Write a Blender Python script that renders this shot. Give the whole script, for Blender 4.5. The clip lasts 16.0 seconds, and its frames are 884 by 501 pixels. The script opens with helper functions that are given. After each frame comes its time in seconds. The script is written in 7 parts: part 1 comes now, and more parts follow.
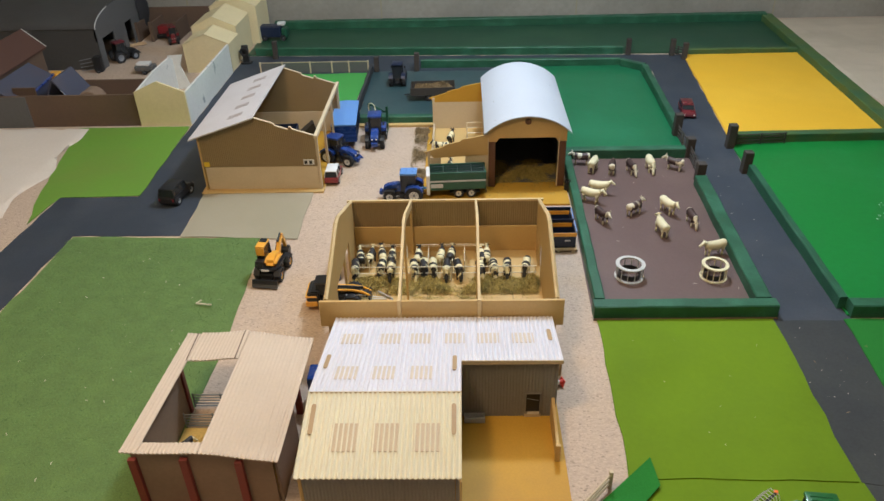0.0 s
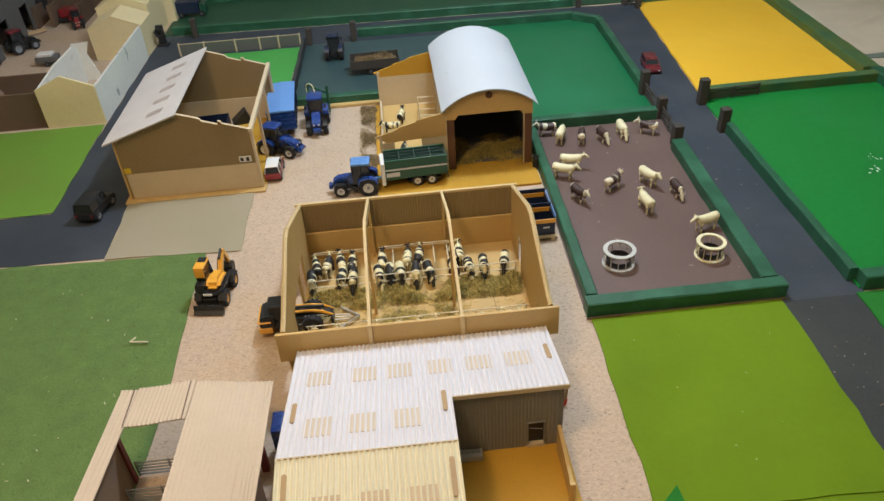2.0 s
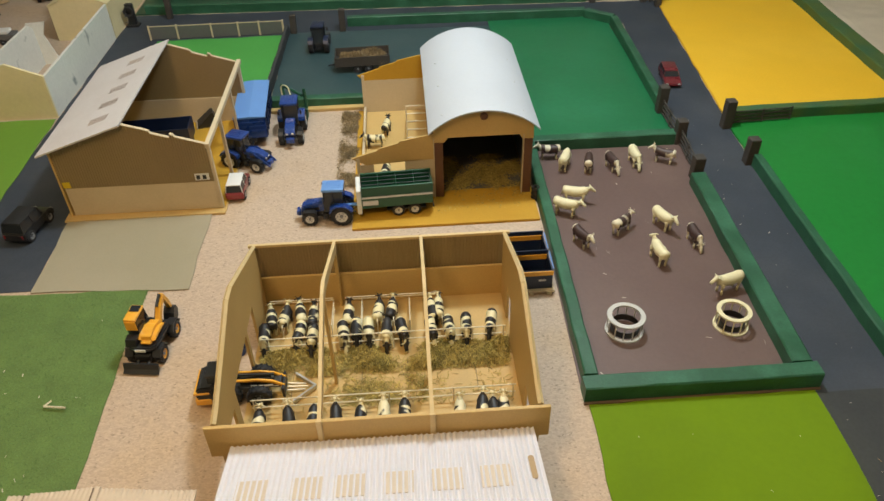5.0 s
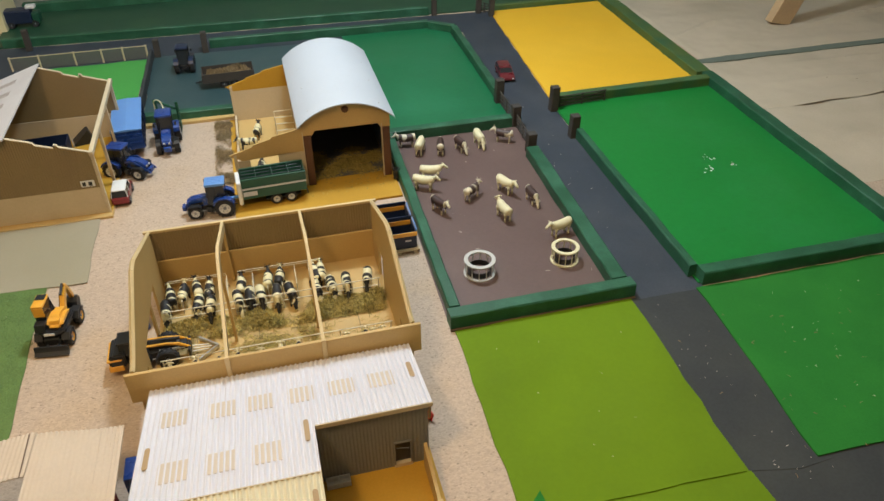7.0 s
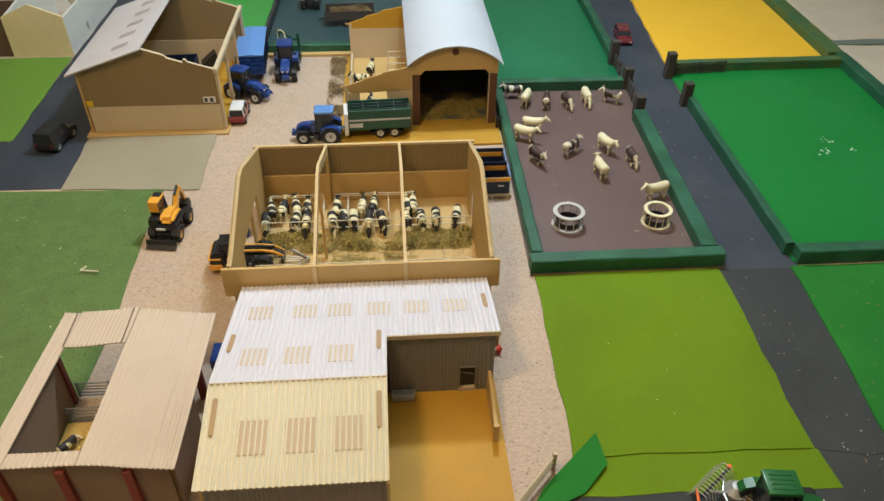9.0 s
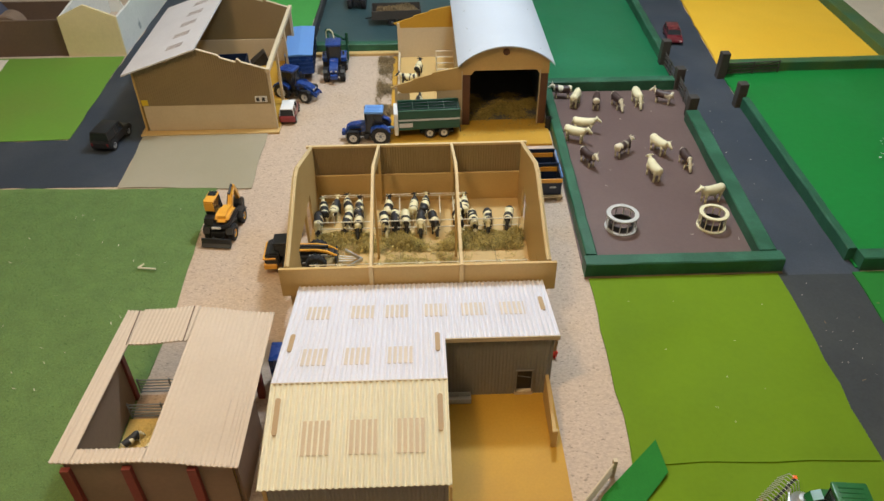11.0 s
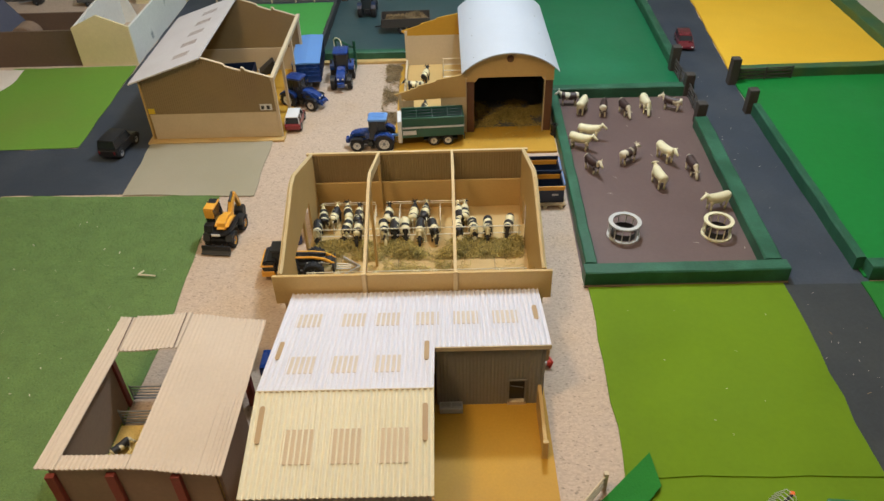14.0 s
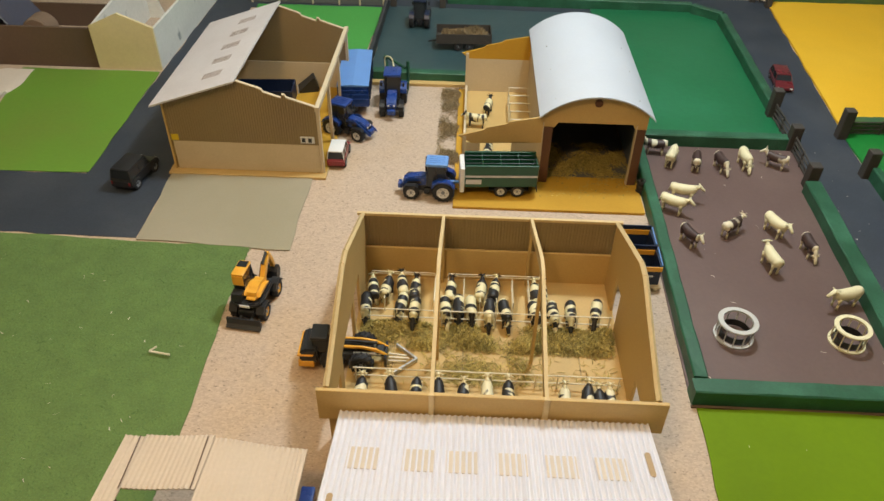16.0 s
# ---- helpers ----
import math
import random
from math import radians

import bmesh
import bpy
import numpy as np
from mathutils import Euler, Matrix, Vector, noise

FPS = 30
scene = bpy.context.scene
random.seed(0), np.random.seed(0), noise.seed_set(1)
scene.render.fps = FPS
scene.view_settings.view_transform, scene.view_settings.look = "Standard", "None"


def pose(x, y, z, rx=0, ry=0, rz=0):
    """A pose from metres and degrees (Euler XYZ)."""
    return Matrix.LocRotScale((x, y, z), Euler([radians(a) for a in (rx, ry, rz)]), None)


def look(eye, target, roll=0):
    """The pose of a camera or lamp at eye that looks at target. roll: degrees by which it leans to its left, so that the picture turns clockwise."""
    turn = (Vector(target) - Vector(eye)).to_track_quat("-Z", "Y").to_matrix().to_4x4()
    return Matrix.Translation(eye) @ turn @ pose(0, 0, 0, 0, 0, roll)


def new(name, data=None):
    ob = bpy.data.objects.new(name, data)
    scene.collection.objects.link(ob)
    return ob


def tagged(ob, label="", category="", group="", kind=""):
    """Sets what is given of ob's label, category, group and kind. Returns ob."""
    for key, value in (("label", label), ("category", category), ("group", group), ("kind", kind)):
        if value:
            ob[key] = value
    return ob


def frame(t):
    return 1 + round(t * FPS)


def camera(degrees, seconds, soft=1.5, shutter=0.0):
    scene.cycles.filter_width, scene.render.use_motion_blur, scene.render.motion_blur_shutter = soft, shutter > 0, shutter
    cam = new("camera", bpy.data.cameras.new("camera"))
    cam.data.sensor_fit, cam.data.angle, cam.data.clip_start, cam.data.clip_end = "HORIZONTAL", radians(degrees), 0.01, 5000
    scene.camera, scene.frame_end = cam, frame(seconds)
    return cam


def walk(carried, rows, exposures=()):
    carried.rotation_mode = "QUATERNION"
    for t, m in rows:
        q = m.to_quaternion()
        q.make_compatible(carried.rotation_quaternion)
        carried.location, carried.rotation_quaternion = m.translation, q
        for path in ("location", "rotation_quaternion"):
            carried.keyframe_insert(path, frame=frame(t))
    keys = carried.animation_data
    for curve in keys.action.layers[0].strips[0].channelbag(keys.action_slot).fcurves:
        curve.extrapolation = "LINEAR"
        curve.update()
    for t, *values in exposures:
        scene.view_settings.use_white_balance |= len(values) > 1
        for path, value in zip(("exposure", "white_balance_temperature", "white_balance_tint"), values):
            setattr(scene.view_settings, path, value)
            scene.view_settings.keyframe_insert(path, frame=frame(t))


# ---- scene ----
cam = camera(62.0, 16.0)
PATH = [
    (0, (0.061, -1.49, 1.268), (-0.001, 0.198, 0.197), -1.7),
    (0.5, (0.076, -1.48, 1.278), (-0.029, 0.222, 0.232), -1.7),
    (1, (0.082, -1.453, 1.269), (-0.025, 0.24, 0.209), -2.6),
    (1.5, (0.07, -1.342, 1.249), (0.054, 0.314, 0.128), -3.5),
    (2, (0.007, -1.207, 1.224), (0.082, 0.414, 0.055), -4.1),
    (2.5, (0.016, -1.141, 1.204), (0.137, 0.44, -0.015), -2.4),
    (3, (0.075, -1.048, 1.189), (0.135, 0.499, -0.077), -3.5),
    (3.5, (0.078, -0.906, 1.203), (0.184, 0.634, -0.07), -2.9),
    (4, (0.131, -0.841, 1.21), (0.223, 0.71, -0.049), -1.6),
    (4.2, (0.145, -0.831, 1.197), (0.206, 0.726, -0.056), -1.7),
    (6.3, (-0.038, -1.047, 1.268), (0.139, 0.567, 0.099), -2.8),
    (6.5, (-0.022, -1.096, 1.274), (0.236, 0.516, 0.119), -2.4),
    (7, (0.06, -1.186, 1.253), (0.456, 0.381, 0.074), -0.6),
    (7.5, (0.141, -1.271, 1.218), (0.559, 0.256, -0.005), 0.8),
    (8, (0.112, -1.269, 1.22), (0.456, 0.278, 0.0), 0.3),
    (8.5, (0.079, -1.275, 1.208), (0.296, 0.296, -0.011), 1.5),
    (9, (0.075, -1.271, 1.212), (0.201, 0.293, -0.029), 0.7),
    (9.5, (0.042, -1.271, 1.208), (0.125, 0.287, -0.044), -0.1),
    (12, (0.017, -1.249, 1.228), (0.041, 0.331, 0.003), -1.1),
    (12.5, (0.022, -1.25, 1.233), (0.043, 0.346, 0.029), -2.2),
    (13, (0.024, -1.265, 1.215), (0.032, 0.325, 0.002), -2.4),
    (13.5, (0.068, -1.267, 1.2), (0.055, 0.299, -0.043), -2.5),
    (14, (0.087, -1.247, 1.204), (0.063, 0.332, -0.023), -1.9),
    (14.5, (0.052, -1.162, 1.209), (0.054, 0.449, 0.024), 0.1),
    (15, (-0.024, -1.021, 1.233), (0.027, 0.613, 0.08), 0.7),
    (15.5, (-0.076, -0.899, 1.214), (-0.054, 0.712, 0.03), 1.9),
    (16, (-0.065, -0.842, 1.18), (-0.114, 0.711, -0.08), 1.1),
]
walk(cam, [(t, look(eye, target, roll)) for t, eye, target, roll in PATH],
     exposures=[(0, 0.06, 6250, 15), (1.5, 0.03, 6350, 14), (4, -0.07, 7350, 11), (6.3, 0.0, 6900, 12), (8, 0.0, 6600, 11), (10, 0.03, 6550, 12), (13, -0.02, 6450, 14), (14.5, -0.02, 6700, 13), (16, 0.0, 7100, 12)])

# ---------- light ----------
world = bpy.data.worlds.new("world")
scene.world = world
world.use_nodes = True
world.node_tree.nodes["Background"].inputs[0].default_value = (0.9, 0.8, 0.65, 1)
world.node_tree.nodes["Background"].inputs[1].default_value = 0.02


def bulb(energy, size, at, color):
    d = bpy.data.lights.new("bulb_light", "POINT")
    d.shadow_soft_size, d.energy, d.color = size, energy, color
    o = new("bulb_light", d)
    o.matrix_world = pose(*at)
    return o


LAMP = (0.38, 1.12, 2.0)
WARM_FILL = (-0.62, -0.85, 2.15)
bulb(129, 0.10, LAMP, (0.73, 0.875, 1.0))
# Added warm fill for the front left; no lamp is known there.
bulb(65, 0.14, WARM_FILL, (1.0, 0.75, 0.45))

# ---------- materials ----------
def mat(name, color, rough=0.6, var=0.12, scale=30.0, fine=260.0, bump=0.15, metal=0.0, tint=None, tscale=6.0, tlow=0.45, thigh=0.75, island=0.0, coat=0.0, spec=0.5):
    m = bpy.data.materials.new(name)
    m.use_nodes = True
    n, l = m.node_tree.nodes, m.node_tree.links
    b = n["Principled BSDF"]
    b.inputs["Roughness"].default_value, b.inputs["Metallic"].default_value = rough, metal
    b.inputs["Coat Weight"].default_value = coat
    b.inputs["Specular IOR Level"].default_value = spec
    tc = n.new("ShaderNodeTexCoord")
    big, small = n.new("ShaderNodeTexNoise"), n.new("ShaderNodeTexNoise")
    for t, s in ((big, scale), (small, fine)):
        t.inputs["Scale"].default_value, t.inputs["Detail"].default_value = s, 4
        l.new(tc.outputs["Object"], t.inputs["Vector"])
    mix = n.new("ShaderNodeMath"); mix.operation = "ADD"
    l.new(big.outputs[0], mix.inputs[0]); l.new(small.outputs[0], mix.inputs[1])
    rng = n.new("ShaderNodeMapRange")
    rng.inputs[1].default_value, rng.inputs[2].default_value = 0.6, 1.4
    rng.inputs[3].default_value, rng.inputs[4].default_value = 1 - var, 1 + var
    l.new(mix.outputs[0], rng.inputs[0])
    last = None
    base = n.new("ShaderNodeRGB"); base.outputs[0].default_value = (*color, 1)
    last = base.outputs[0]
    if tint:
        tn = n.new("ShaderNodeTexNoise"); tn.inputs["Scale"].default_value, tn.inputs["Detail"].default_value = tscale, 6
        l.new(tc.outputs["Object"], tn.inputs["Vector"])
        tr = n.new("ShaderNodeMapRange"); tr.inputs[1].default_value, tr.inputs[2].default_value = tlow, thigh
        l.new(tn.outputs[0], tr.inputs[0])
        mx = n.new("ShaderNodeMix"); mx.data_type = "RGBA"
        l.new(tr.outputs[0], mx.inputs[0]); l.new(last, mx.inputs[6]); mx.inputs[7].default_value = (*tint, 1)
        last = mx.outputs[2]
    if island:
        g = n.new("ShaderNodeNewGeometry")
        ir = n.new("ShaderNodeMapRange"); ir.inputs[3].default_value, ir.inputs[4].default_value = 1 - island, 1 + island
        l.new(g.outputs["Random Per Island"], ir.inputs[0])
        m2 = n.new("ShaderNodeMath"); m2.operation = "MULTIPLY"
        l.new(ir.outputs[0], m2.inputs[0]); l.new(rng.outputs[0], m2.inputs[1])
        fac = m2.outputs[0]
    else:
        fac = rng.outputs[0]
    mul = n.new("ShaderNodeVectorMath"); mul.operation = "SCALE"
    l.new(last, mul.inputs[0]); l.new(fac, mul.inputs["Scale"])
    l.new(mul.outputs[0], b.inputs["Base Color"])
    rr = n.new("ShaderNodeMapRange"); rr.inputs[3].default_value, rr.inputs[4].default_value = max(0.05, rough - 0.1), min(1, rough + 0.1)
    l.new(big.outputs[0], rr.inputs[0]); l.new(rr.outputs[0], b.inputs["Roughness"])
    if bump:
        bp = n.new("ShaderNodeBump"); bp.inputs["Strength"].default_value, bp.inputs["Distance"].default_value = bump, 0.002
        l.new(small.outputs[0], bp.inputs["Height"]); l.new(bp.outputs[0], b.inputs["Normal"])
    return m


def chip_mat():
    m = mat("chipboard", (0.49, 0.375, 0.285), 0.75, 0.07, 4, 90, 0.25, tint=(0.49, 0.335, 0.185), tscale=2.4, tlow=0.52, thigh=0.82)
    n, l = m.node_tree.nodes, m.node_tree.links
    b = n["Principled BSDF"]
    src = b.inputs["Base Color"].links[0].from_socket
    tc = n.new("ShaderNodeTexCoord")
    mp = n.new("ShaderNodeMapping"); mp.inputs["Scale"].default_value = (1.0, 1.6, 1)
    l.new(tc.outputs["Object"], mp.inputs[0])
    v = n.new("ShaderNodeTexVoronoi"); v.inputs["Scale"].default_value = 210
    l.new(mp.outputs[0], v.inputs["Vector"])
    sep = n.new("ShaderNodeSeparateColor"); l.new(v.outputs["Color"], sep.inputs[0])
    r = n.new("ShaderNodeMapRange"); r.inputs[3].default_value, r.inputs[4].default_value = 0.86, 1.08
    l.new(sep.outputs[0], r.inputs[0])
    dk = n.new("ShaderNodeMath"); dk.operation = "GREATER_THAN"; dk.inputs[1].default_value = 0.97
    l.new(sep.outputs[1], dk.inputs[0])
    sub = n.new("ShaderNodeMath"); sub.operation = "MULTIPLY_ADD"; sub.inputs[1].default_value = -0.30
    l.new(dk.outputs[0], sub.inputs[0]); l.new(r.outputs[0], sub.inputs[2])
    mu = n.new("ShaderNodeVectorMath"); mu.operation = "SCALE"
    l.new(src, mu.inputs[0]); l.new(sub.outputs[0], mu.inputs["Scale"]); l.new(mu.outputs[0], b.inputs["Base Color"])
    return m


CHIP = chip_mat()
PLASTER = mat("plaster", (0.30, 0.28, 0.24), 0.9, 0.14, 3, 40, 0.3, tint=(0.22, 0.205, 0.175), tscale=2.5)
# Kept pale so that the unseen ceiling bounces fill light down.
CEIL = mat("bounce_ceiling", (0.80, 0.76, 0.66), 0.9, 0.08, 3, 60, 0.1)
TARMAC = mat("tarmac_paint", (0.030, 0.039, 0.055), 0.66, 0.2, 9, 180, 0.2, tint=(0.050, 0.058, 0.072), tscale=5)
SHEET = mat("grey_card", (0.042, 0.046, 0.048), 0.8, 0.14, 9, 140, 0.15, tint=(0.058, 0.062, 0.058), tscale=4, spec=0.3)
HEDGE = mat("hedge_paint", (0.014, 0.085, 0.042), 0.5, 0.18, 14, 160, 0.3, tint=(0.035, 0.15, 0.085), tscale=10)
# Hedge paint copy; the warm yellow light cast is put into its colour.
HEDGE_OLIVE_CAST = mat("olive_cast_hedge_paint", (0.07, 0.12, 0.03), 0.6, 0.16, 14, 160, 0.3, tint=(0.03, 0.11, 0.05), tscale=8)
FIELD = mat("green_gloss_paint", (0.008, 0.20, 0.036), 0.36, 0.10, 5, 60, 0.06, tint=(0.022, 0.26, 0.07), tscale=2.2, tlow=0.5, thigh=0.8, spec=0.35)
FIELD2 = mat("sea_green_paint", (0.008, 0.14, 0.056), 0.38, 0.10, 5, 60, 0.06, tint=(0.018, 0.18, 0.085), tscale=2.2, tlow=0.5, thigh=0.8, spec=0.35)
FARFIELD = mat("far_green_paint", (0.013, 0.062, 0.032), 0.5, 0.12, 4, 60, 0.1, tint=(0.02, 0.08, 0.036), tscale=3)
YELLOW = mat("yellow_card", (0.78, 0.44, 0.02), 0.8, 0.05, 6, 120, 0.05, tint=(0.80, 0.47, 0.03), tscale=3)
LIME = mat("lime_card", (0.138, 0.238, 0.007), 0.8, 0.06, 5, 90, 0.06, tint=(0.116, 0.200, 0.005), tscale=3, spec=0.2)
LEAFGREEN = mat("leaf_green_card", (0.12, 0.26, 0.025), 0.75, 0.06, 5, 90, 0.06, tint=(0.14, 0.23, 0.03), tscale=3)
MIDGREEN = mat("mid_green_felt", (0.019, 0.175, 0.026), 0.9, 0.1, 8, 260, 0.25, tint=(0.026, 0.20, 0.03), tscale=4, spec=0.2)
LAWN = mat("bright_lawn_card", (0.055, 0.32, 0.06), 0.7, 0.06, 6, 100, 0.05)
SOIL = mat("brown_paint", (0.125, 0.078, 0.070), 0.48, 0.10, 7, 120, 0.12, tint=(0.15, 0.098, 0.085), tscale=4)
YARD = mat("blue_grey_paint", (0.030, 0.066, 0.074), 0.4, 0.12, 5, 60, 0.06, tint=(0.045, 0.085, 0.092), tscale=3)
APRON = mat("concrete_card", (0.31, 0.275, 0.19), 0.85, 0.05, 6, 200, 0.08, tint=(0.34, 0.30, 0.22), tscale=3)
MDF = mat("mdf", (0.53, 0.355, 0.135), 0.62, 0.08, 8, 220, 0.08, tint=(0.48, 0.31, 0.11), tscale=5)
MDFPALE = mat("pale_mdf", (0.56, 0.46, 0.31), 0.65, 0.07, 8, 200, 0.08, tint=(0.50, 0.40, 0.26), tscale=5)
MDFORANGE = mat("orange_mdf", (0.50, 0.275, 0.032), 0.6, 0.08, 7, 200, 0.08, tint=(0.43, 0.23, 0.026), tscale=5, spec=0.25)
MDFEDGE = mat("cut_mdf_edge", (0.60, 0.45, 0.235), 0.65, 0.07, 8, 200, 0.06, tint=(0.53, 0.385, 0.18), tscale=6)
RIB = mat("brown_ribbed_board", (0.25, 0.18, 0.085), 0.62, 0.1, 9, 220, 0.1, tint=(0.24, 0.165, 0.085), tscale=5)
RIBDARK = mat("umber_ribbed_board", (0.205, 0.195, 0.175), 0.62, 0.1, 9, 220, 0.1)
ROOFWHITE = mat("white_roof_sheet", (0.645, 0.64, 0.70), 0.5, 0.03, 8, 120, 0.03, tint=(0.61, 0.60, 0.645), tscale=4)
ROOFPALE = mat("pale_grey_roof_sheet", (0.50, 0.53, 0.58), 0.42, 0.03, 5, 120, 0.03, tint=(0.46, 0.49, 0.54), tscale=3)
ROOFROSE = mat("weathered_white_roof", (0.60, 0.565, 0.56), 0.55, 0.05, 8, 120, 0.03, tint=(0.54, 0.50, 0.49), tscale=6)
ROOFCREAM = mat("cream_roof_sheet", (0.68, 0.63, 0.47), 0.5, 0.04, 10, 160, 0.04, tint=(0.63, 0.575, 0.41), tscale=5)
SKYLIGHT = mat("tan_skylight", (0.47, 0.36, 0.235), 0.5, 0.06, 20, 200, 0.05)
SKYLIGHTPALE = mat("pale_tan_skylight", (0.55, 0.465, 0.38), 0.5, 0.06, 20, 200, 0.05)
SKYLIGHTFAINT = mat("faint_roof_panel", (0.47, 0.415, 0.395), 0.55, 0.05, 20, 200, 0.03)
SLOTTAN = mat("slot_tan", (0.37, 0.25, 0.13), 0.6, 0.08, 20, 200, 0.05)
BARNLINING = mat("dark_blue_grey_board", (0.105, 0.135, 0.175), 0.6, 0.08, 7, 120, 0.1, tint=(0.085, 0.105, 0.135), tscale=4)
CARD = mat("cardboard", (0.56, 0.465, 0.375), 0.85, 0.06, 6, 160, 0.12, tint=(0.49, 0.40, 0.31), tscale=4)
CARDBROWN = mat("brown_cardboard", (0.235, 0.165, 0.115), 0.8, 0.09, 7, 120, 0.12, tint=(0.19, 0.125, 0.085), tscale=5)
SLATEBLUE = mat("slate_blue_sheet", (0.066, 0.072, 0.108), 0.6, 0.1, 7, 120, 0.1, tint=(0.085, 0.075, 0.095), tscale=6)
DARKSHEET = mat("dark_barn_sheet", (0.062, 0.060, 0.058), 0.7, 0.1, 7, 120, 0.12, tint=(0.05, 0.046, 0.043), tscale=5)
REDPOST = mat("oxide_red_paint", (0.20, 0.035, 0.028), 0.6, 0.12, 14, 140, 0.15)
OAKPOST = mat("stained_post", (0.115, 0.048, 0.024), 0.6, 0.12, 14, 140, 0.15)
POSTDARK = mat("dark_wood", (0.05, 0.042, 0.035), 0.7, 0.2, 20, 160, 0.3)
BROWNWALL = mat("brown_wall_board", (0.128, 0.080, 0.052), 0.75, 0.1, 7, 120, 0.15, tint=(0.10, 0.066, 0.048), tscale=4)
SLATEWALL = mat("slate_grey_sheet", (0.105, 0.105, 0.105), 0.7, 0.1, 7, 120, 0.15)
CREAMWALL = mat("cream_paint", (0.70, 0.60, 0.36), 0.7, 0.06, 7, 100, 0.1, tint=(0.64, 0.54, 0.31), tscale=4)
WHITEWALL = mat("mouldy_white_paint", (0.66, 0.66, 0.62), 0.7, 0.08, 8, 90, 0.1, tint=(0.25, 0.28, 0.27), tscale=16, tlow=0.6, thigh=0.72)
CLOTH = mat("dust_sheet", (0.52, 0.44, 0.335), 0.92, 0.10, 5, 240, 0.3, tint=(0.44, 0.37, 0.275), tscale=3)
PAPER = mat("white_paper", (0.62, 0.545, 0.465), 0.85, 0.06, 4, 120, 0.1)
TIMBER = mat("pine_timber", (0.50, 0.34, 0.19), 0.65, 0.12, 7, 120, 0.15)
OLDHAY = mat("old_hay", (0.27, 0.19, 0.095), 0.85, 0.1, 20, 200, 0.0, tint=(0.20, 0.15, 0.08), tscale=18, island=0.4)
STRAW = mat("straw", (0.40, 0.30, 0.085), 0.8, 0.1, 20, 200, 0.0, tint=(0.25, 0.205, 0.055), tscale=18, island=0.5)
STRAWMAT = mat("straw_bed", (0.70, 0.52, 0.18), 0.85, 0.2, 40, 300, 0.4)
GRASS = mat("grass_fibre", (0.108, 0.205, 0.062), 0.8, 0.1, 10, 60, 0.0, tint=(0.082, 0.165, 0.05), tscale=9, island=0.2)
GRASSBED = mat("grass_backing", (0.115, 0.195, 0.055), 0.9, 0.25, 20, 260, 0.3)
RUSTROOF = mat("rust_brown_roof", (0.085, 0.038, 0.026), 0.75, 0.12, 14, 140, 0.15)
TEAL = mat("slate_teal_strip", (0.135, 0.165, 0.135), 0.8, 0.1, 8, 120, 0.2)
GALV = mat("grey_plastic", (0.50, 0.50, 0.48), 0.45, 0.06, 30, 200, 0.03)
STEEL = mat("galvanised_steel", (0.55, 0.56, 0.56), 0.38, 0.1, 30, 200, 0.05, metal=0.8)
PALERAIL = mat("pale_rail", (0.66, 0.60, 0.45), 0.45, 0.06, 20, 200, 0.0)
GREYRAIL = mat("grey_rail", (0.20, 0.22, 0.25), 0.5, 0.1, 20, 200, 0.05)
RUBBER = mat("tyre_rubber", (0.018, 0.018, 0.02), 0.75, 0.15, 40, 300, 0.1)
BLACK = mat("black_plastic", (0.015, 0.016, 0.018), 0.42, 0.1, 30, 200, 0.03)
GLASS = mat("dark_tinted_window", (0.02, 0.025, 0.03), 0.08, 0.05, 30, 200, 0.0)
BLUE = mat("blue_enamel", (0.012, 0.048, 0.23), 0.28, 0.06, 30, 200, 0.0, coat=0.4)
SKYBLUE = mat("pale_blue_roof", (0.12, 0.28, 0.62), 0.35, 0.06, 30, 200, 0.0)
NAVY = mat("navy_enamel", (0.012, 0.022, 0.055), 0.35, 0.08, 30, 200, 0.0)
JGREEN = mat("green_enamel", (0.012, 0.12, 0.030), 0.32, 0.06, 30, 200, 0.0, coat=0.3)
DGREEN = mat("bottle_green_enamel", (0.010, 0.075, 0.042), 0.35, 0.06, 30, 200, 0.0)
AMBER = mat("yellow_enamel", (0.78, 0.38, 0.04), 0.35, 0.06, 30, 200, 0.0, coat=0.3)
ORANGE = mat("orange_enamel", (0.85, 0.16, 0.02), 0.4, 0.06, 30, 200, 0.0)
RED = mat("red_enamel", (0.22, 0.015, 0.020), 0.3, 0.06, 30, 200, 0.0, coat=0.4)
MAROON = mat("maroon_enamel", (0.13, 0.010, 0.016), 0.3, 0.06, 30, 200, 0.0, coat=0.4)
WHITE = mat("white_enamel", (0.70, 0.70, 0.69), 0.4, 0.04, 30, 200, 0.0)
RIM = mat("pale_rim", (0.62, 0.62, 0.60), 0.4, 0.06, 30, 200, 0.0)
YRIM = mat("yellow_rim", (0.7, 0.5, 0.03), 0.4, 0.06, 30, 200, 0.0)
IVORY = mat("ivory_figure", (0.72, 0.66, 0.43), 0.5, 0.08, 60, 300, 0.05)
CONE = mat("cone_red", (0.75, 0.06, 0.03), 0.5, 0.05, 30, 200, 0.0)

# ---------- mesh helpers ----------
def bm_new():
    return bmesh.new()


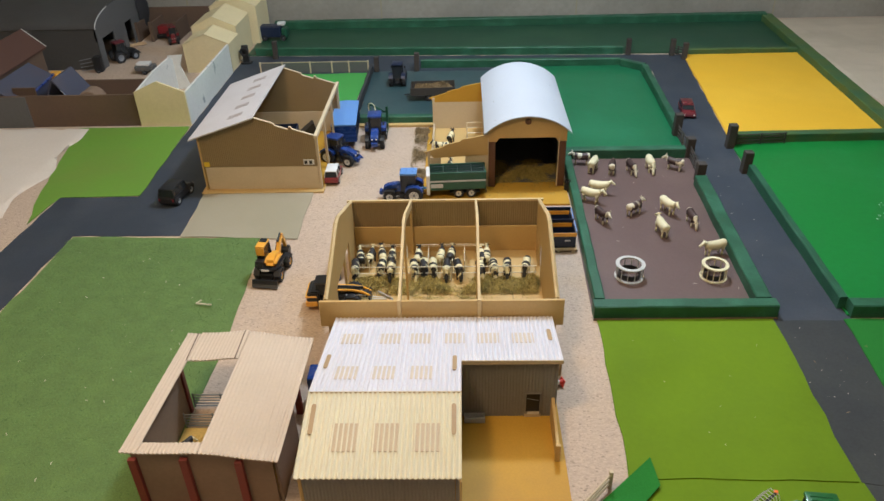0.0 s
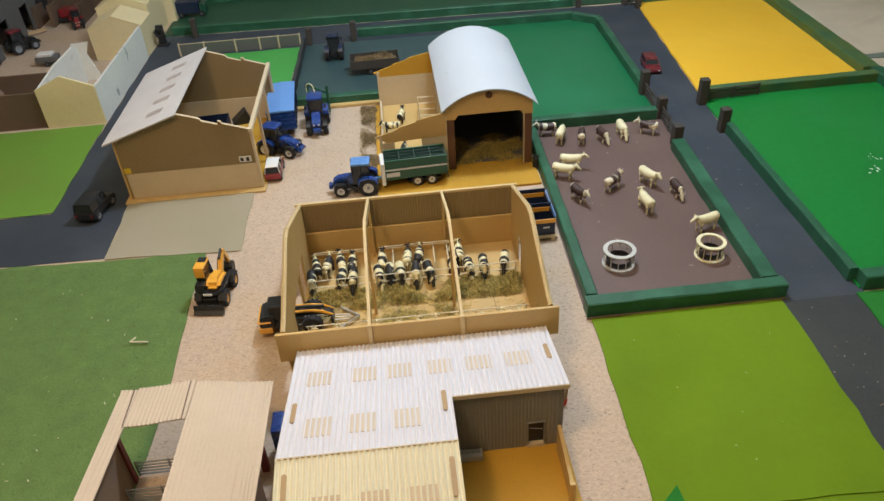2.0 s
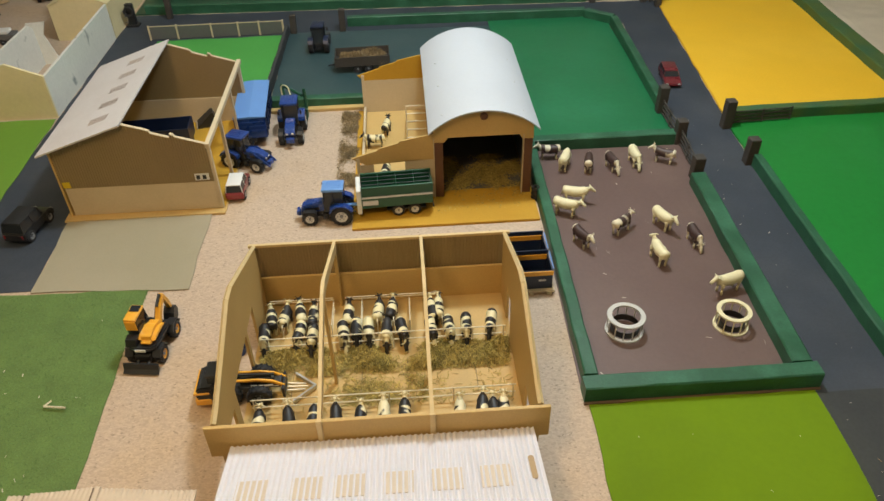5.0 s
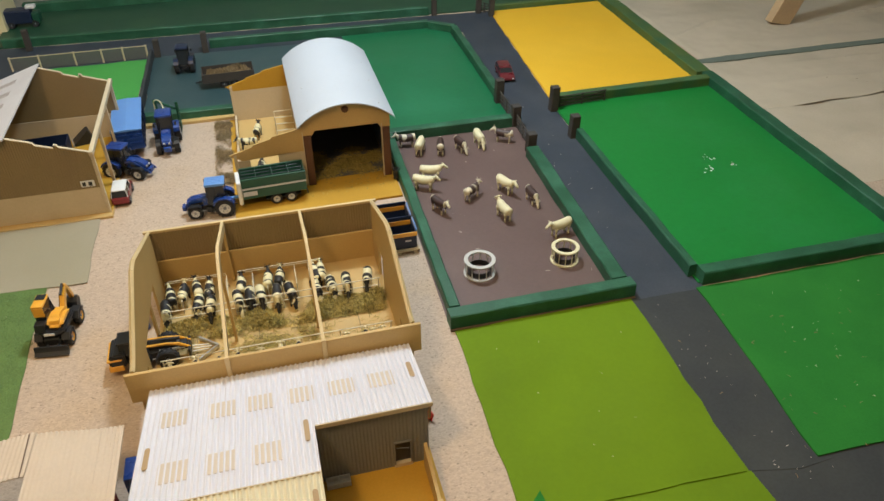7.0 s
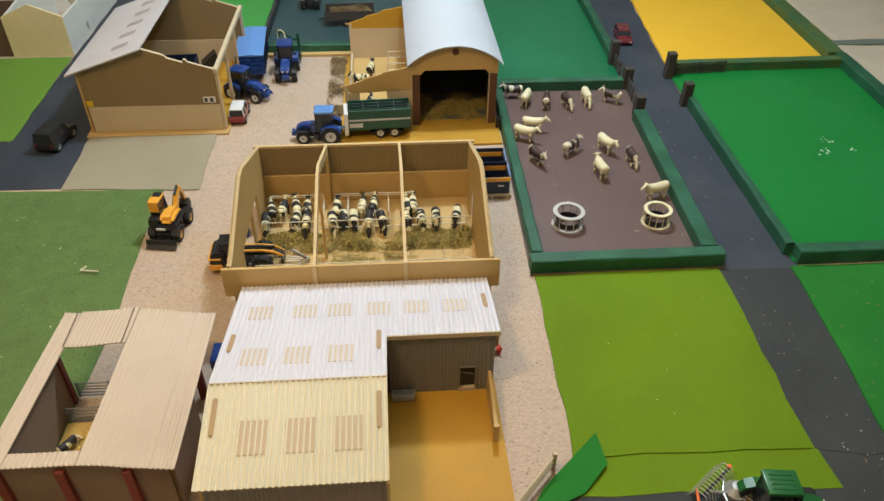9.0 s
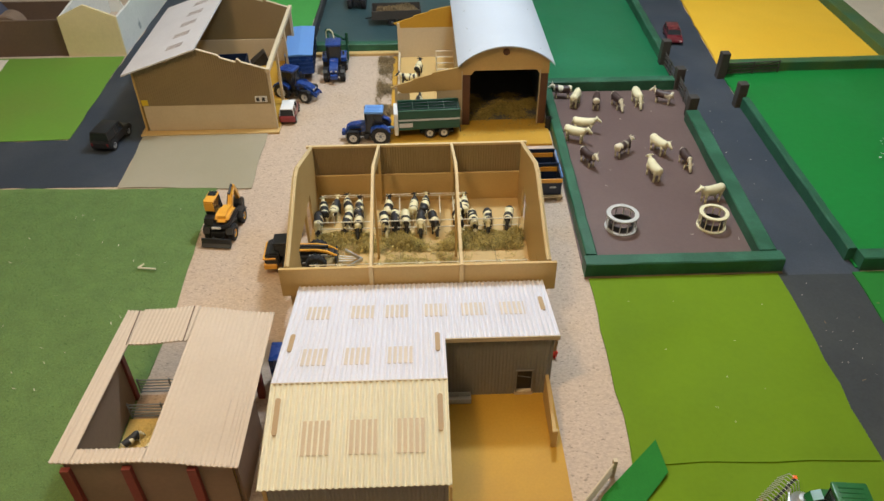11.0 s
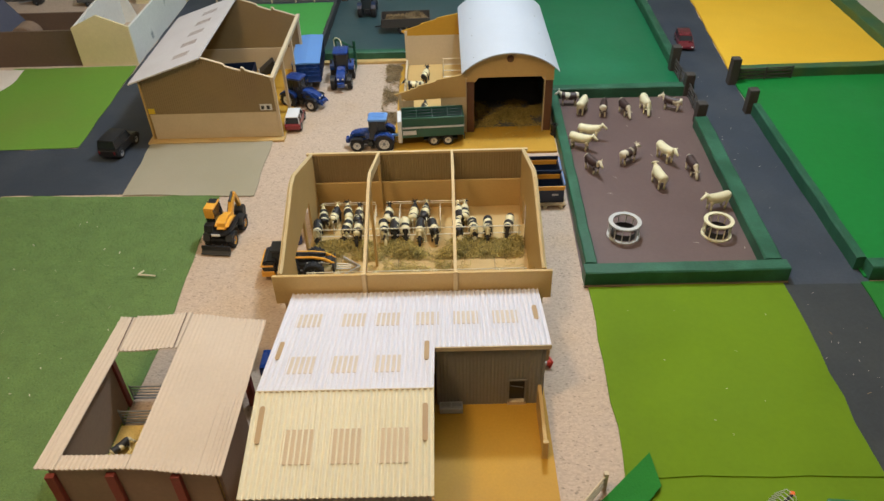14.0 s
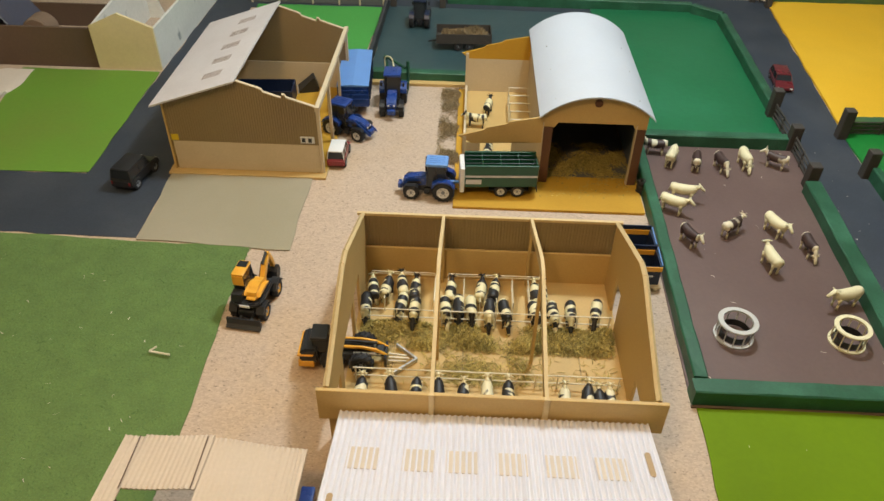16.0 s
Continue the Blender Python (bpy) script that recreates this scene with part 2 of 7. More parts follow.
def box(bm, x0, x1, y0, y1, z0, z1, bevel=0.0, turn=None):
    r = bmesh.ops.create_cube(bm, size=1.0)
    vs = r["verts"]
    for v in vs:
        v.co = Vector(((x0 + x1) / 2 + v.co.x * (x1 - x0), (y0 + y1) / 2 + v.co.y * (y1 - y0), (z0 + z1) / 2 + v.co.z * (z1 - z0)))
    if bevel:
        es = list({e for v in vs for e in v.link_edges})
        r = bmesh.ops.bevel(bm, geom=es, offset=bevel, segments=2, affect="EDGES", profile=0.5)
        vs = list({v for f in r["faces"] for v in f.verts} | {v for v in vs if v.is_valid})
    if turn is not None:
        bmesh.ops.transform(bm, matrix=turn, verts=vs)
    return vs


def rod(bm, a, b, r, seg=8, r2=None):
    a, b = Vector(a), Vector(b)
    d = b - a
    m = Matrix.Translation((a + b) / 2) @ d.to_track_quat("Z", "Y").to_matrix().to_4x4()
    return bmesh.ops.create_cone(bm, cap_ends=True, segments=seg, radius1=r, radius2=r if r2 is None else r2, depth=d.length, matrix=m)["verts"]


def prism(bm, pts, axis, a, b):
    """Outline pts (two coordinates) pushed along axis from a to b."""
    def at(p, s):
        return {"x": (s, p[0], p[1]), "y": (p[0], s, p[1]), "z": (p[0], p[1], s)}[axis]
    lo, hi = [bm.verts.new(at(p, a)) for p in pts], [bm.verts.new(at(p, b)) for p in pts]
    bm.faces.new(lo), bm.faces.new(hi[::-1])
    for i in range(len(pts)):
        j = (i + 1) % len(pts)
        bm.faces.new((lo[i], hi[i], hi[j], lo[j]))
    return lo + hi


def lathe(bm, prof, center, axis="z", seg=20):
    """Closed profile of (radius, height) turned about an axis through center."""
    rings = []
    for i in range(seg):
        a = 2 * math.pi * i / seg
        ring = []
        for r, h in prof:
            p = {"z": (r * math.cos(a), r * math.sin(a), h), "y": (r * math.cos(a), h, r * math.sin(a)), "x": (h, r * math.cos(a), r * math.sin(a))}[axis]
            ring.append(bm.verts.new(Vector(center) + Vector(p)))
        rings.append(ring)
    k = len(prof)
    for i in range(seg):
        for j in range(k):
            bm.faces.new((rings[i][j], rings[(i + 1) % seg][j], rings[(i + 1) % seg][(j + 1) % k], rings[i][(j + 1) % k]))


def wavy(bm, o, u, w, length, pitch, depth, thick, n):
    """Corrugated sheet: from o along unit u for length, ribs running along w, proud along n."""
    o, u, w, n = Vector(o), Vector(u).normalized(), Vector(w), Vector(n).normalized()
    cols = max(4, int(length / pitch * 6))
    rows = []
    for i in range(cols + 1):
        s = length * i / cols
        h = depth * 0.5 * math.sin(2 * math.pi * s / pitch)
        p = o + u * s + n * h
        rows.append([bm.verts.new(p), bm.verts.new(p + w), bm.verts.new(p + w - n * thick), bm.verts.new(p - n * thick)])
    for a, b in zip(rows, rows[1:]):
        for k in range(4):
            bm.faces.new((a[k], b[k], b[(k + 1) % 4], a[(k + 1) % 4]))
    bm.faces.new(rows[0][::-1]), bm.faces.new(rows[-1])


def finish(name, bm, material, smooth=False):
    bmesh.ops.recalc_face_normals(bm, faces=bm.faces)
    me = bpy.data.meshes.new(name)
    bm.to_mesh(me)
    bm.free()
    me.materials.append(material)
    if smooth:
        me.polygons.foreach_set("use_smooth", [True] * len(me.polygons))
        me.set_sharp_from_angle(angle=radians(38))
    return new(name, me)


def part(name, bm, material, parent, label="", smooth=False):
    o = finish(name, bm, material, smooth)
    o.parent = parent
    return tagged(o, label)


def thing(name, label, category, group="", kind="", m=None):
    o = new(name)
    if m is not None:
        o.matrix_basis = m
    o.empty_display_size = 0.02
    return tagged(o, label, category, group, kind)


def solid(name, bm, material, label, category, group="", kind="", smooth=False):
    return tagged(finish(name, bm, material, smooth), label, category, group, kind)


def bpart(name, dims, material, parent, bevel=0.0, label=""):
    bm = bm_new()
    box(bm, *dims, bevel)
    return part(name, bm, material, parent, label)


def sheet(name, pts, z0, z1, material, label, category="ground cover", kind="structure", edge=0.004, seed=1):
    """A flat card or board with slightly uneven edges."""
    rnd = random.Random(seed)
    out = []
    for i, p in enumerate(pts):
        q = pts[(i + 1) % len(pts)]
        k = max(1, int(math.dist(p, q) / 0.06))
        for j in range(k):
            s = j / k
            w = edge if j else 0
            out.append((p[0] + (q[0] - p[0]) * s + rnd.uniform(-w, w), p[1] + (q[1] - p[1]) * s + rnd.uniform(-w, w)))
    bm = bm_new()
    prism(bm, out, "z", z0, z1)
    return solid(name, bm, material, label, category, "", kind)


# ---------- the room ----------
bm = bm_new(); box(bm, -3.4, 4.2, -3.0, 3.3, -0.03, 0)
solid("floor", bm, CHIP, "speckled pinkish beige chipboard loft flooring", "floor", "", "structure")
bm = bm_new(); box(bm, -3.4, 4.2, 3.14, 3.26, 0, 2.6)
solid("wall_north", bm, PLASTER, "bare grey plastered wall", "wall", "", "structure")
for x in (-1.64, -0.44, 0.76, 1.96):
    bm = bm_new(); box(bm, x - 0.004, x + 0.004, 3.136, 3.1395, 0.0, 2.6, 0.001)
    solid("trim", bm, APRON, "pale joint strip on the plastered wall", "trim", "", "structure")
# The walls below and the ceiling are unseen, added to bounce light.
bm = bm_new(); box(bm, -3.4, 4.2, -3.0, -2.9, 0, 2.6)
solid("wall_south", bm, PLASTER, "bare grey plastered wall", "wall", "", "structure")
bm = bm_new(); box(bm, -3.4, -3.3, -2.9, 3.14, 0, 2.6)
solid("wall_west", bm, PLASTER, "bare grey plastered wall", "wall", "", "structure")
bm = bm_new(); box(bm, 4.1, 4.2, -2.9, 3.14, 0, 2.6)
solid("wall_east", bm, PLASTER, "bare grey plastered wall", "wall", "", "structure")
bm = bm_new(); box(bm, -3.4, 4.2, -3.0, 3.3, 2.6, 2.68)
solid("ceiling", bm, CEIL, "unseen cream loft ceiling added to bounce light", "ceiling", "", "structure")


def ceiling_light(at):
    """A bare bulb holder; the bulb hangs just under it."""
    t = thing("ceiling_light", "unseen bare bulb holder hanging from the ceiling", "lamp", "ceiling lamps", m=pose(*at))
    bm = bm_new(); lathe(bm, [(0.0001, 0.16), (0.02, 0.16), (0.022, 0.2), (0.012, 0.23), (0.0001, 0.23)], (0, 0, 0))
    part("holder", bm, WHITE, t, smooth=True)
    bm = bm_new(); rod(bm, (0, 0, 0.225), (0, 0, 2.6 - at[2]), 0.004)
    part("flex", bm, WHITE, t)


ceiling_light(LAMP)
# Holder added only to go with the made-up warm fill.
ceiling_light(WARM_FILL)

# ---------- ground covers ----------
sheet("road", [(-1.30, 0.18), (-1.27, 0.62), (-0.90, 0.615), (-0.90, 1.56), (-0.98, 1.62), (-1.0, 2.56), (-1.157, 2.56), (-1.157, 1.56), (-1.15, 0.90), (-1.445, 0.90), (-1.47, 0.5), (-1.62, 0.16)], 0, 0.0015, TARMAC, "dark blue-grey painted farm lane", "road")
sheet("road", [(-1.15, 2.20), (0.95, 2.25), (1.03, 2.2), (0.935, 1.3), (0.90, 0.92), (0.905, 0.125), (1.12, 0.125), (1.14, 1.2), (1.25, 2.46), (-1.15, 2.56)], 0, 0.0017, TARMAC, "dark blue-grey painted lane between green hedges", "road", seed=2)
sheet("road", [(0.30, -2.2), (0.36, -0.47), (0.86, -0.44), (0.885, 0.129), (1.10, 0.129), (2.4, 0.129), (2.4, -2.2)], 0, 0.0013, SHEET, "dark grey card roadway with straw scraps", "road", seed=3)
sheet("road", [(0.893, -0.425), (1.0, -0.447), (1.08, -0.44), (1.10, 0.127), (0.893, 0.127)], 0.0014, 0.0024, SHEET, "dark grey card lying over the roadway card", "road", seed=13)
sheet("leaf_green_field", [(-1.47, 0.70), (-1.442, 0.90), (-1.146, 0.905), (-1.163, 1.56), (-1.66, 1.56), (-1.53, 0.905)], 0.002, 0.0035, LEAFGREEN, "leaf green card field with a torn curling edge", "field", seed=4)
sheet("concrete_apron", [(-0.895, 0.605), (-0.495, 0.585), (-0.497, 0.92), (-0.905, 0.925)], 0.002, 0.004, APRON, "plain greyish concrete coloured card apron", "yard", seed=5)
sheet("lime_field", [(0.425, 0.134), (0.905, 0.134), (0.90, -0.10), (0.887, -0.425), (0.41, -0.415)], 0.0025, 0.005, LIME, "lime green card field", "field", seed=6)
sheet("lime_field", [(0.885, -0.30), (0.905, -0.515), (0.40, -0.50), (0.42, -0.30)], 0.001, 0.0023, LIME, "lime green card field lying under another card", "field", seed=7)
sheet("mid_green_field", [(1.095, 0.13), (2.3, 0.13), (2.3, -0.46), (1.05, -0.43)], 0.002, 0.006, MIDGREEN, "mid green felt field with straw scraps", "field", seed=8)
sheet("mid_green_field", [(0.85, -0.618), (1.6, -0.61), (1.6, -1.4), (0.75, -1.4)], 0.002, 0.006, MIDGREEN, "mid green felt field strip", "field", seed=9)
sheet("bright_lawn", [(-0.46, 1.60), (-0.43, 2.24), (-0.97, 2.24), (-0.90, 1.60)], 0.002, 0.0035, LAWN, "bright green card lawn", "field", seed=10)
sheet("blue_grey_yard", [(-0.41, 1.57), (0.45, 1.55), (0.45, 2.24), (-0.42, 2.26)], 0.002, 0.0045, YARD, "glossy blue-grey painted yard", "yard", seed=11)
# boards under the raised fields
sheet("brown_field", [(0.417, 0.15), (0.908, 0.15), (0.938, 0.94), (0.95, 1.16), (0.45, 1.165)], 0.0, 0.005, SOIL, "glossy brown painted ploughed field board", "field", edge=0.0)
sheet("green_field", [(1.112, 0.15), (1.83, 0.15), (1.85, 1.325), (1.145, 1.325)], 0.0, 0.006, FIELD, "glossy green painted field board", "field", edge=0.0)
sheet("sea_green_field", [(0.452, 1.17), (0.945, 1.18), (0.965, 2.2), (0.88, 2.29), (0.452, 2.29)], 0.0, 0.006, FIELD2, "glossy sea green painted field board", "field", edge=0.0)
sheet("yellow_field", [(1.155, 1.33), (1.85, 1.33), (1.87, 2.44), (1.245, 2.44)], 0.0, 0.008, YELLOW, "bright yellow card rape field", "field", edge=0.003)
sheet("far_field", [(-1.15, 2.57), (1.90, 2.46), (1.93, 3.14), (-1.15, 3.14)], 0.0, 0.006, FARFIELD, "dull green painted field board against the wall", "field", edge=0.0)
sheet("board_edge", [(0.415, 0.1365), (0.92, 0.1365), (0.92, 0.1425), (0.415, 0.1425)], 0.0, 0.004, BROWNWALL, "thin brown board edge under the hedge", "trim", edge=0.0)


# ---------- hedges ----------
def hedge(a, b, w, h, material=None, seed=0, z=0.0, label="dark green painted wooden hedge strip"):
    a, b = Vector((*a, 0)), Vector((*b, 0))
    d = b - a
    bm = bm_new()
    n = max(2, int(d.length / 0.05))
    rnd = random.Random(seed + int(1000 * (a.x + 3) + 77 * b.y))
    side = Vector((-d.y, d.x, 0)).normalized() * w / 2
    rows = []
    c = 0.003
    for i in range(n + 1):
        p = a + d * i / n
        e = rnd.uniform(-0.0012, 0.0012)
        s = side.normalized()
        sec = [(-1, 0, 0), (-1, 0, h - c), (-1, 1, h), (1, -1, h), (1, 0, h - c), (1, 0, 0)]
        row = [bm.verts.new(p + side * k + s * (c * ins) + s * e + Vector((0, 0, z + zz + (rnd.uniform(-0.0008, 0.0008) if zz else 0)))) for k, ins, zz in sec]
        rows.append(row)
    for r0, r1 in zip(rows, rows[1:]):
        for k in range(6):
            bm.faces.new((r0[k], r1[k], r1[(k + 1) % 6], r0[(k + 1) % 6]))
    bm.faces.new(rows[0]), bm.faces.new(rows[-1][::-1])
    return solid("hedge", bm, material or HEDGE, label, "hedge", "field hedges")


H = 0.042
hedge((0.417, 0.163), (0.921, 0.163), 0.040, H)
hedge((0.437, 0.186), (0.462, 1.16), 0.030, H)
hedge((0.892, 0.185), (0.923, 0.935), 0.044, H)
hedge((0.45, 1.185), (0.965, 1.185), 0.036, H)
hedge((0.957, 1.41), (0.985, 2.19), 0.030, H)
hedge((0.985, 2.20), (0.885, 2.285), 0.030, H)
hedge((0.88, 2.30), (-0.16, 2.325), 0.030, H)
hedge((1.118, 0.160), (1.845, 0.160), 0.040, H)
hedge((1.110, 0.182), (1.134, 1.02), 0.024, H)
hedge((1.822, 0.182), (1.852, 1.36), 0.048, H)
hedge((1.840, 1.365), (1.905, 3.09), 0.066, H, HEDGE_OLIVE_CAST, label="green painted hedge strip with an olive light cast in its colour")
hedge((1.16, 1.31), (1.842, 1.32), 0.040, H, HEDGE_OLIVE_CAST, label="green painted hedge strip with an olive light cast in its colour")
hedge((-0.40, 1.565), (0.10, 1.555), 0.034, 0.040)
hedge((-1.10, 2.585), (0.93, 2.50), 0.034, H)
hedge((1.26, 2.47), (1.89, 2.46), 0.030, 0.03, HEDGE_OLIVE_CAST, label="green painted hedge strip with an olive light cast in its colour")
hedge((-1.10, 3.10), (1.90, 3.09), 0.05, 0.05)
hedge((-0.425, 1.64), (-0.415, 2.25), 0.014, 0.045, SHEET, label="thin grey-blue board divider beside the lawn")
bm = bm_new(); box(bm, -0.40, -0.06, 1.52, 1.545, 0, 0.012, 0.002)
solid("kerb_batten", bm, MDF, "bare brown wooden batten along the yard", "batten")


# ---------- buildings ----------
def ribbed_wall(x0, x1, y, z0, prof, thick, face):
    """Ribbed wall panel in a y plane: vertical ribs below the roof line prof(x)."""
    bm = bm_new()
    n = int((x1 - x0) / 0.0035)
    front, back = [], []
    for i in range(n + 1):
        x = x0 + (x1 - x0) * i / n
        d = (0.0012 if i % 2 else 0.0) * face
        front.append((bm.verts.new((x, y + d, z0)), bm.verts.new((x, y + d, prof(x)))))
        back.append((bm.verts.new((x, y - thick * face, z0)), bm.verts.new((x, y - thick * face, prof(x)))))
    for i in range(n):
        bm.faces.new((front[i][0], front[i + 1][0], front[i + 1][1], front[i][1]))
        bm.faces.new((back[i][0], back[i][1], back[i + 1][1], back[i + 1][0]))
        bm.faces.new((front[i][1], front[i + 1][1], back[i + 1][1], back[i][1]))
        bm.faces.new((front[i][0], back[i][0], back[i + 1][0], front[i + 1][0]))
    bm.faces.new((front[0][0], front[0][1], back[0][1], back[0][0]))
    bm.faces.new((front[-1][0], back[-1][0], back[-1][1], front[-1][1]))
    return bm


# cubicle shed with no roof
def cubicle_shed():
    t = thing("cattle_shed", "open-topped brown board cattle shed with three bays", "shed")
    X, D, E, R = 0.2925, 0.515, 0.178, 0.262
    bm = ribbed_wall(-X, X, D, 0.084, lambda x: E - 0.004, 0.006, -1)
    part("back_wall", bm, RIB, t, "brown ribbed upper wall")
    bpart("back_panel", (-X + 0.004, X - 0.004, D - 0.014, D - 0.0065 , 0.004, 0.0925), MDF, t, 0.001, "plain tan lower wall panel")
    bpart("back_rail", (-X - 0.012, X + 0.012, D - 0.002, D + 0.006, E - 0.0035, E + 0.004), MDFEDGE, t, 0.001)
    bpart("front_wall", (-X - 0.016, X + 0.016, -0.008, 0.0, 0.10, E), MDF, t, 0.0015)
    bpart("front_panel", (-X, X, 0.002, 0.008, 0.004, 0.10), MDF, t)
    prof = [(0.001, 0.004), (0.001, E), (0.03, E + 0.006), (0.235, R), (0.275, R), (0.49, E + 0.01), (D, E), (D, 0.004)]
    for s in (-1, 1):
        a = s * X
        bm = bm_new()
        line = [(0.009, E + 0.002), (0.03, E + 0.006), (0.235, R), (0.275, R), (0.49, E + 0.01), (D - 0.0145, E + 0.003)]
        # wall above and beside the openings
        west = ((0.009, 0.035, 0.004), (0.035, 0.105, 0.095), (0.105, 0.135, 0.004), (0.135, 0.285, 0.118), (0.285, 0.30, 0.004), (0.30, 0.375, 0.118), (0.375, D - 0.0145, 0.004))
        east = ((0.009, 0.055, 0.004), (0.055, 0.13, 0.085), (0.13, 0.35, 0.004), (0.35, 0.41, 0.105), (0.41, D - 0.0145, 0.004))
        for y0, y1, low in west if s < 0 else east:
            ys = [y0] + [p[0] for p in line if y0 < p[0] < y1] + [y1]
            tops = [(y, float(np.interp(y, [p[0] for p in line], [p[1] for p in line]))) for y in ys]
            prism(bm, [(y0, low)] + tops + [(y1, low)], "x", a, a - s * 0.006)
        bmesh.ops.remove_doubles(bm, verts=bm.verts, dist=1e-5)
        part("side_wall", bm, MDF, t)
        bm = bm_new()
        for (y0, z0), (y1, z1) in zip(prof[1:6], prof[2:7]):
            rod(bm, (a - s * 0.001, y0, z0), (a - s * 0.001, y1, z1), 0.0055, 4)
        part("verge", bm, MDFEDGE, t)
    for x in (-0.105, 0.096):
        bm = bm_new()
        top = [(-0.006, E), (0.03, E + 0.008), (0.235, R + 0.004), (0.275, R + 0.004), (0.49, E + 0.012), (D + 0.004, E + 0.004)]
        low = [(y, z - 0.024) for y, z in top[::-1]]
        low[0], low[-1] = (D - 0.016, E - 0.02), (0.0105, E - 0.02)
        prism(bm, top + low, "x", x - 0.0035, x + 0.0035)
        part("truss", bm, MDFEDGE, t)
        for y0, y1 in ((0.0105, 0.022), (0.235, 0.248), (D - 0.03, D - 0.016)):
            bpart("post", (x - 0.003, x + 0.003, y0, y1, 0.004, 0.24 if 0.2 < y0 < 0.3 else E - 0.016), MDF, t)
        bpart("tie_end", (x - 0.005, x + 0.005, -0.013, -0.0085, 0.13, E + 0.006), MDFEDGE, t, 0.001)
    bpart("floor_board", (-X, X, 0.0, D, 0, 0.004), MDF, t)
    for x in (-0.2, -0.05, 0.05, 0.2):
        bpart("slab_joint", (x - 0.001, x + 0.001, 0.19, 0.30, 0.004, 0.0046), RIB, t)
    return t


cubicle_shed()


def rail_set(label, segs, posts, r=0.0016, material=None):
    t = thing("stall_rail", label, "rail", "stall rails")
    for a, b in segs:
        bm = bm_new(); rod(bm, a, b, r, 6); part("bar", bm, material or PALERAIL, t, smooth=True)
    for p, h in posts:
        bm = bm_new(); rod(bm, (*p, 0.004), (*p, h), r * 1.1, 6); part("upright", bm, material or PALERAIL, t, smooth=True)
    return t


rail_set("pale metal feed rail across the shed", [((-0.275, 0.336, z), (0.275, 0.336, z)) for z in (0.03, 0.052)], [((x, 0.336), 0.053) for x in (-0.27, -0.2, -0.1, 0.02, 0.1, 0.2, 0.27)])
rail_set("pale metal feed rail along the passage", [((-0.275, 0.17, z), (0.275, 0.17, z)) for z in (0.02, 0.042)], [((x, 0.17), 0.043) for x in (-0.27, -0.1, 0.01, 0.1, 0.145, 0.27)])
for x0, x1 in ((-0.27, -0.12), (-0.09, 0.135)):
    n = int((x1 - x0) / 0.036)
    rail_set("row of pale cubicle dividers at the back", [((x0, 0.465, z), (x1, 0.465, z)) for z in (0.044, 0.05)] + [((x0 + (x1 - x0) * i / n, 0.38, z), (x0 + (x1 - x0) * i / n, 0.465, z)) for i in range(n + 1) for z in (0.022, 0.04)],
             [((x0 + (x1 - x0) * i / n, y), 0.045) for i in range(n + 1) for y in (0.38, 0.465)], 0.0013, PALERAIL)


